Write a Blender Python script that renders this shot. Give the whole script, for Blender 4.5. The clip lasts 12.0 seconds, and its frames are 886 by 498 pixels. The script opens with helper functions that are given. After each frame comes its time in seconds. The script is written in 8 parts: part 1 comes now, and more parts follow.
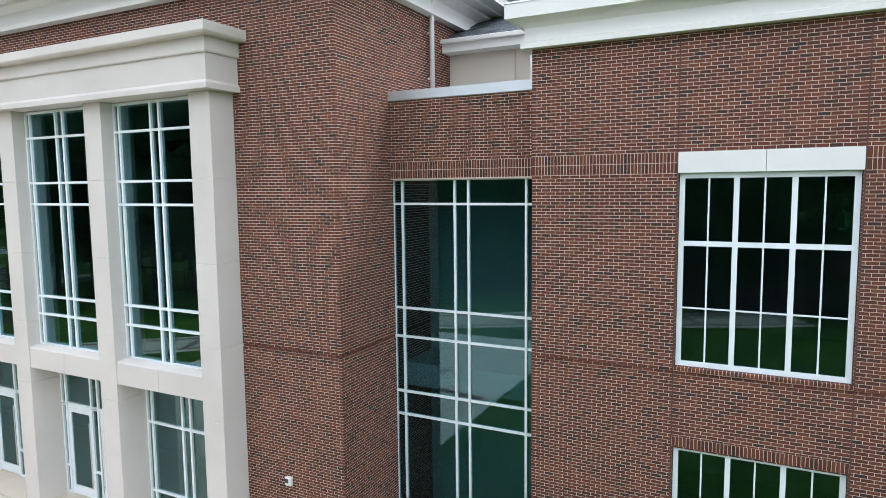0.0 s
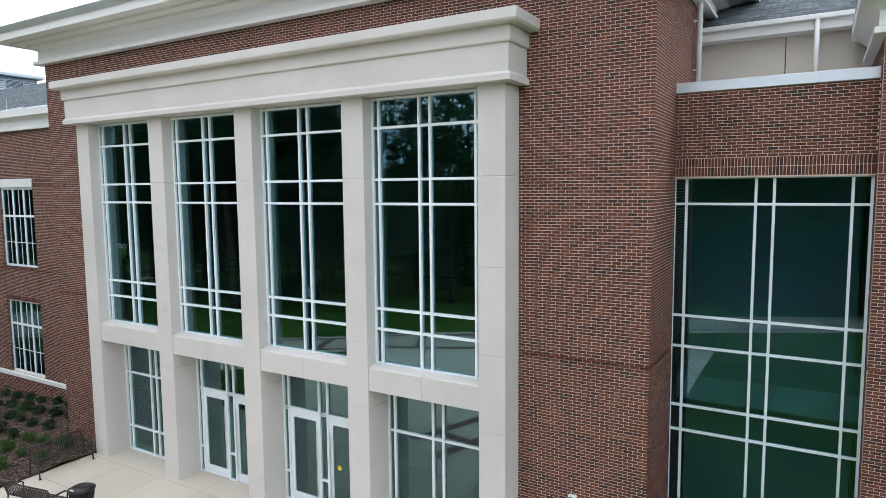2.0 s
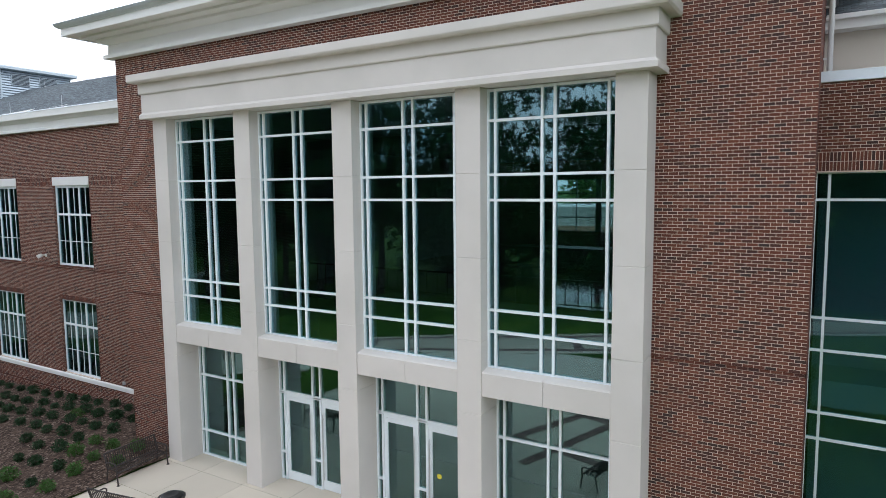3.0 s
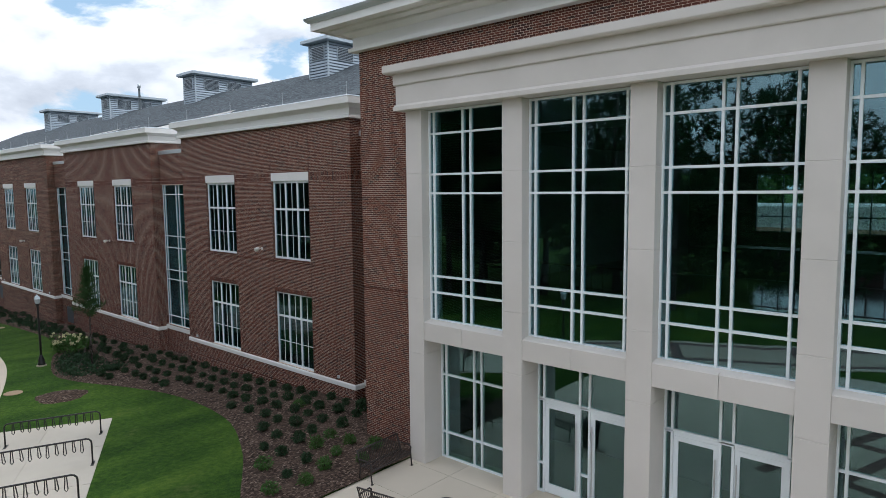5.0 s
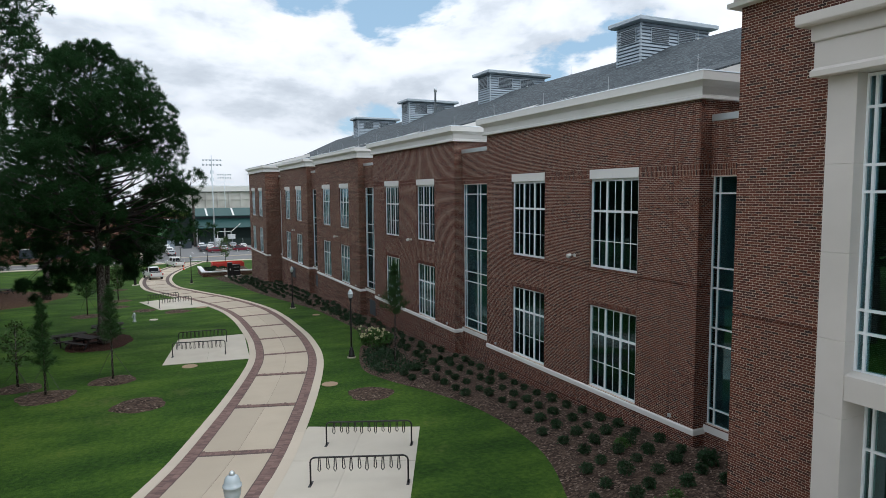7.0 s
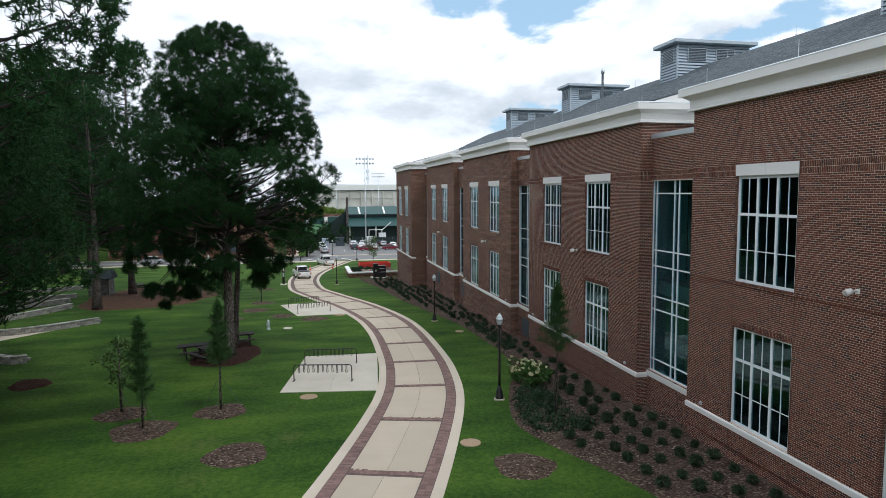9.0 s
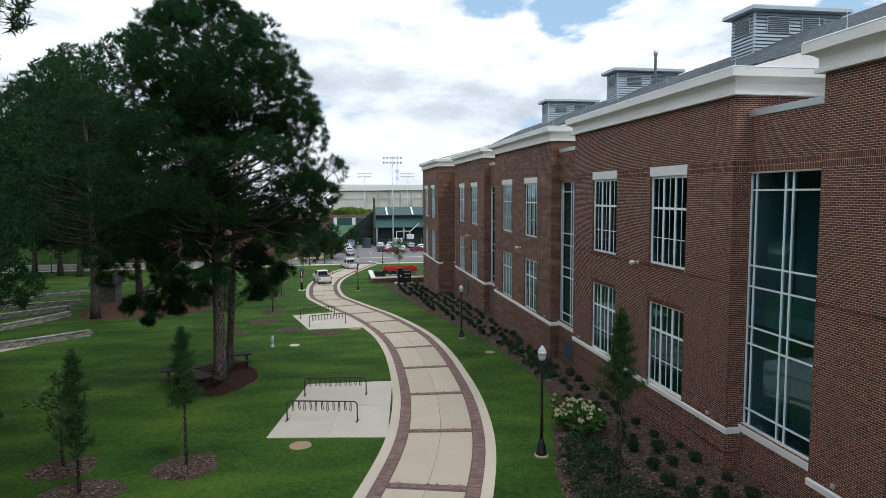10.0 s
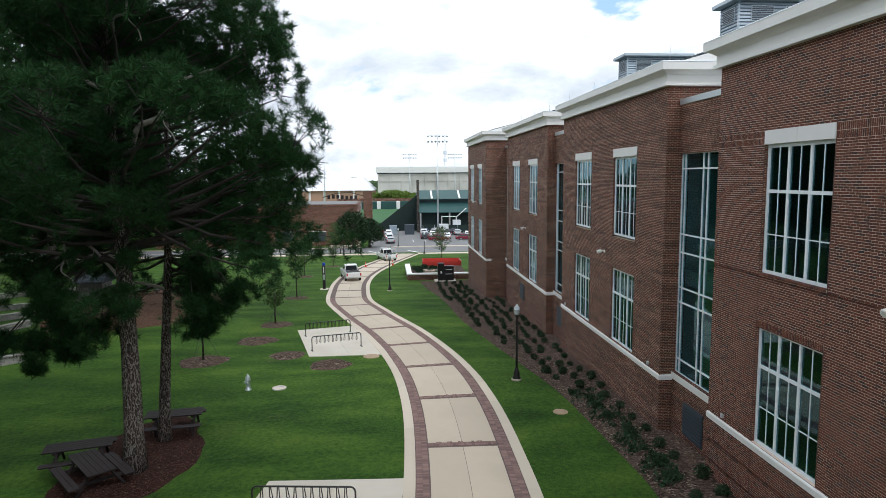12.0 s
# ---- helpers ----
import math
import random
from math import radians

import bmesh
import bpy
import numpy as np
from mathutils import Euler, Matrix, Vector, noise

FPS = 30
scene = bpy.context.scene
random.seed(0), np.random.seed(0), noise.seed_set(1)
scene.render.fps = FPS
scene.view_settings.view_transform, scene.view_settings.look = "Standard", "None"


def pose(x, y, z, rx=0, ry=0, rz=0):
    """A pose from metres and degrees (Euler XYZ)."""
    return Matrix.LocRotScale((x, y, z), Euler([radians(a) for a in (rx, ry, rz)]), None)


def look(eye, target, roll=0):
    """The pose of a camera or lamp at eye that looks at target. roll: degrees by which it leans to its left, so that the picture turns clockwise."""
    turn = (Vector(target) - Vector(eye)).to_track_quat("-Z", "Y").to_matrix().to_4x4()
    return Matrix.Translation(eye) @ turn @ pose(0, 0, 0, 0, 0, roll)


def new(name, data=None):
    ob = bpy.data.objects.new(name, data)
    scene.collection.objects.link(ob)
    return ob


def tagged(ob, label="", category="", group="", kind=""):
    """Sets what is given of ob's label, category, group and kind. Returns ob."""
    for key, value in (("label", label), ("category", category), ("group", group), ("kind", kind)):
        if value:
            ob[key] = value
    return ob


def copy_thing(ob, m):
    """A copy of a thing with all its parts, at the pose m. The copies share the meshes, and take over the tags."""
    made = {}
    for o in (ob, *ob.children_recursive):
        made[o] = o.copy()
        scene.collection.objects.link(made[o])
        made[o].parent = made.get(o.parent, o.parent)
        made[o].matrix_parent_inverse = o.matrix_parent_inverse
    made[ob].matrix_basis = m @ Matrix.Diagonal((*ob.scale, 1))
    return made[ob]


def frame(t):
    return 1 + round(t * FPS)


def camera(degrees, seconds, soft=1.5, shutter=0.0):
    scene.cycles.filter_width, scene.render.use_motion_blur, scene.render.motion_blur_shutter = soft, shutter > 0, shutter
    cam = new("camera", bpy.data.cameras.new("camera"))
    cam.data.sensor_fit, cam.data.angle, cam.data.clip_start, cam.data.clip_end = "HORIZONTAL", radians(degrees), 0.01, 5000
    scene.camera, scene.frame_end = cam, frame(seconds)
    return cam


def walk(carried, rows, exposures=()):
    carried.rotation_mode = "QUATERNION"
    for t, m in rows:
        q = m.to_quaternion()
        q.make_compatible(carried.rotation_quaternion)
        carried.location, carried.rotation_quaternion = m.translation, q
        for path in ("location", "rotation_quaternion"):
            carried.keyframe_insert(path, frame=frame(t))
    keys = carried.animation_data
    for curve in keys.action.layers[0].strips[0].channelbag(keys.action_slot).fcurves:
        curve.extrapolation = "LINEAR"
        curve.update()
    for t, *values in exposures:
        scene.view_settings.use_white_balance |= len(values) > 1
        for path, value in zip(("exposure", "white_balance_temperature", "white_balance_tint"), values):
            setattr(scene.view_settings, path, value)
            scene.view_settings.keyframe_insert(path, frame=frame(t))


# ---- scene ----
cam = camera(69.47, 12.0, soft=0.7)
# seconds, x, y, z, yaw, pitch, roll
PATH = [
    (0.0, -0.005, -0.015, 9.119, 26.825, -5.561, 0.625),
    (0.5, -1.431, -0.502, 9.065, 28.213, -5.405, 0.563),
    (1.0, -2.772, -1.020, 9.081, 29.058, -5.446, 0.571),
    (1.5, -4.095, -1.460, 9.101, 29.851, -5.414, 0.549),
    (2.0, -5.446, -1.869, 9.132, 30.318, -5.480, 0.535),
    (2.5, -6.758, -2.212, 9.100, 30.640, -5.471, 0.482),
    (2.7, -7.309, -2.359, 9.069, 30.640, -5.438, 0.504),
    (4.3, -10.944, -3.422, 8.926, 36.215, -5.362, 0.467),
    (4.5, -11.391, -3.638, 8.901, 37.407, -5.344, 0.484),
    (5.0, -12.495, -3.954, 8.883, 41.436, -5.366, 0.552),
    (5.5, -13.602, -4.089, 8.873, 46.659, -5.329, 0.601),
    (6.0, -14.781, -3.989, 8.832, 52.650, -5.213, 0.577),
    (6.5, -15.990, -3.805, 8.804, 58.916, -5.103, 0.506),
    (7.0, -17.424, -3.483, 8.801, 64.555, -5.026, 0.443),
    (7.2, -18.065, -3.373, 8.800, 66.143, -5.012, 0.450),
    (8.8, -24.558, -1.343, 8.786, 76.888, -5.048, 0.375),
    (9.0, -25.704, -1.008, 8.813, 77.895, -5.047, 0.365),
    (9.5, -28.974, -0.150, 8.759, 79.564, -5.001, 0.344),
    (10.0, -32.474, 0.608, 8.664, 80.655, -4.971, 0.356),
    (10.5, -36.177, 1.374, 8.578, 81.798, -5.208, 0.382),
    (11.0, -39.955, 2.054, 8.524, 82.625, -5.683, 0.389),
    (11.5, -43.469, 2.622, 8.487, 83.912, -6.105, 0.400),
    (12.0, -46.940, 3.057, 8.475, 85.095, -6.481, 0.415),
]
walk(cam, [(t, pose(x, y, z, 90 + pitch, roll, yaw)) for t, x, y, z, yaw, pitch, roll in PATH], exposures=[(0.0, 0.80, 5930, 12), (1.0, 0.68, 5930, 12), (2.7, 0.46, 5930, 12), (4.4, 0.05, 5930, 12), (5.0, -0.13, 5950, 12), (5.6, -0.37, 6000, 11), (6.3, -0.34, 6000, 10), (7.2, -0.25, 6000, 10), (9.0, -0.09, 6000, 10), (9.9, -0.16, 6010, 10), (10.5, -0.19, 6010, 10), (12.0, 0.08, 6030, 10)])

# ---- sky and sun ----
SUN_ELEVATION, SUN_AZIMUTH = radians(54), radians(34)   # azimuth counted from +x towards +y
world = bpy.data.worlds.new("sky")
scene.world = world
world.use_nodes = True
wt = world.node_tree
wt.nodes.clear()


def wnode(kind, **inputs):
    n = wt.nodes.new(kind)
    for k, v in inputs.items():
        n.inputs[int(k[1:])].default_value = v
    return n


sky = wt.nodes.new("ShaderNodeTexSky")
sky.sky_type, sky.sun_disc = "NISHITA", False
sky.sun_elevation, sky.sun_rotation = SUN_ELEVATION, radians(90) - SUN_AZIMUTH
sky.air_density, sky.dust_density, sky.ozone_density = 1.0, 1.5, 1.0
coord = wt.nodes.new("ShaderNodeTexCoord")


def mapped(shift, scale):
    m = wt.nodes.new("ShaderNodeMapping")
    m.inputs["Location"].default_value, m.inputs["Scale"].default_value = shift, scale
    wt.links.new(coord.outputs["Generated"], m.inputs[0])
    return m


def cloud_noise(where, scale, detail, rough):
    n = wt.nodes.new("ShaderNodeTexNoise")
    n.inputs["Scale"].default_value, n.inputs["Detail"].default_value, n.inputs["Roughness"].default_value = scale, detail, rough
    n.inputs["Distortion"].default_value = 0.15
    wt.links.new(where.outputs[0], n.inputs["Vector"])
    return n


def ramp(source, stops):
    r = wt.nodes.new("ShaderNodeValToRGB")
    while len(r.color_ramp.elements) < len(stops):
        r.color_ramp.elements.new(0.5)
    for e, (p, c) in zip(r.color_ramp.elements, stops):
        e.position, e.color = p, (*c, 1) if len(c) == 3 else c
    wt.links.new(source, r.inputs[0])
    return r


def maths(op, a, b):
    n = wt.nodes.new("ShaderNodeMath")
    n.operation = op
    for i, v in enumerate((a, b)):
        if isinstance(v, (int, float)):
            n.inputs[i].default_value = v
        else:
            wt.links.new(v, n.inputs[i])
    return n.outputs[0]


# heaped clouds: crisp lit tops, grey undersides, a few blue gaps
FORM = (1.0, 1.0, 2.3)
here_at, above_at = mapped((0.35, 0.1, 0.0), FORM), mapped((0.35, 0.1, 0.055), FORM)
heap, heap_up = cloud_noise(here_at, 2.9, 14, 0.54).outputs["Fac"], cloud_noise(above_at, 2.9, 14, 0.54).outputs["Fac"]
cover = ramp(heap, [(0.392, (0, 0, 0)), (0.428, (1, 1, 1))])
lit = maths("ADD", maths("MULTIPLY", maths("SUBTRACT", heap, heap_up), 2.9), maths("MULTIPLY", cloud_noise(here_at, 1.6, 4, 0.5).outputs["Fac"], 0.82))
shade = ramp(lit, [(0.02, (0.88, 0.93, 0.98)), (0.20, (1.04, 1.09, 1.13)), (0.34, (1.28, 1.31, 1.33)), (0.52, (1.46, 1.48, 1.49))])
dim = wnode("ShaderNodeVectorMath")
dim.operation = "SCALE"
dim.inputs["Scale"].default_value = 0.15
wt.links.new(sky.outputs[0], dim.inputs[0])
veil = wt.nodes.new("ShaderNodeMixRGB")
wt.links.new(cover.outputs[0], veil.inputs[0])
haze = wt.nodes.new("ShaderNodeMixRGB")
haze.inputs[0].default_value, haze.inputs[2].default_value = 0.6, (0.58, 0.84, 1.02, 1)
wt.links.new(dim.outputs[0], haze.inputs[1])
wt.links.new(haze.outputs[0], veil.inputs[1])
# an overcast sky grows brighter from the horizon to the zenith
height = wt.nodes.new("ShaderNodeSeparateXYZ")
wt.links.new(coord.outputs["Generated"], height.inputs[0])
grow = wt.nodes.new("ShaderNodeMapRange")
grow.inputs["From Min"].default_value, grow.inputs["From Max"].default_value = 0.0, 0.6
grow.inputs["To Min"].default_value, grow.inputs["To Max"].default_value = 0.76, 1.08
wt.links.new(height.outputs["Z"], grow.inputs[0])
heaped = wnode("ShaderNodeVectorMath")
heaped.operation = "SCALE"
wt.links.new(shade.outputs[0], heaped.inputs[0])
wt.links.new(grow.outputs[0], heaped.inputs["Scale"])
wt.links.new(heaped.outputs[0], veil.inputs[2])
back = wt.nodes.new("ShaderNodeBackground")
back.inputs["Strength"].default_value = 1.0
wt.links.new(veil.outputs[0], back.inputs[0])
wout = wt.nodes.new("ShaderNodeOutputWorld")
wt.links.new(back.outputs[0], wout.inputs[0])

sun = new("sun", bpy.data.lights.new("sun", "SUN"))
sun.data.energy, sun.data.angle, sun.data.color = 1.1, radians(12), (1.0, 0.95, 0.88)
sun_from = Vector((math.cos(SUN_ELEVATION) * math.cos(SUN_AZIMUTH), math.cos(SUN_ELEVATION) * math.sin(SUN_AZIMUTH), math.sin(SUN_ELEVATION)))
sun.matrix_world = look(sun_from * 200, (0, 0, 0))

# ---- materials ----
def material(name, colour, rough=0.8, metal=0.0, vary=0.12, grain=4.0, fine=60.0, bump=0.15, random=0.0, island=0.0, spec=0.5, tint=None, tint_scale=0.6, tint_amount=0.0, bump_distance=0.004):
    """Procedural surface: base colour, two scales of variation, fine relief; random: per object, island: per loose piece."""
    m = bpy.data.materials.new(name)
    m.use_nodes = True
    t = m.node_tree
    b = t.nodes["Principled BSDF"]
    b.inputs["Roughness"].default_value, b.inputs["Metallic"].default_value = rough, metal
    b.inputs["Specular IOR Level"].default_value = spec
    geo = t.nodes.new("ShaderNodeNewGeometry")

    def noise_at(scale, detail=4.0):
        n = t.nodes.new("ShaderNodeTexNoise")
        n.inputs["Scale"].default_value, n.inputs["Detail"].default_value = scale, detail
        t.links.new(geo.outputs["Position"], n.inputs["Vector"])
        return n.outputs["Fac"]

    def math_node(op, a, bb):
        n = t.nodes.new("ShaderNodeMath")
        n.operation = op
        for i, v in enumerate((a, bb)):
            if isinstance(v, (int, float)):
                n.inputs[i].default_value = v
            else:
                t.links.new(v, n.inputs[i])
        return n.outputs[0]

    coarse, small = noise_at(grain), noise_at(fine, 2.0)
    value = math_node("ADD", math_node("MULTIPLY", math_node("SUBTRACT", coarse, 0.5), 2 * vary), math_node("MULTIPLY", math_node("SUBTRACT", small, 0.5), 1.4 * vary))
    if random:
        info = t.nodes.new("ShaderNodeObjectInfo")
        value = math_node("ADD", value, math_node("MULTIPLY", math_node("SUBTRACT", info.outputs["Random"], 0.5), 2 * random))
    if island:
        value = math_node("ADD", value, math_node("MULTIPLY", math_node("SUBTRACT", geo.outputs["Random Per Island"], 0.5), 2 * island))
    hsv = t.nodes.new("ShaderNodeHueSaturation")
    hsv.inputs["Color"].default_value = (*colour, 1)
    t.links.new(math_node("MAXIMUM", math_node("ADD", value, 1.0), 0.1), hsv.inputs["Value"])
    out = hsv.outputs[0]
    if tint:
        r = t.nodes.new("ShaderNodeValToRGB")
        r.color_ramp.elements[0].position, r.color_ramp.elements[1].position = 0.42, 0.66
        t.links.new(noise_at(tint_scale, 6.0), r.inputs[0])
        mix = t.nodes.new("ShaderNodeMixRGB")
        mix.inputs[2].default_value = (*tint, 1)
        t.links.new(math_node("MULTIPLY", r.outputs[0], tint_amount), mix.inputs[0])
        t.links.new(out, mix.inputs[1])
        out = mix.outputs[0]
    t.links.new(out, b.inputs["Base Color"])
    if bump:
        bp = t.nodes.new("ShaderNodeBump")
        bp.inputs["Strength"].default_value, bp.inputs["Distance"].default_value = bump, bump_distance
        t.links.new(small, bp.inputs["Height"])
        t.links.new(bp.outputs[0], b.inputs["Normal"])
    return m


def brick_material(name, source):
    """Fired brick: each brick takes its own tone between red, brown and near-black; source picks the random number."""
    m = bpy.data.materials.new(name)
    m.use_nodes = True
    t = m.node_tree
    b = t.nodes["Principled BSDF"]
    b.inputs["Roughness"].default_value = 0.85
    geo = t.nodes.new("ShaderNodeNewGeometry")
    if source == "island":
        rnd = geo.outputs["Random Per Island"]
    else:
        rnd = t.nodes.new("ShaderNodeObjectInfo").outputs["Random"]
    r = t.nodes.new("ShaderNodeValToRGB")
    r.color_ramp.interpolation = "LINEAR"
    stops = [(0.0, (0.036, 0.020, 0.019)), (0.10, (0.068, 0.024, 0.018)), (0.40, (0.104, 0.0305, 0.018)), (0.8, (0.137, 0.0395, 0.021)), (1.0, (0.156, 0.053, 0.030))]
    while len(r.color_ramp.elements) < len(stops):
        r.color_ramp.elements.new(0.5)
    for e, (p, c) in zip(r.color_ramp.elements, stops):
        e.position, e.color = p, (*c, 1)
    t.links.new(rnd, r.inputs[0])
    n = t.nodes.new("ShaderNodeTexNoise")
    n.inputs["Scale"].default_value, n.inputs["Detail"].default_value = 45, 3
    t.links.new(geo.outputs["Position"], n.inputs["Vector"])
    big = t.nodes.new("ShaderNodeTexNoise")
    big.inputs["Scale"].default_value, big.inputs["Detail"].default_value = 0.5, 4
    flat = t.nodes.new("ShaderNodeMapping")
    flat.inputs["Scale"].default_value = (1.0, 1.0, 7.0)
    t.links.new(geo.outputs["Position"], flat.inputs[0])
    t.links.new(flat.outputs[0], big.inputs["Vector"])
    add = t.nodes.new("ShaderNodeMath")
    add.operation = "ADD"
    t.links.new(n.outputs["Fac"], add.inputs[0])
    t.links.new(big.outputs["Fac"], add.inputs[1])
    mr = t.nodes.new("ShaderNodeMapRange")
    mr.inputs["From Min"].default_value, mr.inputs["From Max"].default_value, mr.inputs["To Min"].default_value, mr.inputs["To Max"].default_value = 0.6, 1.4, 0.72, 1.25
    t.links.new(add.outputs[0], mr.inputs[0])
    hsv = t.nodes.new("ShaderNodeHueSaturation")
    t.links.new(r.outputs[0], hsv.inputs["Color"])
    t.links.new(mr.outputs[0], hsv.inputs["Value"])
    t.links.new(hsv.outputs[0], b.inputs["Base Color"])
    bp = t.nodes.new("ShaderNodeBump")
    bp.inputs["Strength"].default_value, bp.inputs["Distance"].default_value = 0.25, 0.003
    t.links.new(n.outputs["Fac"], bp.inputs["Height"])
    t.links.new(bp.outputs[0], b.inputs["Normal"])
    return m


def far_brick_material(name):
    """Coursed brickwork for walls that stay far away."""
    m = bpy.data.materials.new(name)
    m.use_nodes = True
    t = m.node_tree
    b = t.nodes["Principled BSDF"]
    b.inputs["Roughness"].default_value = 0.88
    geo = t.nodes.new("ShaderNodeNewGeometry")
    s = t.nodes.new("ShaderNodeSeparateXYZ")
    t.links.new(geo.outputs["Position"], s.inputs[0])
    a = t.nodes.new("ShaderNodeMath")
    t.links.new(s.outputs["X"], a.inputs[0])
    t.links.new(s.outputs["Y"], a.inputs[1])
    c = t.nodes.new("ShaderNodeCombineXYZ")
    t.links.new(a.outputs[0], c.inputs[0])
    t.links.new(s.outputs["Z"], c.inputs[1])
    br = t.nodes.new("ShaderNodeTexBrick")
    br.inputs["Scale"].default_value = 1.0
    br.inputs["Brick Width"].default_value, br.inputs["Row Height"].default_value = 0.203, 0.0677
    br.inputs["Mortar Size"].default_value = 0.0048
    br.inputs["Color1"].default_value, br.inputs["Color2"].default_value = (0.072, 0.029, 0.020, 1), (0.132, 0.038, 0.022, 1)
    br.inputs["Mortar"].default_value = (0.44, 0.33, 0.24, 1)
    t.links.new(c.outputs[0], br.inputs["Vector"])
    n = t.nodes.new("ShaderNodeTexNoise")
    n.inputs["Scale"].default_value, n.inputs["Detail"].default_value = 0.6, 7
    flat = t.nodes.new("ShaderNodeMapping")
    flat.inputs["Scale"].default_value = (1.0, 1.0, 10.0)
    t.links.new(geo.outputs["Position"], flat.inputs[0])
    t.links.new(flat.outputs[0], n.inputs["Vector"])
    mr = t.nodes.new("ShaderNodeMapRange")
    mr.inputs["From Min"].default_value, mr.inputs["From Max"].default_value, mr.inputs["To Min"].default_value, mr.inputs["To Max"].default_value = 0.32, 0.68, 0.62, 1.38
    t.links.new(n.outputs["Fac"], mr.inputs[0])
    hsv = t.nodes.new("ShaderNodeHueSaturation")
    t.links.new(br.outputs["Color"], hsv.inputs["Color"])
    t.links.new(mr.outputs[0], hsv.inputs["Value"])
    t.links.new(hsv.outputs[0], b.inputs["Base Color"])
    bp = t.nodes.new("ShaderNodeBump")
    bp.inputs["Strength"].default_value, bp.inputs["Distance"].default_value = 0.5, 0.005
    bp.invert = True
    t.links.new(br.outputs["Fac"], bp.inputs["Height"])
    t.links.new(bp.outputs[0], b.inputs["Normal"])
    return m


def glass_material(name, tint, gloss=0.05):
    """A tinted pane: what lies behind shows through, and the surface mirrors by Fresnel."""
    m = bpy.data.materials.new(name)
    m.use_nodes = True
    t = m.node_tree
    t.nodes.clear()
    clear = t.nodes.new("ShaderNodeBsdfTransparent")
    clear.inputs[0].default_value = (*tint, 1)
    mirror = t.nodes.new("ShaderNodeBsdfGlossy")
    mirror.inputs["Roughness"].default_value = 0.015
    mirror.inputs["Color"].default_value = (0.56, 0.82, 0.90, 1)
    face = t.nodes.new("ShaderNodeLayerWeight")
    face.inputs["Blend"].default_value = 0.5
    steep = t.nodes.new("ShaderNodeMath")
    steep.operation = "POWER"
    steep.inputs[1].default_value = 5.0
    t.links.new(face.outputs["Facing"], steep.inputs[0])
    fres = t.nodes.new("ShaderNodeMapRange")
    fres.inputs["To Min"].default_value = gloss
    t.links.new(steep.outputs[0], fres.inputs[0])
    geo = t.nodes.new("ShaderNodeNewGeometry")
    wav = t.nodes.new("ShaderNodeTexNoise")
    wav.inputs["Scale"].default_value, wav.inputs["Detail"].default_value = 0.9, 1
    t.links.new(geo.outputs["Position"], wav.inputs["Vector"])
    bp = t.nodes.new("ShaderNodeBump")
    bp.inputs["Strength"].default_value, bp.inputs["Distance"].default_value = 0.06, 0.02
    t.links.new(wav.outputs["Fac"], bp.inputs["Height"])
    t.links.new(bp.outputs[0], mirror.inputs["Normal"])
    mix = t.nodes.new("ShaderNodeMixShader")
    t.links.new(fres.outputs[0], mix.inputs[0])
    t.links.new(clear.outputs[0], mix.inputs[1])
    t.links.new(mirror.outputs[0], mix.inputs[2])
    out = t.nodes.new("ShaderNodeOutputMaterial")
    t.links.new(mix.outputs[0], out.inputs[0])
    return m


def shingle_material(name):
    m = material(name, (0.085, 0.10, 0.115), rough=0.92, vary=0.25, grain=1.5, fine=14, bump=0.4, bump_distance=0.01)
    t = m.node_tree
    b = t.nodes["Principled BSDF"]
    geo = t.nodes.new("ShaderNodeNewGeometry")
    s = t.nodes.new("ShaderNodeSeparateXYZ")
    t.links.new(geo.outputs["Position"], s.inputs[0])
    a = t.nodes.new("ShaderNodeMath")
    a.operation = "MULTIPLY"
    a.inputs[1].default_value = 1.08
    t.links.new(s.outputs["Y"], a.inputs[0])
    c = t.nodes.new("ShaderNodeCombineXYZ")
    t.links.new(s.outputs["X"], c.inputs[0])
    t.links.new(a.outputs[0], c.inputs[1])
    br = t.nodes.new("ShaderNodeTexBrick")
    br.inputs["Scale"].default_value = 1.0
    br.inputs["Brick Width"].default_value, br.inputs["Row Height"].default_value = 0.33, 0.145
    br.inputs["Mortar Size"].default_value = 0.012
    br.inputs["Color1"].default_value, br.inputs["Color2"].default_value = (0.022, 0.030, 0.037, 1), (0.096, 0.118, 0.130, 1)
    br.inputs["Mortar"].default_value = (0.022, 0.028, 0.034, 1)
    t.links.new(c.outputs[0], br.inputs["Vector"])
    n = t.nodes.new("ShaderNodeTexNoise")
    n.inputs["Scale"].default_value, n.inputs["Detail"].default_value = 7.0, 6
    t.links.new(geo.outputs["Position"], n.inputs["Vector"])
    mr = t.nodes.new("ShaderNodeMapRange")
    mr.inputs["From Min"].default_value, mr.inputs["From Max"].default_value, mr.inputs["To Min"].default_value, mr.inputs["To Max"].default_value = 0.3, 0.7, 0.6, 1.45
    t.links.new(n.outputs["Fac"], mr.inputs[0])
    hsv = t.nodes.new("ShaderNodeHueSaturation")
    t.links.new(br.outputs["Color"], hsv.inputs["Color"])
    t.links.new(mr.outputs[0], hsv.inputs["Value"])
    t.links.new(hsv.outputs[0], b.inputs["Base Color"])
    return m


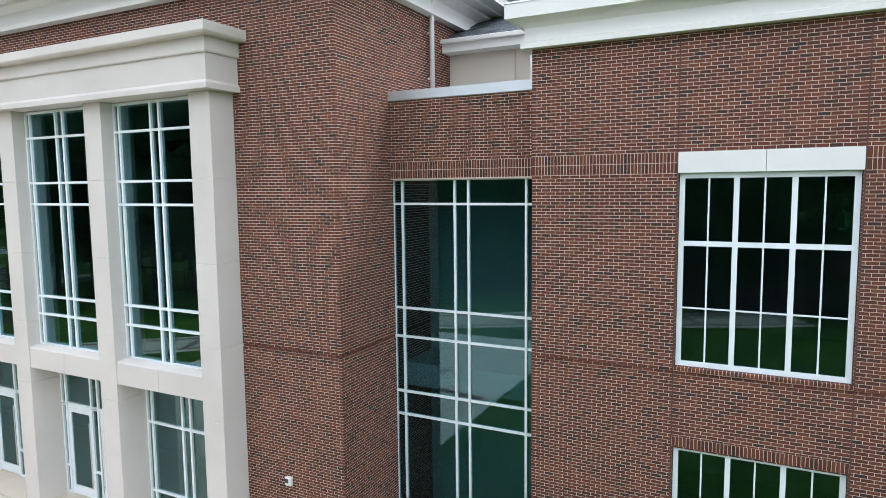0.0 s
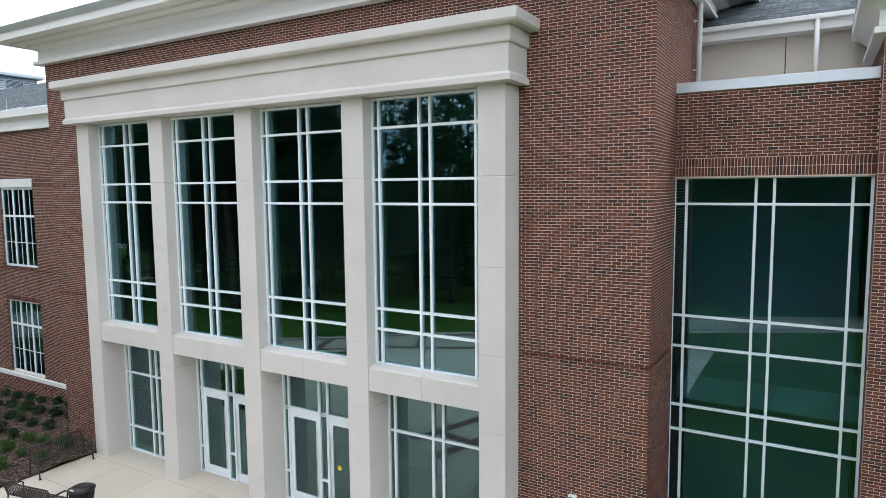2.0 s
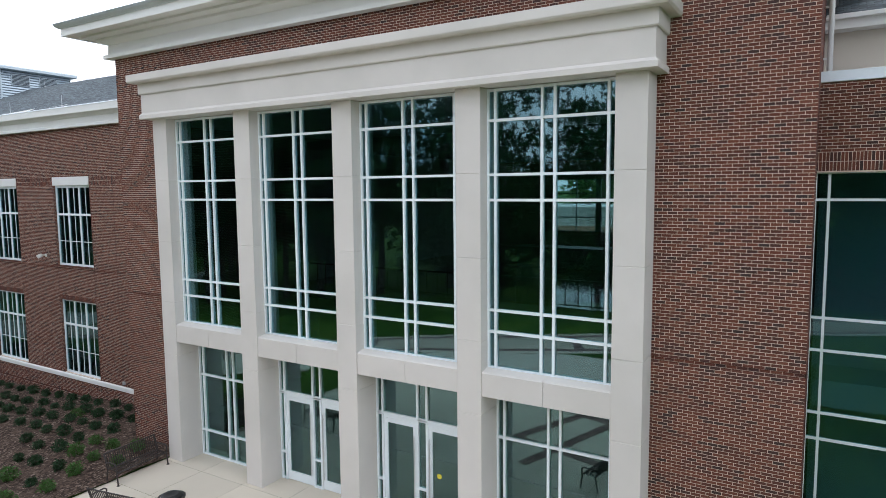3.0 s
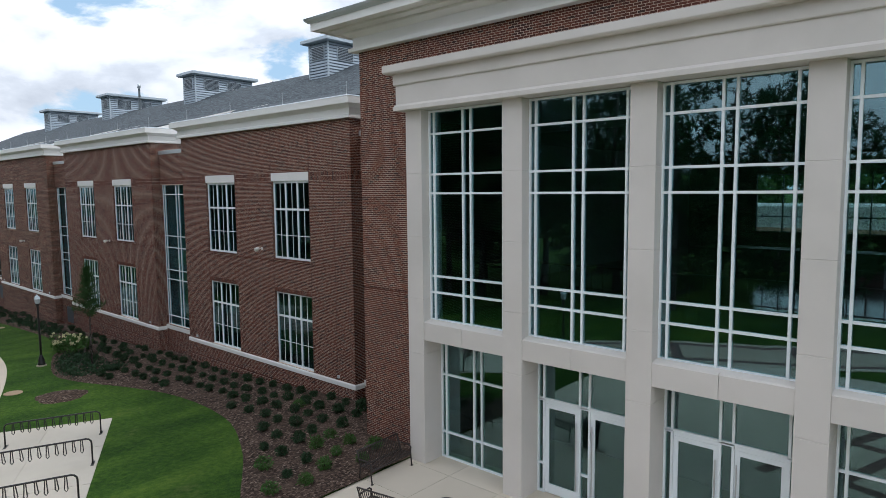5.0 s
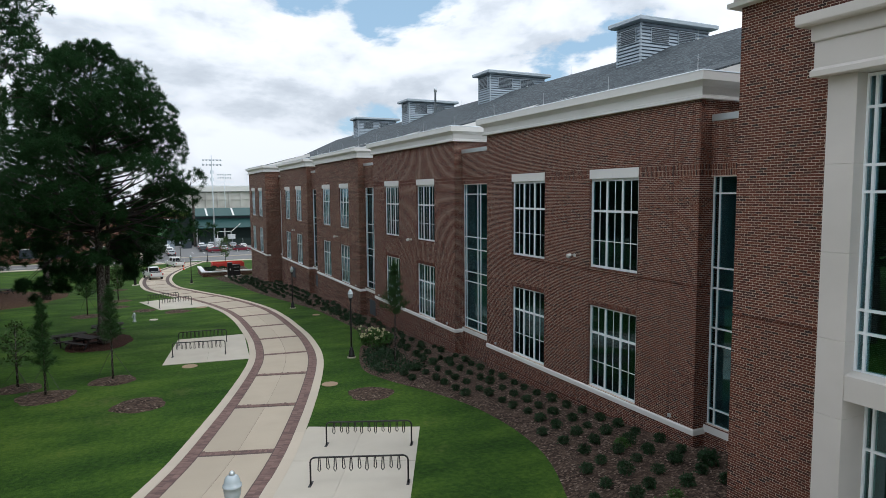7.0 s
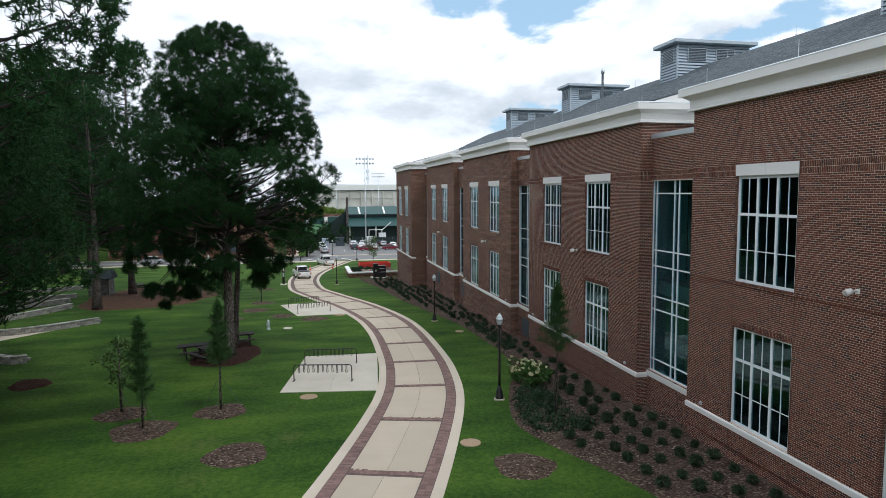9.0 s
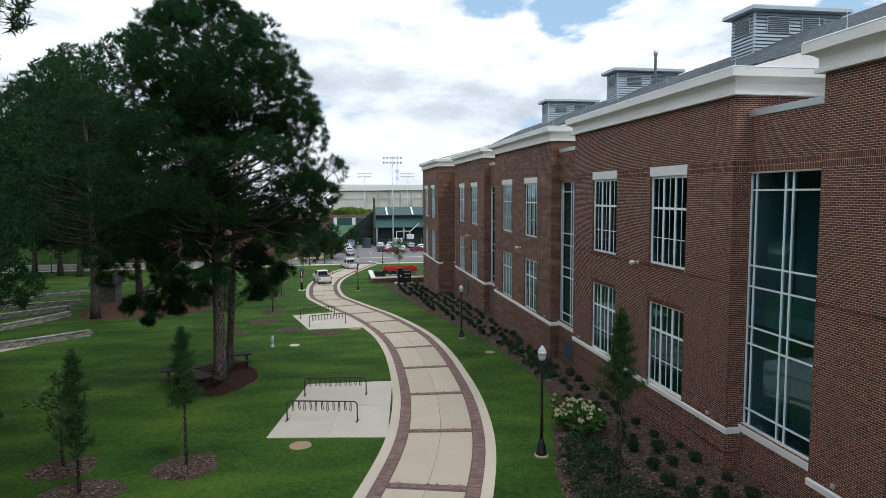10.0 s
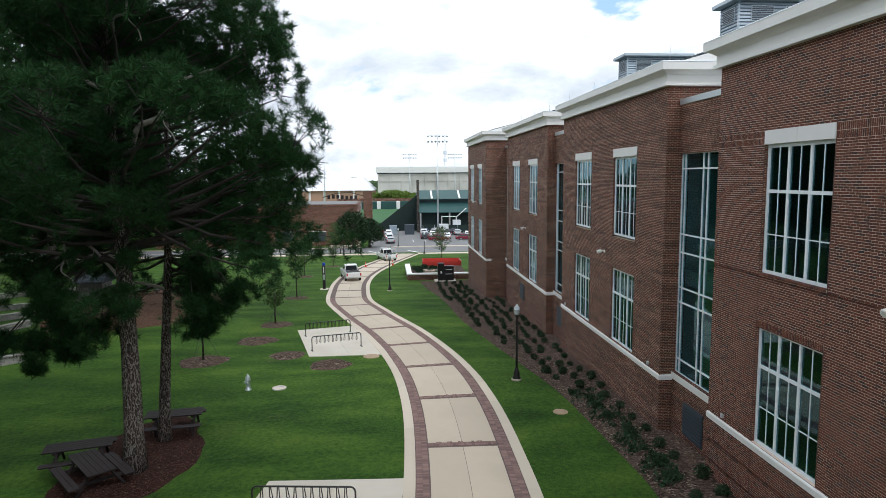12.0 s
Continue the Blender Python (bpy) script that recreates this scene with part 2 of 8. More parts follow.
def leaf_material(name, colour, var=0.35, shine=0.3):
    """Leaves or needles: each takes its own tone, a little light passes through."""
    m = bpy.data.materials.new(name)
    m.use_nodes = True
    t = m.node_tree
    b = t.nodes["Principled BSDF"]
    b.inputs["Roughness"].default_value = 0.6
    b.inputs["Specular IOR Level"].default_value = shine
    geo = t.nodes.new("ShaderNodeNewGeometry")
    mr = t.nodes.new("ShaderNodeMapRange")
    mr.inputs["To Min"].default_value, mr.inputs["To Max"].default_value = 1 - var, 1 + var
    t.links.new(geo.outputs["Random Per Island"], mr.inputs[0])
    hue = t.nodes.new("ShaderNodeMapRange")
    hue.inputs["To Min"].default_value, hue.inputs["To Max"].default_value = 0.475, 0.52
    t.links.new(geo.outputs["Random Per Island"], hue.inputs[0])
    hsv = t.nodes.new("ShaderNodeHueSaturation")
    hsv.inputs["Color"].default_value = (*colour, 1)
    t.links.new(mr.outputs[0], hsv.inputs["Value"])
    t.links.new(hue.outputs[0], hsv.inputs["Hue"])
    t.links.new(hsv.outputs[0], b.inputs["Base Color"])
    thin = t.nodes.new("ShaderNodeBsdfTranslucent")
    t.links.new(hsv.outputs[0], thin.inputs[0])
    mix = t.nodes.new("ShaderNodeMixShader")
    mix.inputs[0].default_value = 0.16
    t.links.new(b.outputs[0], mix.inputs[1])
    t.links.new(thin.outputs[0], mix.inputs[2])
    t.links.new(mix.outputs[0], t.nodes["Material Output"].inputs[0])
    return m


def layered(name, rough, spec=0.3):
    """An empty material to which the functions below add their own layers."""
    m = bpy.data.materials.new(name)
    m.use_nodes = True
    t = m.node_tree
    b = t.nodes["Principled BSDF"]
    b.inputs["Roughness"].default_value, b.inputs["Specular IOR Level"].default_value = rough, spec
    geo = t.nodes.new("ShaderNodeNewGeometry")

    def stretched(sx, sy, sz):
        mp = t.nodes.new("ShaderNodeMapping")
        mp.inputs["Scale"].default_value = (sx, sy, sz)
        t.links.new(geo.outputs["Position"], mp.inputs[0])
        return mp.outputs[0]

    def noise_at(scale, detail=4.0, vec=None):
        n = t.nodes.new("ShaderNodeTexNoise")
        n.inputs["Scale"].default_value, n.inputs["Detail"].default_value = scale, detail
        t.links.new(vec or geo.outputs["Position"], n.inputs["Vector"])
        return n.outputs["Fac"]

    def calc(op, a, c):
        n = t.nodes.new("ShaderNodeMath")
        n.operation = op
        for i, v in enumerate((a, c)):
            if isinstance(v, (int, float)):
                n.inputs[i].default_value = v
            else:
                t.links.new(v, n.inputs[i])
        return n.outputs[0]

    def colours(source, stops):
        r = t.nodes.new("ShaderNodeValToRGB")
        while len(r.color_ramp.elements) < len(stops):
            r.color_ramp.elements.new(0.5)
        for e, (p, c) in zip(r.color_ramp.elements, stops):
            e.position, e.color = p, (*c, 1)
        t.links.new(source, r.inputs[0])
        return r.outputs[0]

    def blend(fac, a, c):
        n = t.nodes.new("ShaderNodeMixRGB")
        t.links.new(fac, n.inputs[0])
        t.links.new(a, n.inputs[1])
        if isinstance(c, tuple):
            n.inputs[2].default_value = (*c, 1)
        else:
            t.links.new(c, n.inputs[2])
        return n.outputs[0]

    def finish(colour, height, strength, distance):
        t.links.new(colour, b.inputs["Base Color"])
        bp = t.nodes.new("ShaderNodeBump")
        bp.inputs["Strength"].default_value, bp.inputs["Distance"].default_value = strength, distance
        t.links.new(height, bp.inputs["Height"])
        t.links.new(bp.outputs[0], b.inputs["Normal"])
        return m

    return t, stretched, noise_at, calc, colours, blend, finish


def lawn_material(name):
    """Mown grass: blades, tufts, mowing drift and thin worn patches."""
    t, stretched, noise_at, calc, colours, blend, finish = layered(name, 0.95, 0.15)
    blades, tuft, drift = noise_at(30, 3), noise_at(5.5, 5), noise_at(0.45, 5, stretched(1.0, 0.45, 1.0))
    mix = calc("ADD", calc("ADD", calc("MULTIPLY", blades, 0.30), calc("MULTIPLY", tuft, 0.27)), calc("MULTIPLY", drift, 0.43))
    green = colours(mix, [(0.36, (0.012, 0.035, 0.005)), (0.465, (0.028, 0.070, 0.008)), (0.535, (0.051, 0.108, 0.0125)), (0.65, (0.098, 0.150, 0.020))])
    worn = colours(calc("ADD", calc("MULTIPLY", noise_at(0.33, 6), 0.7), calc("MULTIPLY", tuft, 0.3)), [(0.60, (0, 0, 0)), (0.72, (0.5, 0.5, 0.5))])
    return finish(blend(worn, green, (0.090, 0.092, 0.036)), calc("ADD", blades, tuft), 1.0, 0.04)


def chip_material(name, tones, scale):
    """Shredded bark: loose chips of several browns."""
    t, stretched, noise_at, calc, colours, blend, finish = layered(name, 0.97, 0.1)
    v = t.nodes.new("ShaderNodeTexVoronoi")
    v.inputs["Scale"].default_value = scale
    t.links.new(stretched(1.0, 0.6, 1.0), v.inputs["Vector"])
    tone = t.nodes.new("ShaderNodeSeparateColor")
    t.links.new(v.outputs["Color"], tone.inputs[0])
    base = colours(tone.outputs[0], list(zip((0.0, 0.45, 0.78, 0.93, 1.0), tones)))
    dust = colours(noise_at(0.9, 5), [(0.42, (0, 0, 0)), (0.68, (0.45, 0.45, 0.45))])
    return finish(blend(dust, base, tones[2]), calc("SUBTRACT", noise_at(30, 3), v.outputs["Distance"]), 1.0, 0.05)


def bark_material(name):
    """Loblolly bark: dark upright plates between pale weathered furrows."""
    t, stretched, noise_at, calc, colours, blend, finish = layered(name, 0.95, 0.15)
    v = t.nodes.new("ShaderNodeTexVoronoi")
    v.feature = "DISTANCE_TO_EDGE"
    v.inputs["Scale"].default_value = 13.0
    wob = t.nodes.new("ShaderNodeTexNoise")
    wob.inputs["Scale"].default_value, wob.inputs["Detail"].default_value = 6.0, 4.0
    t.links.new(stretched(1.0, 1.0, 0.5), wob.inputs["Vector"])
    off = t.nodes.new("ShaderNodeVectorMath")
    off.operation = "MULTIPLY_ADD"
    off.inputs[1].default_value = (0.22, 0.22, 0.22)
    t.links.new(wob.outputs["Color"], off.inputs[0])
    t.links.new(stretched(1.0, 1.0, 0.26), off.inputs[2])
    t.links.new(off.outputs[0], v.inputs["Vector"])
    plates = colours(noise_at(14, 5), [(0.3, (0.022, 0.017, 0.015)), (0.55, (0.042, 0.032, 0.028)), (0.75, (0.080, 0.065, 0.056))])
    rim = colours(calc("ADD", v.outputs["Distance"], calc("MULTIPLY", calc("SUBTRACT", noise_at(20, 4), 0.5), 0.22)), [(0.0, (0.8, 0.8, 0.8)), (0.10, (0, 0, 0))])
    return finish(blend(rim, plates, (0.33, 0.30, 0.27)), calc("ADD", v.outputs["Distance"], noise_at(30, 3)), 1.0, 0.04)


BRICK = brick_material("fired_brick", "island")
BRICK_ONE = brick_material("fired_brick_single", "object")
BRICK_FAR = far_brick_material("coursed_brick")
MORTAR = material("mortar", (0.67, 0.55, 0.45), 0.95, vary=0.12, grain=1.0, fine=80, bump=0.3)
SEALANT = material("sealant", (0.075, 0.040, 0.034), 0.7, vary=0.1)
PRECAST = material("cast_stone", (0.64, 0.598, 0.553), 0.82, vary=0.045, grain=0.7, fine=90, bump=0.2, tint=(0.53, 0.50, 0.455), tint_scale=0.5, tint_amount=0.45)
LINTEL = material("pale_cast_stone", (0.75, 0.74, 0.715), 0.8, vary=0.05, grain=1.2, fine=90, bump=0.2)
WHITE = material("white_paint", (0.79, 0.78, 0.75), 0.55, vary=0.03, grain=0.8, fine=30, bump=0.05, tint=(0.71, 0.70, 0.66), tint_scale=0.8, tint_amount=0.35)
CREAM = material("cream_stucco", (0.68, 0.62, 0.53), 0.85, vary=0.04, grain=0.8, fine=70, bump=0.2)
ALU = material("window_aluminium", (0.80, 0.85, 0.87), 0.35, 0.0, vary=0.03, grain=2, fine=40, bump=0.03)
COPING = material("galvanised_coping", (0.62, 0.66, 0.68), 0.4, 0.6, vary=0.06, grain=1.5, fine=20, bump=0.05)
GLASS = glass_material("tinted_glass", (0.44, 0.62, 0.645), 0.085)
GLASS_CW = glass_material("teal_glass", (0.48, 0.69, 0.73), 0.10)
GLASS_TALL = glass_material("mirror_tinted_glass", (0.50, 0.66, 0.68), 0.16)
GLASS_SHOP = glass_material("storefront_glass", (0.50, 0.64, 0.56), 0.15)
GLASS_CLEAR = glass_material("clear_glass", (0.92, 0.95, 0.95), 0.03)
STEEL = material("brushed_steel", (0.62, 0.63, 0.64), 0.3, 1.0, vary=0.05)
SHINGLE = shingle_material("asphalt_shingle")
SIDING = material("grey_siding", (0.30, 0.36, 0.41), 0.5, 0.3, vary=0.08, grain=1.5, fine=20, bump=0.05)
# siding colour darkened to paint the shade under each lapped board
SIDING_SHADE = material("shaded_siding", (0.10, 0.125, 0.15), 0.6, 0.2, vary=0.08)
SIDING_CAP = material("grey_metal_cap", (0.42, 0.48, 0.52), 0.45, 0.4, vary=0.06, grain=1.0)
LOUVRE = material("dark_louvre", (0.040, 0.055, 0.070), 0.55, 0.0, vary=0.1)
INNER = material("interior_wall", (0.29, 0.28, 0.27), 0.9, vary=0.05)
LOBBY = material("polished_lobby_floor", (0.10, 0.10, 0.095), 0.12, vary=0.1, grain=0.8, bump=0.0)
PLASTER = material("pale_plaster", (0.43, 0.43, 0.42), 0.9, vary=0.04)
INNER_DARK = material("interior_floor", (0.12, 0.115, 0.11), 0.5, vary=0.15, grain=0.6)
BLACK = material("black_powder_coat", (0.018, 0.017, 0.017), 0.42, 0.2, vary=0.2, grain=6)
BRONZE = material("dark_bronze_coat", (0.040, 0.032, 0.030), 0.5, 0.3, vary=0.2, grain=6)
RUBBER = material("rubber", (0.02, 0.02, 0.02), 0.85, vary=0.2)
GLOBE = material("ribbed_lamp_glass", (0.46, 0.52, 0.54), 0.22, 0.0, vary=0.06)
YELLOW = material("yellow_sticker", (0.75, 0.62, 0.04), 0.5)


# ---- building tools ----
class Shape:
    """Vertices and faces gathered in metres, turned into one mesh."""

    def __init__(self):
        self.v, self.f = [], []

    def add(self, vs, fs):
        n = len(self.v)
        self.v.extend(vs)
        self.f.extend([tuple(i + n for i in f) for f in fs])
        return self

    def box(self, x0, x1, y0, y1, z0, z1):
        return self.add([(x0, y0, z0), (x1, y0, z0), (x1, y1, z0), (x0, y1, z0), (x0, y0, z1), (x1, y0, z1), (x1, y1, z1), (x0, y1, z1)],
                        [(0, 3, 2, 1), (4, 5, 6, 7), (0, 1, 5, 4), (1, 2, 6, 5), (2, 3, 7, 6), (3, 0, 4, 7)])

    def obox(self, centre, size, m):
        """A box of that size, turned by the 3 x 3 or 4 x 4 matrix m, round centre."""
        a, b, c = (s / 2 for s in size)
        vs = []
        for p in ((-a, -b, -c), (a, -b, -c), (a, b, -c), (-a, b, -c), (-a, -b, c), (a, -b, c), (a, b, c), (-a, b, c)):
            vs.append(tuple(Vector(centre) + m.to_3x3() @ Vector(p)))
        return self.add(vs, [(0, 3, 2, 1), (4, 5, 6, 7), (0, 1, 5, 4), (1, 2, 6, 5), (2, 3, 7, 6), (3, 0, 4, 7)])

    def tube(self, pts, radii, n=8):
        """A tapering tube along points."""
        pts = [Vector(p) for p in pts]
        if isinstance(radii, (int, float)):
            radii = [radii] * len(pts)
        rings = []
        ref = Vector((0.31, 0.87, 0.38))
        for i, p in enumerate(pts):
            d = (pts[min(i + 1, len(pts) - 1)] - pts[max(i - 1, 0)]).normalized()
            a = d.cross(ref if abs(d.dot(ref)) < 0.95 else Vector((1, 0, 0))).normalized()
            b = d.cross(a)
            rings.append([tuple(p + radii[i] * (math.cos(2 * math.pi * k / n) * a + math.sin(2 * math.pi * k / n) * b)) for k in range(n)])
        vs = [v for r in rings for v in r]
        fs = [(i * n + k, i * n + (k + 1) % n, (i + 1) * n + (k + 1) % n, (i + 1) * n + k) for i in range(len(pts) - 1) for k in range(n)]
        fs += [tuple(range(n))[::-1], tuple((len(pts) - 1) * n + k for k in range(n))]
        return self.add(vs, fs)

    def lathe(self, profile, at=(0, 0, 0), n=16):
        """A body of revolution from (radius, height) pairs."""
        vs = [(at[0] + r * math.cos(2 * math.pi * k / n), at[1] + r * math.sin(2 * math.pi * k / n), at[2] + z) for r, z in profile for k in range(n)]
        fs = [(i * n + k, i * n + (k + 1) % n, (i + 1) * n + (k + 1) % n, (i + 1) * n + k) for i in range(len(profile) - 1) for k in range(n)]
        fs += [tuple(range(n))[::-1], tuple((len(profile) - 1) * n + k for k in range(n))]
        return self.add(vs, fs)

    def sweep(self, path, profile, closed=False):
        """A moulding: the closed profile of (outward, z) pairs, mitred along a plan path; outward is to the right of the path."""
        n, vs = len(path), []
        for i, p in enumerate(path):
            ds = []
            if closed or i > 0:
                q = path[i - 1]
                ds.append(Vector((p[0] - q[0], p[1] - q[1])).normalized())
            if closed or i < n - 1:
                q = path[(i + 1) % n]
                ds.append(Vector((q[0] - p[0], q[1] - p[1])).normalized())
            ns = [Vector((d.y, -d.x)) for d in ds]
            m = sum(ns, Vector((0, 0)))
            m = m / max(m.dot(ns[0]), 0.2)
            vs += [(p[0] + m.x * o, p[1] + m.y * o, z) for o, z in profile]
        k = len(profile)
        fs = []
        for i in range(n if closed else n - 1):
            j = (i + 1) % n
            fs += [(i * k + a, i * k + (a + 1) % k, j * k + (a + 1) % k, j * k + a) for a in range(k)]
        if not closed:
            fs += [tuple(range(k))[::-1], tuple((n - 1) * k + a for a in range(k))]
        return self.add(vs, fs)

    def moved(self, d):
        self.v = [(x + d[0], y + d[1], z + d[2]) for x, y, z in self.v]
        return self

    def mesh(self, name, smooth=False):
        me = bpy.data.meshes.new(name)
        me.from_pydata(self.v, [], self.f)
        if smooth:
            me.polygons.foreach_set("use_smooth", [True] * len(me.polygons))
        me.update()
        return me


def box(*a):
    return Shape().box(*a)


def fixed(me):
    """Makes the faces of a mesh look outwards."""
    bm = bmesh.new()
    bm.from_mesh(me)
    bmesh.ops.recalc_face_normals(bm, faces=bm.faces)
    bm.to_mesh(me)
    bm.free()
    return me


def part(name, shape, mat, parent, label="", smooth=False, bevel=0.0, here=False, kind=""):
    """Links a shape as one mesh under a thing or a part. Its vertices are in the world's metres, or, with here, in the parent's."""
    me = shape if isinstance(shape, bpy.types.Mesh) else fixed(shape.mesh(name, smooth))
    if not me.materials:
        me.materials.append(mat)
    ob = new(name, me)
    if parent:
        ob.parent = parent
        if not here:
            p, o = parent, Vector((0, 0, 0))
            while p:
                o += p.location
                p = p.parent
            ob.location = -o
    if bevel:
        mod = ob.modifiers.new("edge", "BEVEL")
        mod.width, mod.segments, mod.limit_method = bevel, 2, "ANGLE"
    if label or kind:
        tagged(ob, label, kind=kind)
    return ob


def thing(name, at, label, category, group="", kind="", turn=0.0):
    ob = new(name)
    ob.empty_display_size = 0.2
    ob.location = at
    ob.rotation_euler[2] = radians(turn)
    return tagged(ob, label, category, group, kind)


COURSE, BRICK_LEN, JOINT, PROUD = 0.0677, 0.2032, 0.0104, 0.0035


def spans(u0, u1, cuts):
    """What is left of u0..u1 once the cuts are taken out."""
    out, a = [], u0
    for c0, c1 in sorted(cuts):
        if c1 <= a or c0 >= u1:
            continue
        if c0 > a:
            out.append((a, min(c0, u1)))
        a = max(a, c1)
    if a < u1:
        out.append((a, u1))
    return out


class Wall:
    """An upright brick wall face along +x or +y: backing with openings, and every brick as its own loose block.
    at: the fixed coordinate of the face; out: the sign of the outward direction along the other axis."""

    def __init__(self, axis, at, out, u0, u1, z0, z1, holes=(), soldiers=(), grooves=(), joints=(), thick=0.30):
        self.axis, self.at, self.out, self.u0, self.u1, self.z0, self.z1 = axis, at, out, u0, u1, z0, z1
        self.holes, self.soldiers, self.grooves, self.joints, self.thick = holes, soldiers, grooves, joints, thick

    def block(self, s, u0, u1, z0, z1, d0, d1):
        """A box from depth d0 to d1, counted outwards from the face."""
        a, b = sorted((self.at + self.out * d0, self.at + self.out * d1))
        if self.axis == "x":
            s.box(u0, u1, a, b, z0, z1)
        else:
            s.box(a, b, u0, u1, z0, z1)

    def backing(self):
        s = Shape()
        zs = sorted({self.z0, self.z1, *[h[k] for h in self.holes for k in (2, 3) if self.z0 < h[k] < self.z1], *[g + k for g in self.grooves for k in (-JOINT / 2, COURSE + JOINT / 2) if self.z0 < g < self.z1 - COURSE]})
        for a, b in zip(zs, zs[1:]):
            mid = (a + b) / 2
            deep = 0.02 if any(g - 0.005 < mid < g + COURSE + 0.005 for g in self.grooves) else 0.0
            inset = self.thick if self.axis == "y" else deep        # side walls butt against the front
            for p, q in spans(self.u0, self.u1, [(h[0], h[1]) for h in self.holes if h[2] < mid < h[3]]):
                p, q = p + inset * (p == self.u0), q - deep * (q == self.u1)
                self.block(s, p, q, a, b, -self.thick, -deep)
        return s

    def bricks(self):
        """Boxes (u0, u1, z0, z1, outward) for every brick."""
        out, z, row = [], self.z0, 0
        nudges = random.Random(5)
        bands = sorted(self.soldiers)
        while z < self.z1 - 0.02:
            band = next((b for b in bands if abs(b - z) < COURSE / 2), None)
            h = 3 * COURSE if band is not None else COURSE
            if z + h > self.z1 + 0.005:
                h = self.z1 - z
            mid = z + h / 2
            cuts = [(a, b) for a, b, c, d in self.holes if c < mid < d] + [(j - 0.004, j + 0.004) for j in self.joints]
            deep = -0.014 if any(abs(g - z) < COURSE / 2 for g in self.grooves) else PROUD
            step = COURSE if band is not None else BRICK_LEN
            off = 0.0 if band is not None or row % 2 == 0 else step / 2
            for a, b in spans(self.u0, self.u1, cuts):
                begin = len(out)
                k = math.floor((a - self.u0 - off) / step)
                while True:
                    p = self.u0 + off + k * step
                    if p >= b - 0.02:
                        break
                    l, r = max(p, a), min(p + step, b)
                    if r - l <= 0.05 and b - a > 0.2:        # slivers join their neighbour
                        if len(out) == begin:
                            k += 1
                            continue
                        last = out[-1]
                        out[-1] = (last[0], r + PROUD - 0.0005 if r == self.u1 and deep > 0 else r - JOINT / 2, *last[2:])
                    elif r - l > 0.02:
                        l = a if len(out) == begin else l
                        turn = PROUD - 0.0005 if deep > 0 else -0.014        # bricks turn the corner
                        l, r = (l - turn if l == self.u0 else l + JOINT / 2), (r + turn if r == self.u1 else r - JOINT / 2)
                        out.append((l, r, z + JOINT / 2, z + h - JOINT / 2, deep + nudges.uniform(-0.0015, 0.0015)))
                    k += 1
            z += h
            row += 1
        return out

    def brick_shape(self, rows):
        s = Shape()
        for u0, u1, z0, z1, d in rows:
            a, b = self.at - self.out * 0.032, self.at + self.out * d
            if self.axis == "x":
                vs = [(u0, a, z0), (u1, a, z0), (u1, a, z1), (u0, a, z1), (u0, b, z0), (u1, b, z0), (u1, b, z1), (u0, b, z1)]
            else:
                vs = [(a, u0, z0), (a, u1, z0), (a, u1, z1), (a, u0, z1), (b, u0, z0), (b, u1, z0), (b, u1, z1), (b, u0, z1)]
            s.add(vs, [(4, 5, 6, 7), (0, 1, 5, 4), (1, 2, 6, 5), (2, 3, 7, 6), (3, 0, 4, 7)])
        return s


SINGLES = []     # bricks that become objects of their own at the end


def build_wall(parent, wall, single=None, far=False):
    """The backing and its bricks under a piece of the setting. single: (u0, u1, z0, z1) in which bricks stay separate objects."""
    part("backing", wall.backing(), BRICK_FAR if far else MORTAR, parent)
    if wall.joints:
        s = Shape()
        for j in wall.joints:
            for a, b in spans(wall.z0, wall.z1, [(h[2], h[3]) for h in wall.holes if h[0] < j < h[1]]):
                wall.block(s, j - 0.0115, j + 0.0115, a, b, -0.01, 0.003)
        part("control_joint", s, SEALANT, parent, "dark vertical sealant joints")
    if far:
        return
    rows = wall.bricks()
    if single:
        near = [r for r in rows if single[0] <= r[0] and r[1] <= single[1] and single[2] <= r[2] and r[3] <= single[3] and r[4] > 0][:300]
        taken = set(near)
        rows = [r for r in rows if r not in taken]
        SINGLES.append((parent, wall, near))
    part("brickwork", wall.brick_shape(rows).mesh("brickwork"), BRICK, parent, kind="stuff")


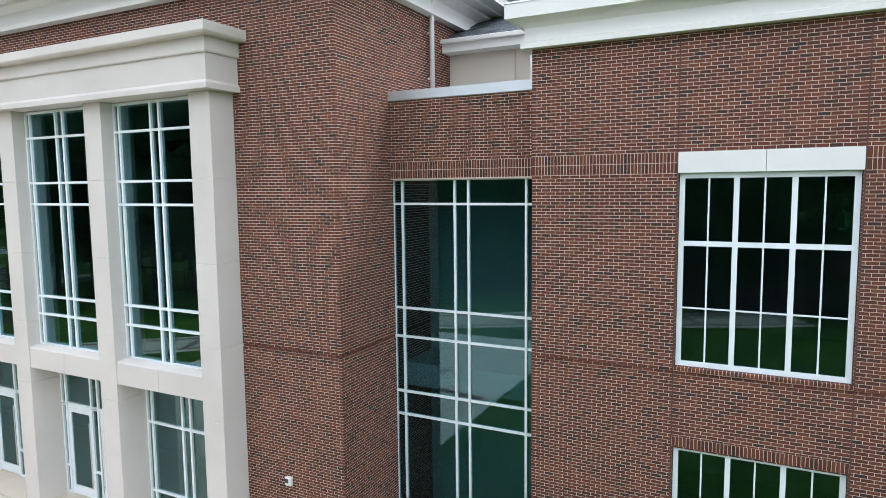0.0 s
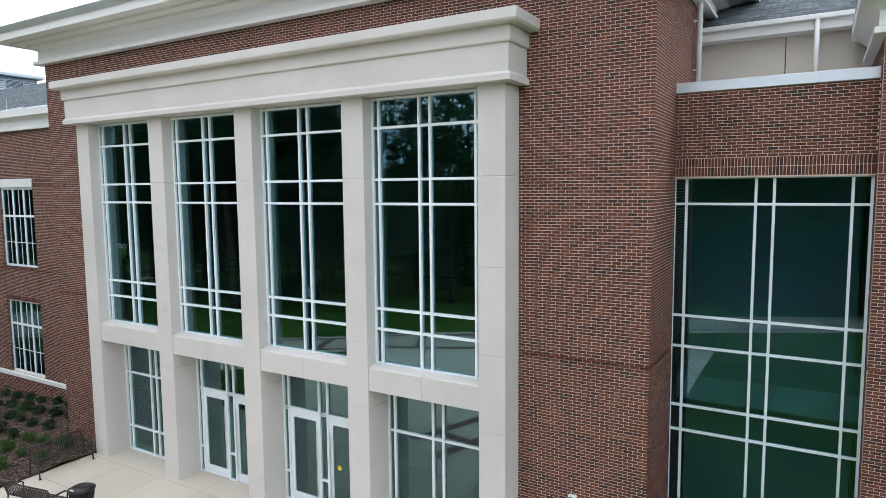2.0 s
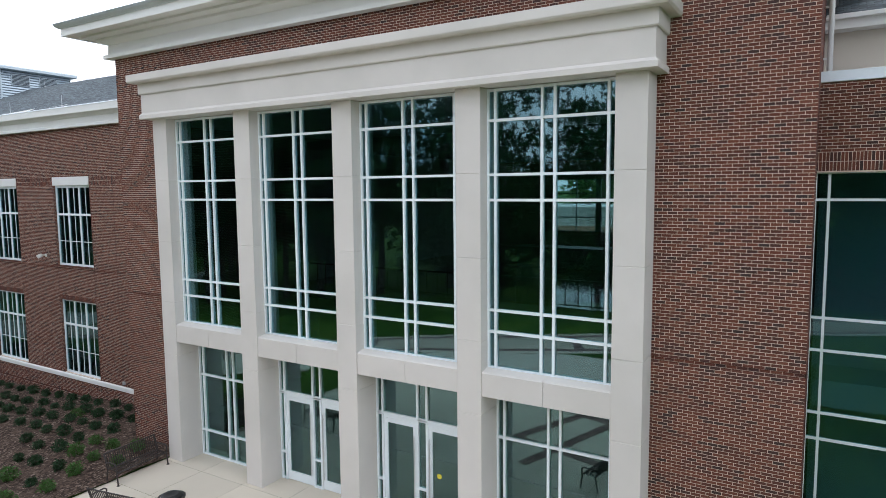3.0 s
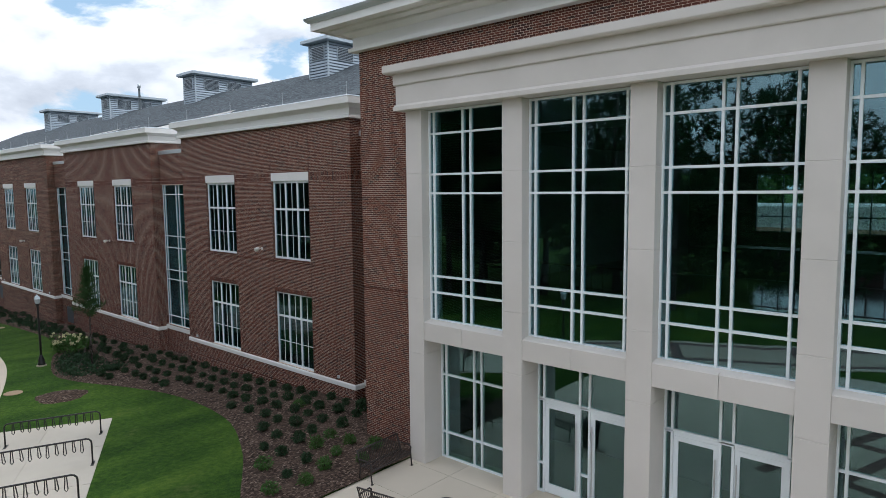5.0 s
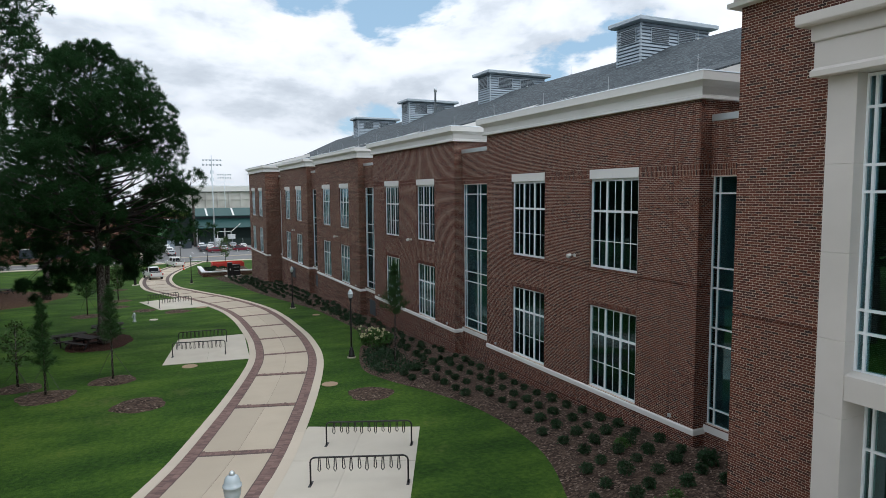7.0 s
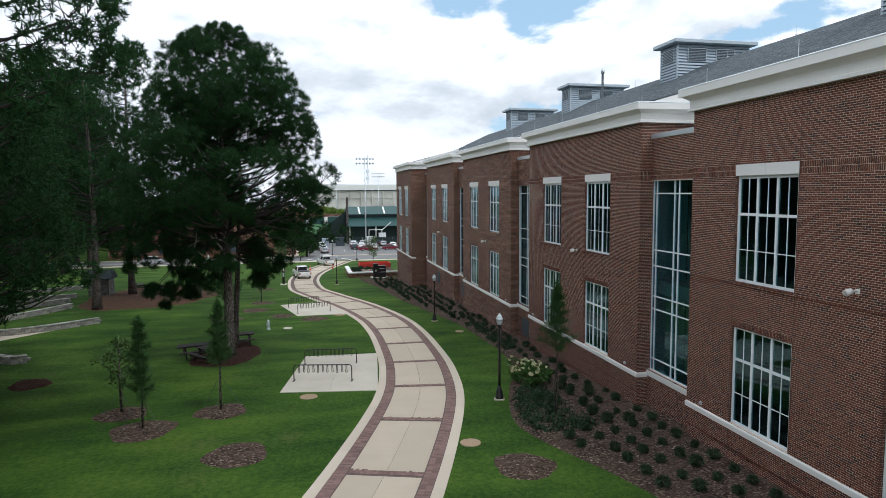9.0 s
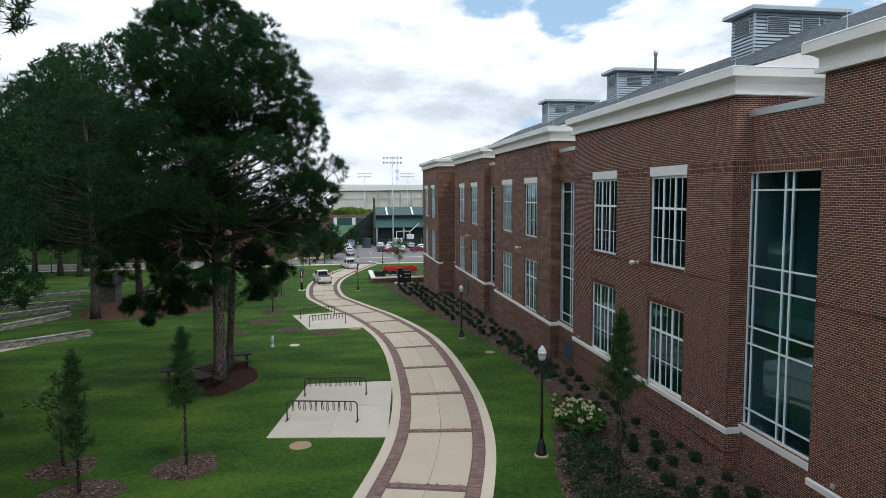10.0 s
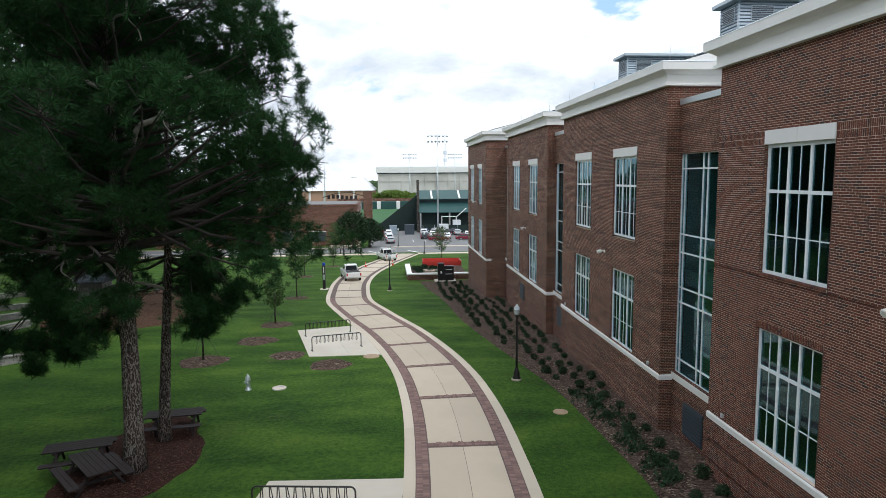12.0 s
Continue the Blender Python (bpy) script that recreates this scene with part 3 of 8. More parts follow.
def grid_window(name, label, axis_x, y, z, verticals, horizontals, parent_kind="structure", glass=None, bar=0.055, deep=0.12, panes_apart=True, wide=(), tall=()):
    """A glazed unit in the plane y: bars at the given x and z, a pane in each field. wide: indices of thick uprights, tall: of thick rails."""
    w = thing(name, ((verticals[0] + verticals[-1]) / 2, y, horizontals[0]), label, "window", kind=parent_kind)
    s = Shape()
    half = lambda i, seq, thick: (0.048 if i in thick else bar / 2)
    for i, x in enumerate(verticals):
        h = half(i, verticals, wide)
        d = deep / 2 if i in wide or not wide else 0.018
        s.box(x - h, x + h, y - d - 0.004 * (i in wide), y + d, horizontals[0] - half(0, horizontals, tall), horizontals[-1] + half(len(horizontals) - 1, horizontals, tall))
    for j, zz in enumerate(horizontals):
        h = half(j, horizontals, tall)
        d = deep / 2 if j in tall or not tall else 0.018
        for i in range(len(verticals) - 1):
            s.box(verticals[i] + half(i, verticals, wide), verticals[i + 1] - half(i + 1, verticals, wide), y - d + 0.003, y + d - 0.003, zz - h, zz + h)
    part("window_frame", s, ALU, w)
    panes = Shape()
    for i in range(len(verticals) - 1):
        for j in range(len(horizontals) - 1):
            b = (verticals[i] + half(i, verticals, wide), verticals[i + 1] - half(i + 1, verticals, wide), y - 0.008, y + 0.008, horizontals[j] + half(j, horizontals, tall), horizontals[j + 1] - half(j + 1, horizontals, tall))
            if b[1] - b[0] < 0.02 or b[5] - b[4] < 0.02:
                continue
            if panes_apart:
                o = part("pane", box(*b), glass or GLASS, w)
                o.visible_shadow = False
            else:
                panes.box(*b)
    if not panes_apart:
        part("pane", panes, glass or GLASS, w).visible_shadow = False
    return w


# ---- the brick building ----
# levels above the entrance plaza
Z_SOLDIER, Z_LINTEL_LOW, Z_BRICK_TOP, Z_COPING = 9.324, 9.33, 11.93, 11.19
SILL_UP, SILL_LOW = 5.56, 0.32
BASE = -5.2          # foundations reach below the falling ground
RECESS = 0.53
BAY_PITCH, BAY_WIDE = 19.0, 14.95
GROOVE = 5.40
GROUND_GROOVES = (-0.72, -1.47, -2.22)
window_count = [0]


def bay_window(y, x0, x1, z0, z1, rails, far=False):
    """Three double lights: thick mullions, thin muntins, one thick rail."""
    window_count[0] += 1
    third = (x1 - x0 - 0.11) / 3
    vs, wide = [], []
    for k in range(4):
        wide.append(len(vs))
        vs.append(x0 + 0.055 + k * third)
        if k < 3:
            vs.append(x0 + 0.055 + (k + 0.5) * third)
    hs = [z0 + 0.055, *rails, z1 - 0.055]
    return grid_window(f"window_{window_count[0]}", "tall white-framed window with muntins in a brick wall", "x", y + 0.13, 0, vs, hs, bar=0.032, deep=0.085, wide=wide, tall=(0, 2, 3), panes_apart=not far)


def sash(y, x0, x1, far=False):
    upper = bay_window(y, x0 + 0.018, x1 - 0.018, SILL_UP, Z_LINTEL_LOW, (6.72, 7.98), far)
    lower = bay_window(y, x0 + 0.018, x1 - 0.018, SILL_LOW, 3.94, (1.47, 2.72), far)
    return upper, lower


def lintel(y, x0, x1):
    t = thing("trim", ((x0 + x1) / 2, y, Z_LINTEL_LOW), "pale cast-stone lintel over a brick wall's window", "lintel", kind="structure")
    part("lintel_stone", box(x0, (x0 + x1) / 2 - 0.004, y - 0.035, y + 0.2, Z_LINTEL_LOW, Z_SOLDIER + 6 * COURSE), LINTEL, t, bevel=0.008)
    part("lintel_stone", box((x0 + x1) / 2 + 0.004, x1, y - 0.035, y + 0.2, Z_LINTEL_LOW, Z_SOLDIER + 6 * COURSE), LINTEL, t, bevel=0.008)


def rowlock(parent, y, x0, x1, z):
    """The sloping brick sill course, or the upright bricks over an opening."""
    s = Shape()
    n = round((x1 - x0) / COURSE)
    for k in range(n):
        a = x0 + k * (x1 - x0) / n
        s.box(a + 0.005, a + (x1 - x0) / n - 0.005, y - 0.03, y + 0.1, z - 0.075, z - 0.005)
    part("sill_brick", s.mesh("sill_brick"), BRICK, parent, kind="stuff")
    part("sill_mortar", box(x0, x1, y - 0.025, y + 0.1, z - 0.08, z - 0.008), MORTAR, parent)


CORNICE = [(-0.02, 11.93), (0.20, 11.93), (0.20, 12.04), (0.13, 12.07), (0.13, 12.34), (0.22, 12.42), (0.36, 12.50), (0.45, 12.50), (0.45, 12.78), (0.38, 12.82), (-0.02, 12.84)]


def bay(tag, y, xl, xr, windows, single=None, far=False, side_back=3.6, base=BASE, trim=True):
    """One projecting brick bay with two storeys of windows, its cornice and water table."""
    holes, joints = [], []
    for a, b in windows:
        holes += [(a, b, SILL_UP - 0.08, Z_LINTEL_LOW + 6 * COURSE), (a, b, SILL_LOW, 3.94)]
        joints += [a - 0.012, b + 0.012]
    joints += [xr - 1.2]
    joints = [j for j in joints if xl + 0.3 < j < xr - 0.3]
    w = thing(f"wall_bay_{tag}", ((xl + xr) / 2, y, 0), "red-brown brick bay wall with pale mortar joints", "wall", kind="structure")
    grooves = (GROOVE, *GROUND_GROOVES)
    z_start = Z_SOLDIER - COURSE * math.ceil((Z_SOLDIER - base) / COURSE)
    snap = lambda g: z_start + COURSE * round((g - z_start) / COURSE)
    grooves = [snap(g) for g in grooves]
    front = Wall("x", y, -1, xl, xr, z_start, Z_BRICK_TOP, holes, (Z_SOLDIER, Z_SOLDIER + 3 * COURSE), grooves, joints)
    build_wall(w, front, single, far)
    for x, sgn in ((xr, 1), (xl, -1)):
        build_wall(w, Wall("y", x, sgn, y, y + side_back, z_start, Z_BRICK_TOP, (), (Z_SOLDIER, Z_SOLDIER + 3 * COURSE), grooves, (), 0.3), None, far or sgn < 0)
    for a, b in windows:
        if not far:
            rowlock(w, y, a, b, SILL_UP)
            s = Shape()
            n = round((b - a) / COURSE)
            for k in range(n):
                p = a + k * (b - a) / n
                s.box(p + 0.005, p + (b - a) / n - 0.005, y - PROUD - 0.008, y + 0.05, 3.94 + 0.006, 3.94 + 0.197)
            part("head_brick", s.mesh("head_brick"), BRICK, w, kind="stuff")
            part("head_mortar", box(a, b, y - 0.007, y + 0.05, 3.943, 4.14), MORTAR, w)
        for p, q in ((a - 0.001, a + 0.012), (b - 0.012, b + 0.001)):
            part("jamb", box(p, q, y - 0.002, y + 0.2, SILL_UP, Z_LINTEL_LOW), BRICK_FAR, w)
            part("jamb", box(p, q, y - 0.002, y + 0.2, SILL_LOW, 3.94), BRICK_FAR, w)
        lintel(y, a, b)
        sash(y, a, b, far)
    c = thing("trim", ((xl + xr) / 2, y, Z_BRICK_TOP), "white moulded cornice along the top of a brick bay", "cornice", kind="structure")
    path = [(xl, y + side_back), (xl, y), (xr, y), (xr, y + side_back)]
    part("cornice_moulding", Shape().sweep(path, CORNICE), WHITE, c)
    part("cap_flashing", Shape().sweep(path, [(-0.2, 12.845), (0.40, 12.825), (0.46, 12.79), (0.46, 12.80), (0.40, 12.84), (-0.2, 12.86)]), COPING, c)
    if trim:
        t = thing("trim", ((xl + xr) / 2, y, 0.2), "white cast-stone water table along a brick wall", "band course", kind="structure")
        s = Shape()
        s.sweep([(xl, y + RECESS), (xl, y), (xr, y), (xr, y + RECESS)], [(-0.05, 0.08), (0.05, 0.08), (0.05, 0.25), (0.02, 0.30), (-0.05, 0.31)])
        part("band_stone", s, WHITE, t)
    return w


def recess(tag, y, xl, xr, far=False, single=None):
    """The glazed slot between two bays: brick above, tall curtain wall below."""
    z_start = Z_SOLDIER - COURSE * math.ceil((Z_SOLDIER - BASE) / COURSE)
    top, bottom = 9.30, 0.45
    w = thing(f"wall_recess_{tag}", ((xl + xr) / 2, y, 0), "recessed brick wall between two bays", "wall", kind="structure")
    build_wall(w, Wall("x", y, -1, xl, xr, z_start, Z_COPING, [(xl, xr, bottom, top)], (Z_SOLDIER, Z_SOLDIER + 3 * COURSE), ()), single, far)
    c = thing("trim", ((xl + xr) / 2, y, Z_COPING), "grey metal coping on a brick parapet", "coping", kind="structure")
    part("coping_metal", box(xl + 0.01, xr - 0.01, y - 0.05, y + 0.45, Z_COPING, Z_COPING + 0.23), COPING, c, bevel=0.01)
    window_count[0] += 1
    n = window_count[0]
    d = xr - xl
    vs = [xl + 0.03, xl + 0.29, xl + 1.725, xl + 2.08, xr - 0.37, xr - 0.04]
    g = grid_window(f"window_{n}", "floor-to-roof curtain wall of teal glass in white aluminium", "x", y + 0.18, 0, vs, [bottom, 1.02, 3.36, 3.96, 5.38, 6.11, 8.71, top], glass=GLASS_CW, bar=0.056, deep=0.09, panes_apart=not far)
    if xr < -20:
        part("partition", box(xl + 0.006, xl + 0.05, y + 0.42, y + 1.89, 0.06, 9.28), PLASTER, w)
        part("partition", box(xr - 0.05, xr - 0.006, y + 0.42, y + 1.89, 0.06, 9.28), PLASTER, w)
    part("partition", box(xl + 0.1, xr - 0.1, y + 1.9, y + 2.0, 0.06, 9.4), INNER, w)
    s = box(xl, xr, y - 0.04, y + 0.36, bottom - 0.28, bottom - 0.03)
    part("window_sill", s, WHITE, g)
    return w


# bay and recess to the east of the entrance pavilion
A_Y, A_XL = 12.98, -4.46
bay("east", A_Y, A_XL, A_XL + BAY_WIDE, [(-1.54, 1.46), (4.9, 7.9)], single=(A_XL, -1.6, 6.6, 8.6))
recess("east", A_Y + RECESS, -8.34, A_XL)

# the long west wing: four bays, each followed by its recess
W_Y = 14.06
WING = [-33.65 - BAY_PITCH * k for k in range(4)]
for k, xr in enumerate(WING):
    far = k >= 2
    area = {1: (xr - 1.9, xr, 3.2, 6.6)}.get(k)
    bay(f"west_{k + 1}", W_Y, xr - BAY_WIDE, xr, [(xr - 12.30, xr - 9.32), (xr - 5.95, xr - 2.97)], single=area, far=far)
    recess(f"west_{k + 1}", W_Y + RECESS, xr, -29.80 if k == 0 else WING[k - 1] - BAY_WIDE, far=far)
# the end bay stands further out
bay("west_end", 12.65, -123.4, -109.3, [(-121.2, -118.2), (-115.1, -112.1)], far=True, side_back=6.0)
recess("west_end", W_Y + RECESS, -109.3, WING[3] - BAY_WIDE, far=True)

# the shell that closes the building behind
shell = thing("wall_north", (-55, 41.5, 0), "plain brick rear wall closing the building", "wall", kind="structure")
for x0, x1, z0, z1 in ((-123.4, -25.0, BASE, 13.0), (-9.0, 10.6, BASE, 13.0), (-25.0, -9.0, BASE, 5.9), (-25.0, -9.0, 9.6, 13.0)):
    part("backing", box(x0, x1, 41.4, 41.8, z0, z1), BRICK_FAR, shell)
part("backing", box(10.35, 10.65, 13.3, 41.4, BASE, 13.0), BRICK_FAR, shell)
part("backing", box(-123.6, -123.3, 12.7, 41.4, BASE, 13.0), BRICK_FAR, shell)

# floors, ceilings and partitions inside
inside = thing("floor", (-55, 24, 0), "dark interior floor behind the windows", "floor", kind="structure")
part("slab", box(-123.2, 10.3, 14.95, 41.3, -0.15, 0.05), INNER_DARK, inside)
part("slab", box(-123.2, -29.9, 15.0, 41.3, 4.05, 4.65), INNER, inside)
part("slab", box(-8.2, 10.3, 13.9, 41.3, 4.05, 4.65), INNER, inside)
part("slab", box(-29.6, -8.5, 19.5, 41.3, 4.05, 4.65), LOBBY, inside)
lid = thing("ceiling", (-55, 24, 9.9), "pale suspended ceiling inside the building", "ceiling", kind="structure")
part("ceiling_panel", box(-123.2, -29.9, 15.0, 41.3, 9.5, 9.7), INNER, lid)
part("ceiling_panel", box(-8.2, 10.3, 13.9, 41.3, 9.5, 9.7), INNER, lid)
part("ceiling_panel", box(-29.6, -8.5, 11.9, 41.3, 11.5, 11.7), INNER, lid)
inner = thing("wall_inside", (-55, 21, 0), "interior partition walls behind the windows", "wall", kind="structure")
for x0, x1 in ((-123.2, -29.6), (-8.5, 10.3)):
    part("partition", box(x0, x1, 21.0, 21.2, 0.05, 11.4), INNER, inner)
for x in (-29.5, -8.75):
    part("partition", box(x, x + 0.15, 20.0, 41.3, 4.66, 11.4), INNER, inner)
part("partition", box(-29.3, -8.8, 24.0, 24.2, 0.05, 4.05), LOBBY, inner)
for x in [-8.4, -29.7, -3.9, 3.2] + [v for xr in WING for v in (xr - 0.4, xr - 7.5, xr - BAY_WIDE + 0.4)]:
    part("partition", box(x - 0.08, x + 0.08, 14.9, 21.0, 0.05, 9.5), INNER, inner)

# ---- entrance pavilion ----
P_Y, P_XL, P_XR = 11.32, -29.83, -8.30
PILLAR_Y, GLASS_UP, GLASS_LOW = 10.60, 10.93, 11.44
PILLARS = [-26.89 + 3.757 * k for k in range(5)]
PILLAR_W = 0.66
ENT_L, ENT_R = -27.13, -10.96
pav = thing("wall_pavilion", ((P_XL + P_XR) / 2, P_Y, 0), "red-brown brick pavilion wall with pale mortar joints", "wall", kind="structure")
p_start = 13.66 - COURSE * math.ceil((13.66 - BASE) / COURSE)
p_snap = lambda g: p_start + COURSE * round((g - p_start) / COURSE)
portal = (PILLARS[0] + 0.1, PILLARS[4] + PILLAR_W - 0.1, -0.1, 11.6)
build_wall(pav, Wall("x", P_Y, -1, P_XL, P_XR, p_start, 13.66, [portal], (), [p_snap(5.34)]), single=(P_XR - 2.4, P_XR, 5.8, 7.9))
build_wall(pav, Wall("y", P_XR, 1, P_Y, 20.0, p_start, 13.66, (), (), [p_snap(5.34)]))
build_wall(pav, Wall("y", P_XL, -1, P_Y, 20.0, p_start, 13.66, (), (), [p_snap(5.34)]), far=True)

pc = thing("trim", (P_XL, P_Y, 13.66), "deep white classical cornice with gutter under the pavilion roof", "cornice", kind="structure")
pav_path = [(P_XL, 20.0), (P_XL, P_Y), (P_XR, P_Y), (P_XR, 20.0)]
part("bed_moulding", Shape().sweep(pav_path, [(-0.02, 13.66), (0.27, 13.66), (0.27, 13.78), (0.16, 13.82), (0.14, 14.14), (0.40, 14.26), (0.40, 14.34), (-0.02, 14.34)]), WHITE, pc)
part("soffit", Shape().sweep(pav_path, [(-0.02, 14.341), (0.75, 14.341), (0.75, 14.41), (1.14, 14.41), (1.14, 14.45), (-0.02, 14.45)]), WHITE, pc)
part("fascia", Shape().sweep(pav_path, [(1.06, 14.38), (1.18, 14.38), (1.18, 14.66), (1.06, 14.66)]), WHITE, pc)
part("gutter", Shape().sweep(pav_path, [(1.185, 14.62), (1.24, 14.63), (1.33, 14.70), (1.36, 14.78), (1.33, 14.78), (1.28, 14.70), (1.20, 14.66), (1.185, 14.66)]), COPING, pc)

pr = thing("roof_pavilion", (-19, 16, 14.7), "dark grey shingle hip roof over the entrance pavilion", "roof", kind="structure")
rx0, rx1, ry0, ry1, rz = P_XL - 1.25, P_XR + 1.25, P_Y - 1.25, 30.0, 14.72
s = Shape()
rise, run = 5.0, 11.0
s.add([(rx0, ry0, rz), (rx1, ry0, rz), (rx1, ry1, rz), (rx0, ry1, rz), (rx0 + run, ry0 + run, rz + rise), (rx1 - run, ry0 + run, rz + rise), (rx1 - run, ry1, rz + rise), (rx0 + run, ry1, rz + rise),
       (rx0, ry0, rz - 0.06), (rx1, ry0, rz - 0.06), (rx1, ry1, rz - 0.06), (rx0, ry1, rz - 0.06)],
      [(0, 1, 5, 4), (1, 2, 6, 5), (3, 0, 4, 7), (4, 5, 6, 7), (2, 3, 7, 6), (8, 11, 10, 9), (0, 8, 9, 1), (1, 9, 10, 2), (2, 10, 11, 3), (3, 11, 8, 0)])
part("shingles", s, SHINGLE, pr)

# pillars, spandrels and entablature of cast stone
for k, x in enumerate(PILLARS):
    col = thing(f"trim_pillar_{k + 1}", (x + PILLAR_W / 2, PILLAR_Y, 0), "tall cream cast-stone pillar on the entrance plaza", "pillar", "entrance pillars", "structure")
    zs = [0.0, 3.63, 5.41, 7.39, 9.37, 11.33]
    for a, b in zip(zs, zs[1:]):
        part("stone_drum", box(x, x + PILLAR_W, PILLAR_Y, GLASS_LOW + 0.05, a + (0.002 if a else -0.3), b - 0.002), PRECAST, col, bevel=0.012)
    part("stone_core", box(x + 0.012, x + PILLAR_W - 0.012, PILLAR_Y + 0.012, GLASS_LOW + 0.1, 0.0, 11.33), PRECAST, col)
for k in range(4):
    a, b = PILLARS[k] + PILLAR_W, PILLARS[k + 1]
    sp = thing("trim", ((a + b) / 2, PILLAR_Y, 4.08), "cream cast-stone spandrel between two pillars", "spandrel", "entrance spandrels", "structure")
    m = (a + b) / 2
    for p, q in ((a, m - 0.004), (m + 0.004, b)):
        part("spandrel_stone", box(p, q, PILLAR_Y + 0.03, GLASS_LOW + 0.05, 4.08, 4.66), PRECAST, sp, bevel=0.012)
        part("sloping_sill", Shape().add([(p, PILLAR_Y + 0.05, 4.661), (q, PILLAR_Y + 0.05, 4.661), (q, GLASS_UP, 4.661), (p, GLASS_UP, 4.661), (p, PILLAR_Y + 0.07, 4.68), (q, PILLAR_Y + 0.07, 4.68), (q, GLASS_UP, 4.73), (p, GLASS_UP, 4.73)],
             [(0, 3, 2, 1), (4, 5, 6, 7), (0, 1, 5, 4), (1, 2, 6, 5), (2, 3, 7, 6), (3, 0, 4, 7)]), PRECAST, sp)
ent = thing("trim_entablature", ((ENT_L + ENT_R) / 2, PILLAR_Y, 11.33), "cream cast-stone entablature carried by the pillars", "entablature", kind="structure")
ent_path = [(ENT_L, P_Y + 0.2), (ENT_L, 10.30), (ENT_R, 10.30), (ENT_R, P_Y + 0.2)]
part("architrave", Shape().sweep(ent_path, [(-1.2, 11.33), (0.0, 11.33), (0.0, 11.45), (-0.06, 11.52), (-0.06, 12.10), (-1.2, 12.10)]), PRECAST, ent)
part("frieze", Shape().sweep(ent_path, [(-1.2, 12.101), (-0.02, 12.101), (0.0, 12.13), (0.0, 12.44), (-1.2, 12.44)]), PRECAST, ent)
part("cap", Shape().sweep(ent_path, [(-1.2, 12.441), (0.20, 12.441), (0.24, 12.49), (0.24, 12.70), (-1.2, 12.78)]), PRECAST, ent, bevel=0.012)
part("fill", box(ENT_L + 0.8, ENT_R - 0.8, 10.5, P_Y + 0.2, 11.331, 12.70), PRECAST, ent)

# glazing of the portico
for k in range(4):
    a, b = PILLARS[k] + PILLAR_W, PILLARS[k + 1]
    vs = [a + 0.02, a + 0.21, a + 1.37, a + 1.67, b - 0.23, b - 0.02]
    window_count[0] += 1
    grid_window(f"window_{window_count[0]}", "very tall white-gridded window between cream pillars", "x", GLASS_UP + 0.08, 0, vs, [4.73, 5.61, 6.13, 8.75, 9.34, 10.59, 11.28], bar=0.062, deep=0.13, glass=GLASS_TALL)
    rails = [0.03, 0.88, 2.82, 4.05]
    if k in (0, 3):
        window_count[0] += 1
        grid_window(f"window_{window_count[0]}", "ground-floor storefront window with white bars", "x", GLASS_LOW + 0.06, 0, vs, rails, bar=0.062, deep=0.13, glass=GLASS_SHOP)
    else:
        window_count[0] += 1
        grid_window(f"window_{window_count[0]}", "glazed transom over a pair of entrance doors", "x", GLASS_LOW + 0.06, 0, vs, [2.82, 4.05], bar=0.062, deep=0.13, glass=GLASS_SHOP)
        for i in (0, 2, 4):
            window_count[0] += 1
            grid_window(f"window_{window_count[0]}", "narrow sidelight beside an entrance door", "x", GLASS_LOW + 0.06, 0, [vs[i], vs[i + 1]], [0.03, 0.88, 2.789], bar=0.062, deep=0.13, glass=GLASS_SHOP)
        for i in (1, 3):
            x0, x1 = vs[i] + 0.035, vs[i + 1] - 0.035
            d = thing(f"door_{2 * k + (i + 1) // 2 - 2}", ((x0 + x1) / 2, GLASS_LOW + 0.05, 0), "closed white aluminium door with a full glass light", "door", "entrance doors", "structure")
            y0, y1 = GLASS_LOW + 0.03, GLASS_LOW + 0.09
            f = Shape().box(x0, x0 + 0.12, y0, y1, 0.02, 2.68).box(x1 - 0.12, x1, y0, y1, 0.02, 2.68).box(x0 + 0.12, x1 - 0.12, y0, y1, 0.02, 0.30).box(x0 + 0.12, x1 - 0.12, y0, y1, 2.56, 2.68)
            part("leaf_frame", f, ALU, d)
            part("head_frame", box(x0, x1, y0 - 0.01, y1, 2.69, 2.785), ALU, d)
            part("pane", box(x0 + 0.12, x1 - 0.12, y0 + 0.025, y0 + 0.037, 0.30, 2.56), GLASS_SHOP, d).visible_shadow = False
            hx = x1 - 0.06 if i == 1 else x0 + 0.06
            part("door_handle", Shape().tube([(hx, y0 - 0.06, 0.35), (hx, y0 - 0.06, 2.35)], 0.016, 8).tube([(hx, y0 - 0.06, 0.5), (hx, y0, 0.5)], 0.01, 6).tube([(hx, y0 - 0.06, 2.2), (hx, y0, 2.2)], 0.01, 6), STEEL, d, "long vertical steel pull handle")
            if k == 2 and i == 3:
                part("round_sticker", Shape().lathe([(0.075, 0), (0.075, 0.003)], n=20).moved((0, 0, 0)), YELLOW, d, "round yellow sticker on the glass")
                st = d.children[-1]
                st.location = (x0 + 0.32 - d.location.x, y0 + 0.02 - d.location.y, 1.35)
                st.rotation_euler = (radians(90), 0, 0)

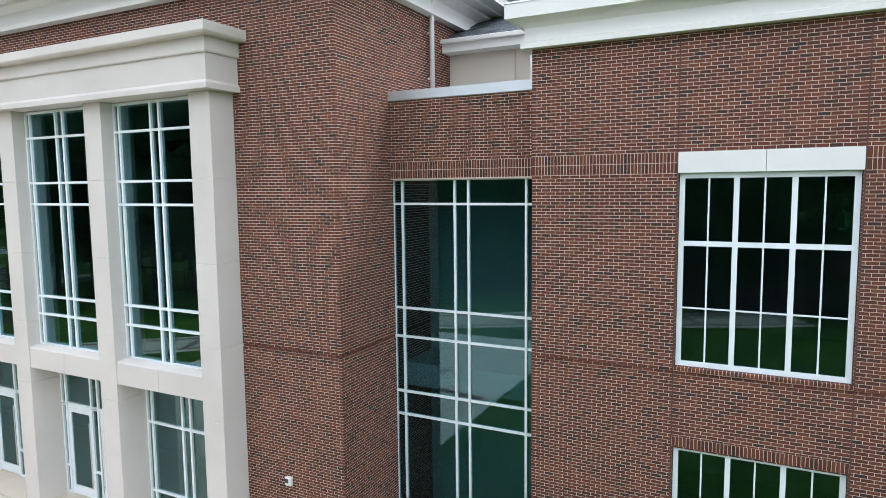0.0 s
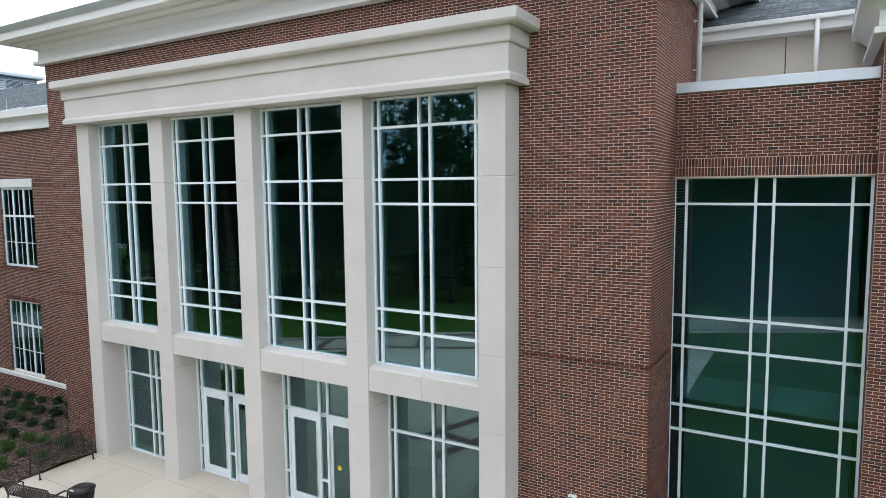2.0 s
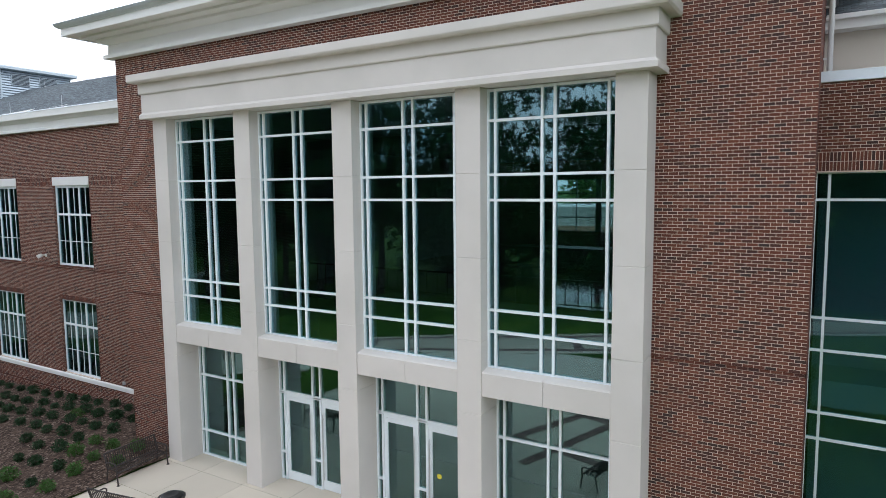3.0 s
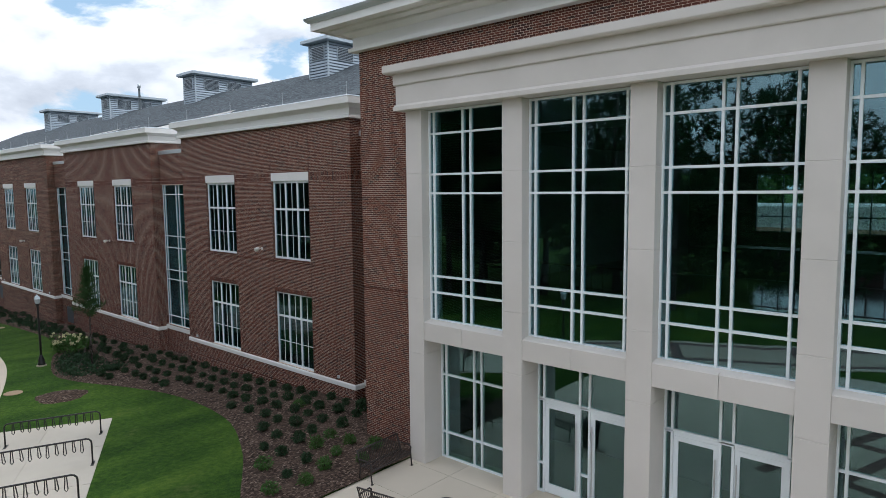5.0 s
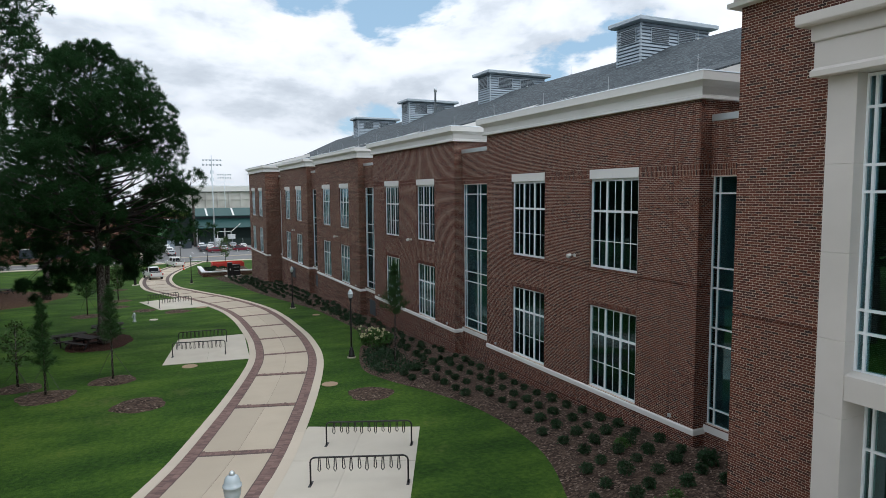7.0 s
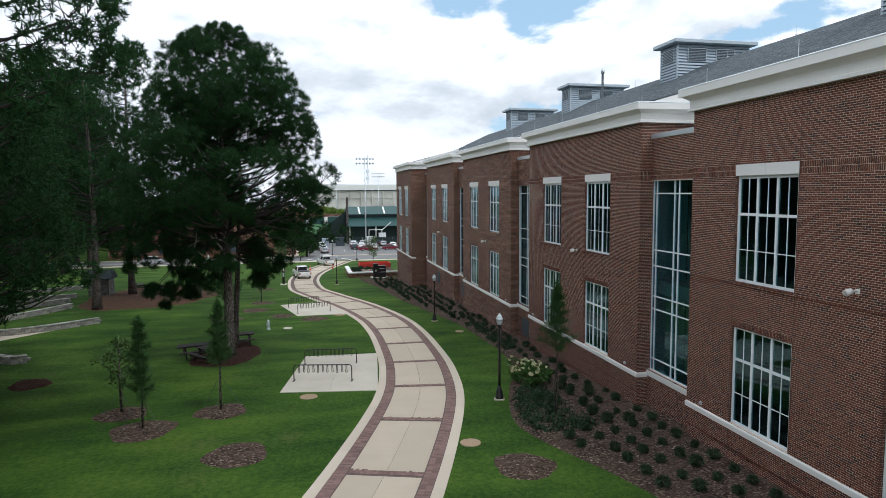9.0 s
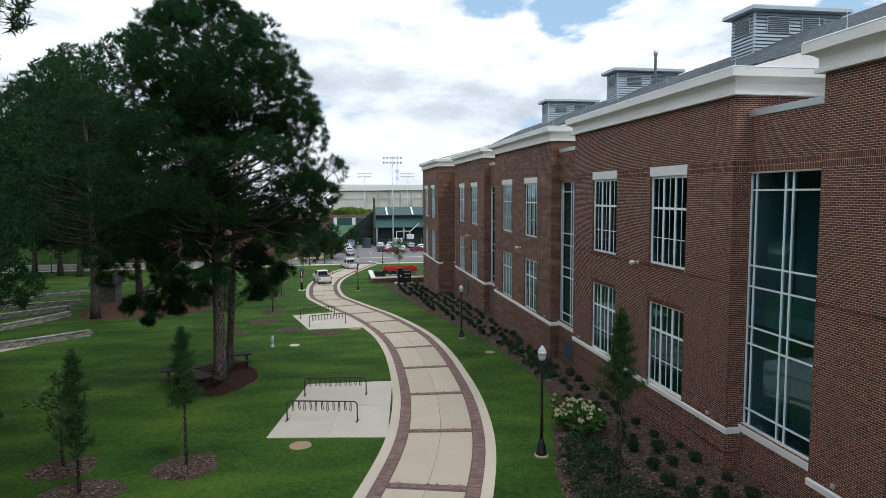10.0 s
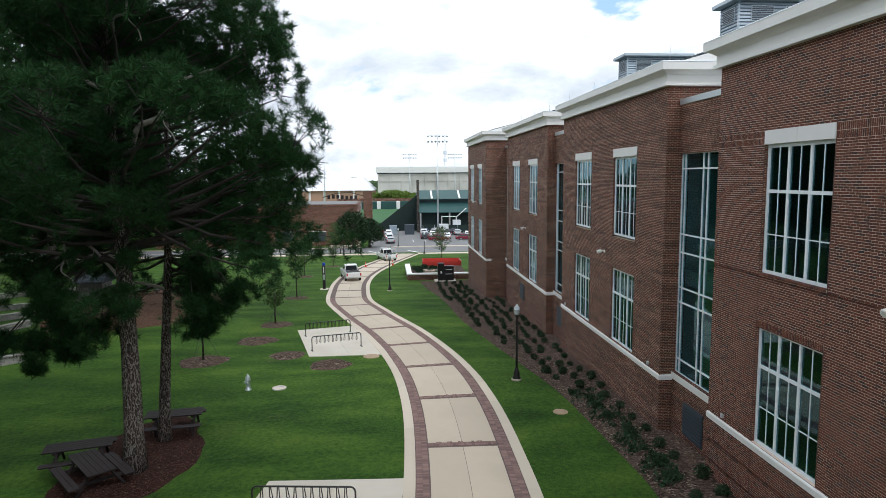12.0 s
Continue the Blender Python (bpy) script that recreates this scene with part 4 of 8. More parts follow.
# the lobby's rear glazing with dark bars, the gallery rail and a dark desk before it
rear = thing("window_rear", (-17, 41.5, 5.9), "wide dark-framed rear window of the lobby", "window", kind="structure")
s = Shape()
for k in range(11):
    x = -25.0 + 1.6 * k
    s.box(x - 0.035 - 0.16 * (k % 4 == 2), x + 0.035 + 0.16 * (k % 4 == 2), 41.45, 41.6, 5.9, 9.6)
for z in (5.9, 6.9, 8.6, 9.6):
    s.box(-25.0, -9.0, 41.46, 41.59, z - 0.04, z + 0.04)
part("window_frame", s, LOUVRE, rear)
pane = part("pane", box(-25.0, -9.0, 41.51, 41.53, 5.9, 9.6), GLASS_CLEAR, rear)
pane.visible_shadow = False
rail = thing("gallery_rail", (-17, 19.6, 4.65), "dark steel railing along the lobby gallery", "railing")
for k in range(42):
    part("baluster", box(-29.2 + 0.5 * k, -29.17 + 0.5 * k, 19.6, 19.63, 4.651, 5.6), BLACK, rail)
part("top_rail", box(-29.3, -8.7, 19.57, 19.66, 5.6, 5.67), BLACK, rail)
part("top_rail", box(-29.3, -8.7, 19.6, 19.63, 4.72, 4.76), BLACK, rail)
desk = thing("reception_desk", (-20, 31, 4.65), "dark long desk on the lobby's upper floor", "desk")
part("body", box(-23.0, -16.5, 30.4, 31.6, 4.651, 5.7), LOUVRE, desk, bevel=0.02)
part("top", box(-23.2, -16.3, 30.2, 31.8, 5.701, 5.76), BLACK, desk, bevel=0.01)
slats = thing("ceiling_slats", (-17, 30, 10.9), "dark slatted lobby ceiling", "ceiling slats", kind="structure")
for k in range(30):
    part("slat", box(-29.3, -8.8, 20.4 + 0.7 * k, 20.48 + 0.7 * k, 10.9, 11.3), LOUVRE, slats)

# roof of the wing and of the eastern part
RIDGE_Y, RIDGE_Z, EAVE_Y, EAVE_Z = 27.6, 17.95, 17.4, 13.2
roof = thing("roof", (-60, 27, 13), "long dark grey shingle roof over the brick wing", "roof", kind="structure")
s = Shape()
for x0, x1 in ((-125.0, -28.0), (-8.3, 10.9)):
    dy = 0 if x0 < -20 else -1.0
    s.add([(x0, EAVE_Y + dy, EAVE_Z), (x1, EAVE_Y + dy, EAVE_Z), (x1, RIDGE_Y, RIDGE_Z), (x0, RIDGE_Y, RIDGE_Z), (x1, 41.8, 12.6), (x0, 41.8, 12.6), (x0, EAVE_Y + dy, EAVE_Z - 0.06), (x1, EAVE_Y + dy, EAVE_Z - 0.06)],
          [(0, 1, 2, 3), (3, 2, 4, 5), (0, 6, 7, 1), (0, 3, 5, 6), (1, 7, 4, 2), (6, 5, 4, 7)])
part("shingles", s, SHINGLE, roof)
for tag, y, xl, xr in [("a", A_Y, A_XL, A_XL + BAY_WIDE)] + [("w", W_Y, xr - BAY_WIDE, xr) for xr in WING] + [("e", 12.65, -123.4, -109.3)]:
    s = Shape()
    yb = y + 6.4
    zb = 12.80 + 0.27 * (yb - y)
    s.add([(xl - 0.1, y - 0.1, 12.80), (xr + 0.1, y - 0.1, 12.80), (xr + 0.1, yb, zb), (xl - 0.1, yb, zb), (xl - 0.1, yb, 12.6), (xr + 0.1, yb, 12.6), (xl - 0.1, y - 0.1, 12.7), (xr + 0.1, y - 0.1, 12.7)],
          [(0, 1, 2, 3), (0, 6, 7, 1), (6, 4, 5, 7), (1, 7, 5, 2), (0, 3, 4, 6), (3, 2, 5, 4)])
    part("shingles", s, SHINGLE, roof)
    for x in (xl - 0.13, xr + 0.11):
        part("verge_board", Shape().add([(x, y + 0.4, 12.7), (x + 0.02, y + 0.4, 12.7), (x + 0.02, yb, 12.7), (x, yb, 12.7), (x, y + 0.4, 12.86), (x + 0.02, y + 0.4, 12.86), (x + 0.02, yb, zb + 0.03), (x, yb, zb + 0.03)], [(0, 3, 2, 1), (4, 5, 6, 7), (0, 1, 5, 4), (1, 2, 6, 5), (2, 3, 7, 6), (3, 0, 4, 7)]), WHITE, roof)

# set-back eaves above the recesses
for tag, xl, xr, y in [("east", -8.3, A_XL, 16.4)] + [(f"west_{k}", xr, -29.8 if k == 0 else WING[k - 1] - BAY_WIDE, 17.4) for k, xr in enumerate(WING)]:
    e = thing("trim", ((xl + xr) / 2, y, 11.2), "cream upper wall with white eave and gutter", "eave", kind="structure")
    part("stucco_panel", box(xl, xl + (xr - xl) * 0.52 - 0.01, y + 0.5, y + 0.7, 10.9, 13.0), CREAM, e)
    part("stucco_panel", box(xl + (xr - xl) * 0.52 + 0.01, xr, y + 0.5, y + 0.7, 10.9, 13.0), CREAM, e)
    part("fascia", box(xl + 0.005, xr - 0.005, y + 0.02, y + 0.5, 12.86, 13.12), WHITE, e)
    part("gutter", box(xl + 0.01, xr - 0.01, y - 0.12, y + 0.015, 13.08, 13.2), WHITE, e, bevel=0.02)
    part("flat_roof", box(xl, xr, W_Y + 0.75 if xl < -20 else A_Y + 0.75, y + 0.5, 10.85, 10.9), COPING, e)
ds = thing("downspout", (-8.15, 15.55, 11.0), "white round downspout on a brick side wall", "downspout")
part("pipe", Shape().tube([(-8.16, 15.55, 10.9), (-8.16, 15.55, 13.95), (-8.0, 15.55, 14.2), (-7.6, 15.55, 14.4), (-7.2, 15.55, 14.62)], 0.065, 10), WHITE, ds, smooth=True)
for z in (12.0, 13.2):
    part("clip", box(-8.30, -8.09, 15.53, 15.57, z, z + 0.05), WHITE, ds)
ds2 = thing("downspout", (-5.62, 16.2, 11.0), "white square downspout under the eave", "downspout")
part("pipe", Shape().tube([(-5.62, 16.34, 10.9), (-5.62, 16.34, 13.1)], 0.06, 8), WHITE, ds2, smooth=True)

# roof cupolas with louvres
def cupola(x, y0=25.4, z0=16.6, w=2.15, d=5.8):
    c = thing("roof_cupola", (x, y0, z0), "grey metal-clad roof cupola with dark louvres", "cupola", "roof cupolas")
    x0, x1, y1, z1 = x - w / 2, x + w / 2, y0 + d, 19.35
    # the dark body shows between the ribs as painted shade lines
    part("body", box(x0, x1, y0, y1, z0, z1), SIDING_SHADE, c)
    s = Shape()
    z = z0 + 0.05
    while z < z1 - 0.16:
        s.add([(x0 - 0.06, y0 - 0.06, z), (x1 + 0.06, y0 - 0.06, z), (x1 + 0.06, y1 + 0.06, z), (x0 - 0.06, y1 + 0.06, z), (x0 - 0.012, y0 - 0.012, z + 0.15), (x1 + 0.012, y0 - 0.012, z + 0.15), (x1 + 0.012, y1 + 0.012, z + 0.15), (x0 - 0.012, y1 + 0.012, z + 0.15)],
              [(0, 3, 2, 1), (4, 5, 6, 7), (0, 1, 5, 4), (1, 2, 6, 5), (2, 3, 7, 6), (3, 0, 4, 7)])
        z += 0.21
    part("siding_ribs", s, SIDING, c)
    part("corner_trim", box(x0 - 0.04, x0 + 0.07, y0 - 0.04, y0 + 0.07, z0, z1), SIDING_CAP, c)
    part("corner_trim", box(x1 - 0.07, x1 + 0.04, y0 - 0.04, y0 + 0.07, z0, z1), SIDING_CAP, c)
    for (ax, ay, bx, by) in ((x0 + 0.35, y0, x1 - 0.35, y0), (x1, y0 + 0.8, x1, y0 + 2.3), (x1, y0 + 3.1, x1, y0 + 4.6)):
        l = Shape()
        south = ay == by
        za, zb = 18.15, 19.1
        if south:
            part("louvre_frame", box(ax, bx, y0 - 0.08, y0 - 0.027, za, zb), SIDING_CAP, c)
            for k in range(8):
                l.box(ax + 0.05, bx - 0.05, y0 - 0.105, y0 - 0.081, za + 0.05 + k * 0.11, za + 0.12 + k * 0.11)
        else:
            part("louvre_frame", box(x1 + 0.027, x1 + 0.08, ay, by, za, zb), SIDING_CAP, c)
            for k in range(8):
                l.box(x1 + 0.081, x1 + 0.105, ay + 0.05, by - 0.05, za + 0.05 + k * 0.11, za + 0.12 + k * 0.11)
        part("louvre", l, LOUVRE, c)
    cap = Shape().sweep([(x0, y0), (x1, y0), (x1, y1), (x0, y1)], [(-0.3, 19.35), (0.32, 19.35), (0.45, 19.42), (0.45, 19.62), (0.38, 19.68), (-0.9, 19.85), (-0.9, 19.6)], closed=True)
    part("cap", cap, SIDING_CAP, c)


for k in range(4):
    cupola(-50.2 - 19.0 * k)
flue = thing("flue_pipe", (-83.3, 27.0, 17.3), "thin bright metal flue pipe standing on the roof", "flue")
part("pipe", Shape().lathe([(0.11, 0.0), (0.11, 2.7), (0.17, 2.72), (0.17, 3.1), (0.07, 3.2)], (-83.3, 27.0, 17.3), 12), COPING, flue, smooth=True)

# lightning rods along caps and ridge
rod = thing("air_terminal", (0, 0, 0), "thin metal lightning rod on the roof edge", "lightning rod", "lightning rods")
part("rod", Shape().tube([(0, 0, 0), (0, 0, 0.62)], [0.014, 0.006], 6), STEEL, rod, here=True)
part("foot", box(-0.05, 0.05, -0.05, 0.05, -0.05, 0.03), STEEL, rod, here=True)
spots = [(xr - 0.4 - 4.7 * j, W_Y + 0.2, 12.9) for xr in WING for j in range(4)] + [(-34 - 6.3 * j, RIDGE_Y, RIDGE_Z + 0.02) for j in range(14)]
rod.location = spots[0]
for p in spots[1:]:
    copy_thing(rod, pose(*p))

# fittings on the walls
def floodlight(x, z, y=W_Y):
    f = thing("wall_floodlight", (x, y, z), "small white round floodlight on the brick wall", "floodlight", "wall floodlights")
    part("plate", box(x - 0.07, x + 0.07, y - 0.05, y - 0.008, z - 0.07, z + 0.07), WHITE, f, bevel=0.01)
    part("bracket", Shape().tube([(x, y - 0.03, z), (x, y - 0.14, z + 0.02), (x - 0.02, y - 0.20, z)], 0.025, 8), WHITE, f, smooth=True)
    part("lamp_head", Shape().tube([(x - 0.02, y - 0.17, z + 0.03), (x - 0.03, y - 0.20, z + 0.02), (x - 0.06, y - 0.30, z - 0.02), (x - 0.08, y - 0.37, z - 0.05), (x - 0.08, y - 0.375, z - 0.052)], [0.04, 0.085, 0.10, 0.10, 0.09], 14), WHITE, f, smooth=True)


for xr, z in zip(WING, (5.98, 5.50, 4.62, 4.3)):
    floodlight(xr - 6.93, z)
floodlight(-116.7, 5.7, 12.65)
sp = thing("wall_outlet", (-9.88, P_Y, 2.22), "white weatherproof box on the brick wall", "outlet box")
part("cover", box(-9.97, -9.79, P_Y - 0.10, P_Y - 0.008, 2.12, 2.33), WHITE, sp, bevel=0.015)
part("lens", box(-9.94, -9.86, P_Y - 0.125, P_Y - 0.101, 2.2, 2.29), LOUVRE, sp)
for xr in WING[:3]:
    for x in (xr - 1.1, xr - BAY_WIDE + 1.0):
        b = thing("wall_outlet", (x, W_Y, 0.48), "small grey box on the brick wall", "outlet box")
        part("cover", box(x - 0.06, x + 0.06, W_Y - 0.09, W_Y - 0.008, 0.42, 0.55), COPING, b, bevel=0.01)
for x in (WING[1] - BAY_WIDE - 2.1, WING[2] - BAY_WIDE - 2.1, WING[3] - 8.0):
    v = thing("wall_grille", (x, W_Y, -1.2), "dark blue-grey ventilation grille low in the brick wall", "grille")
    yy = W_Y + (RECESS if x != WING[3] - 8.0 else 0)
    part("frame", box(x - 0.8, x + 0.8, yy - 0.05, yy - 0.008, -1.75, -0.45), LOUVRE, v)
    for k in range(9):
        part("slat", box(x - 0.74, x + 0.74, yy - 0.075, yy - 0.051, -1.68 + k * 0.135, -1.60 + k * 0.135), LOUVRE, v)


# ---- ground ----
FALL = [(0, 0.0), (27, 0.0), (42, -1.0), (55, -1.42), (60, -1.7), (70, -2.1), (80, -2.35), (105, -3.4), (118, -4.2), (130, -4.5), (157, -5.6), (175, -6.2), (200, -6.5), (5000, -6.5)]


def level(x, y=0.0):
    """Height of the ground: it falls gently to the west."""
    u = -x
    if u <= 0:
        return 0.0
    for (a, za), (b, zb) in zip(FALL, FALL[1:]):
        if u <= b:
            return za + (zb - za) * (u - a) / (b - a)
    return -6.5


GRASS = lawn_material("lawn")
CONCRETE = material("path_concrete", (0.475, 0.405, 0.31), 0.9, vary=0.07, grain=0.35, fine=26, bump=0.3, random=0.06, tint=(0.41, 0.345, 0.265), tint_scale=0.7, tint_amount=0.45)
PAD = material("pale_concrete", (0.53, 0.485, 0.405), 0.9, vary=0.06, grain=0.4, fine=30, bump=0.3, random=0.03, tint=(0.43, 0.385, 0.315), tint_scale=0.6, tint_amount=0.4)
PLAZA = material("plaza_concrete", (0.57, 0.505, 0.41), 0.9, vary=0.06, grain=0.5, fine=30, bump=0.3, random=0.05, tint=(0.46, 0.41, 0.33), tint_scale=0.5, tint_amount=0.5)
KERB = material("kerb_concrete", (0.53, 0.46, 0.365), 0.9, vary=0.08, grain=0.5, fine=30, bump=0.3, random=0.05)
PAVER = material("clay_paver", (0.185, 0.115, 0.100), 0.9, vary=0.18, grain=1.2, fine=40, bump=0.4, island=0.28)
GROUT = material("paver_bed", (0.115, 0.080, 0.070), 0.95, vary=0.2, grain=3)
MULCH = chip_material("bark_mulch", ((0.026, 0.019, 0.015), (0.070, 0.048, 0.038), (0.118, 0.081, 0.062), (0.20, 0.145, 0.113), (0.34, 0.27, 0.22)), 20)
# straw browns, taken darker to include the shade beneath the pines
STRAW = chip_material("pine_straw", ((0.016, 0.008, 0.006), (0.036, 0.017, 0.012), (0.060, 0.027, 0.020), (0.10, 0.050, 0.037), (0.18, 0.115, 0.085)), 38)
ASPHALT = material("asphalt", (0.17, 0.17, 0.168), 0.95, vary=0.12, grain=0.3, fine=20, bump=0.4)
LINE = material("road_paint", (0.75, 0.75, 0.72), 0.8, vary=0.1)
CAST_IRON = material("tan_access_cover", (0.33, 0.235, 0.15), 0.8, vary=0.2, grain=4)

g = Shape()
xs = [400, 120, 40, 10, 0] + [-27 - 1.0 * k for k in range(0, 180)] + [-230, -300, -450, -800, -2500]
ys = [-2500, -800, -300, -150, -80, -50, -30, -20, -12, -6, 0, 6, 12, 16, 45, 90, 200, 500, 2500]
g.add([(x, y, level(x) - 0.004) for x in xs for y in ys], [(i * len(ys) + j, i * len(ys) + j + 1, (i + 1) * len(ys) + j + 1, (i + 1) * len(ys) + j) for i in range(len(xs) - 1) for j in range(len(ys) - 1)])
ground = part("ground", g, GRASS, None)
tagged(ground, "mown green lawn falling gently to the west", "lawn", kind="structure")


def draped(poly, up, thick=0.12):
    """A slab on a four-cornered plan that follows the ground."""
    a, b, c, d = [Vector(p) for p in poly]
    n, s = 10, Shape()
    top = []
    for i in range(n + 1):
        for j in range(n + 1):
            p = (a.lerp(b, i / n)).lerp(d.lerp(c, i / n), j / n)
            top.append((p.x, p.y, level(p.x) + up))
    m = n + 1
    s.add(top, [(i * m + j, (i + 1) * m + j, (i + 1) * m + j + 1, i * m + j + 1) for i in range(n) for j in range(n)])
    rim = [i * m for i in range(n + 1)] + [n * m + j for j in range(1, m)] + [i * m + n for i in range(n - 1, -1, -1)] + [j for j in range(n - 1, 0, -1)]
    low = [(top[k][0], top[k][1], top[k][2] - thick) for k in rim]
    k0 = len(s.v)
    s.v += low
    s.f += [(rim[i], rim[(i + 1) % len(rim)], k0 + (i + 1) % len(rim), k0 + i) for i in range(len(rim))]
    return s


def spline(points, step):
    """Evenly spaced points on a smooth curve through plan points."""
    pts = [Vector(p) for p in points]
    fine = []
    for i in range(len(pts) - 1):
        p0, p1, p2, p3 = pts[max(i - 1, 0)], pts[i], pts[i + 1], pts[min(i + 2, len(pts) - 1)]
        for k in range(40):
            u = k / 40
            fine.append(0.5 * ((2 * p1) + (p2 - p0) * u + (2 * p0 - 5 * p1 + 4 * p2 - p3) * u * u + (3 * p1 - p0 - 3 * p2 + p3) * u ** 3))
    fine.append(pts[-1])
    out, acc = [fine[0]], 0.0
    for a, b in zip(fine, fine[1:]):
        d = (b - a).length
        while acc + d >= step:
            a = a.lerp(b, (step - acc) / d)
            d = (b - a).length
            out.append(a.copy())
            acc = 0.0
        acc += d
    return out


# the winding walk
MIDDLE = [(2, -22), (-12, -15), (-24, -8.6), (-32.5, -4.6), (-37.8, -2.3), (-42, -0.55), (-49.6, 2.2), (-56.6, 4.3), (-63, 5.35), (-70, 5.8), (-77, 5.8), (-84, 5.15), (-92.5, 3.5), (-101, 1.1), (-109, -0.8), (-117.5, -1.45), (-125, -1.55), (-133, -0.9), (-141, 0.4), (-150, 2.3), (-158, 4.3), (-166.5, 6.6)]
STEP = 0.25
line = spline(MIDDLE, STEP)
sides = []
for i, p in enumerate(line):
    t = (line[min(i + 1, len(line) - 1)] - line[max(i - 1, 0)]).normalized()
    sides.append(Vector((-t.y, t.x)))        # to the left of the walking direction (south)


def strip(i0, i1, o0, o1, up, low=0.14):
    """A slab between two stations and two offsets along the walk."""
    s, n = Shape(), i1 - i0 + 1
    for o in (o0, o1):
        for i in range(i0, i1 + 1):
            p = line[i] + sides[i] * o
            s.v.append((p.x, p.y, level(p.x) + up))
    k = len(s.v)
    s.v += [(x, y, z - low) for x, y, z in s.v]
    for i in range(n - 1):
        s.f += [(i, i + 1, n + i + 1, n + i), (i, k + i, k + i + 1, i + 1), (n + i, n + i + 1, k + n + i + 1, k + n + i)]
    s.f += [(0, n, k + n, k), (n - 1, k + n - 1, k + 2 * n - 1, 2 * n - 1)]
    return s


HALF, EDGE, BAND = 2.30, 0.42, 0.52
walkway = thing("pavement_walk", (-70, 5, level(-70)), "winding pale concrete walk edged with brick pavers", "walkway", kind="structure")
near = min(range(len(line)), key=lambda i: abs(line[i].x + 42.0))
gap = round(6.02 / STEP)
first = near % gap
bands = list(range(first, len(line) - 4, gap))
part("paver_bed", strip(0, len(line) - 1, -HALF + EDGE, HALF - EDGE, 0.018), GROUT, walkway)
j = 0.010
for a, b in zip([0] + bands, bands + [len(line) - 1]):
    a2 = a + (1 if a in bands else 0)
    if b - a2 < 3:
        continue
    inner = HALF - EDGE - BAND
    for o0, o1 in ((-inner, -0.008), (0.008, inner)):
        mid = (a2 + b - 1) // 2
        part("concrete_slab", strip(a2, b - 1, o0, o1, 0.030), CONCRETE, walkway)
for sgn in (-1, 1):
    for i in range(0, len(line) - 1, 12):
        e = min(i + 12, len(line) - 1)
        o = sorted((sgn * HALF, sgn * (HALF - EDGE + 0.004)))
        sl = strip(i, e, *o, 0.032)
        part("kerb_slab", sl, KERB, walkway)
pv = Shape()


def paver(c, t, s, l, w, z):
    a, b = t * (l / 2), s * (w / 2)
    q = [c - a - b, c + a - b, c + a + b, c - a + b]
    vs = [(v.x, v.y, level(v.x) + z) for v in q] + [(v.x, v.y, level(v.x) + z - 0.012) for v in q]
    pv.add(vs, [(0, 1, 2, 3), (0, 4, 5, 1), (1, 5, 6, 2), (2, 6, 7, 3), (3, 7, 4, 0)])


wob = random.Random(3)
fine_line = spline(MIDDLE, 0.1075)
for i in range(1, len(fine_line) - 1):
    p = fine_line[i]
    if p.x < -112:
        break
    t = (fine_line[i + 1] - fine_line[i - 1]).normalized()
    s = Vector((-t.y, t.x))
    for sgn in (-1, 1):
        for r in range(2):
            paver(p + s * sgn * (HALF - EDGE - 0.135 - r * 0.225), t, s, 0.100, 0.216, 0.029 + wob.uniform(-0.002, 0.002))
for b in bands:
    if line[b].x < -112:
        continue
    t = (line[b + 1] - line[b - 1]).normalized()
    s = sides[b]
    inner = HALF - EDGE - BAND
    n = int(2 * inner / 0.1075)
    for r in (0.02, 0.235):
        for k in range(n):
            paver(line[b] + t * (r - 0.005) + s * (-inner + (k + 0.5) * 2 * inner / n), s, t, 0.100, 0.205, 0.029 + wob.uniform(-0.002, 0.002))
part("paver", pv.mesh("paver"), PAVER, walkway, kind="stuff")

# entrance plaza of jointed concrete slabs
plaza = thing("pavement_plaza", (-19, 5, 0), "pale jointed concrete plaza before the entrance", "plaza", kind="structure")
part("slab_bed", box(-26.95, -10.0, -14.0, 11.9, -0.5, -0.02), GROUT, plaza)
ex = [-26.95 + 1.88 * k for k in range(10)]
ey = [11.9, 10.45, 8.6, 6.75, 4.9, 3.05, 1.2, -0.65, -2.5, -4.35, -6.2, -8.0]
for a, b in zip(ex, ex[1:]):
    for c, d in zip(ey[1:], ey):
        part("plaza_slab", box(a + 0.006, b - 0.006, c + 0.006, d - 0.006, -0.1, 0.0), PLAZA, plaza)

# bands of clay pavers let into the plaza
band = Shape()
lay = random.Random(6)
for a, b in (((-17.9, 6.0), (-14.9, -1.4)), ((-16.35, 6.9), (-13.9, -0.6)), ((-17.4, 4.9), (-11.2, 6.4)), ((-16.1, 1.6), (-10.6, 2.9))):
    p, q = Vector(a), Vector(b)
    along = (q - p).normalized()
    over = Vector((-along.y, along.x))
    for k in range(int((q - p).length / 0.105)):
        for w in (-0.105, 0.105):
            c, z = p + along * (0.105 * k + 0.05) + over * w, 0.006 + lay.uniform(0, 0.002)
            e, f = along * 0.05, over * 0.1
            band.add([(v.x, v.y, z) for v in (c - e - f, c + e - f, c + e + f, c - e + f)] + [(v.x, v.y, -0.01) for v in (c - e - f, c + e - f, c + e + f, c - e + f)], [(0, 1, 2, 3), (0, 4, 5, 1), (1, 5, 6, 2), (2, 6, 7, 3), (3, 7, 4, 0)])
part("paver", band, PAVER, plaza, kind="stuff")

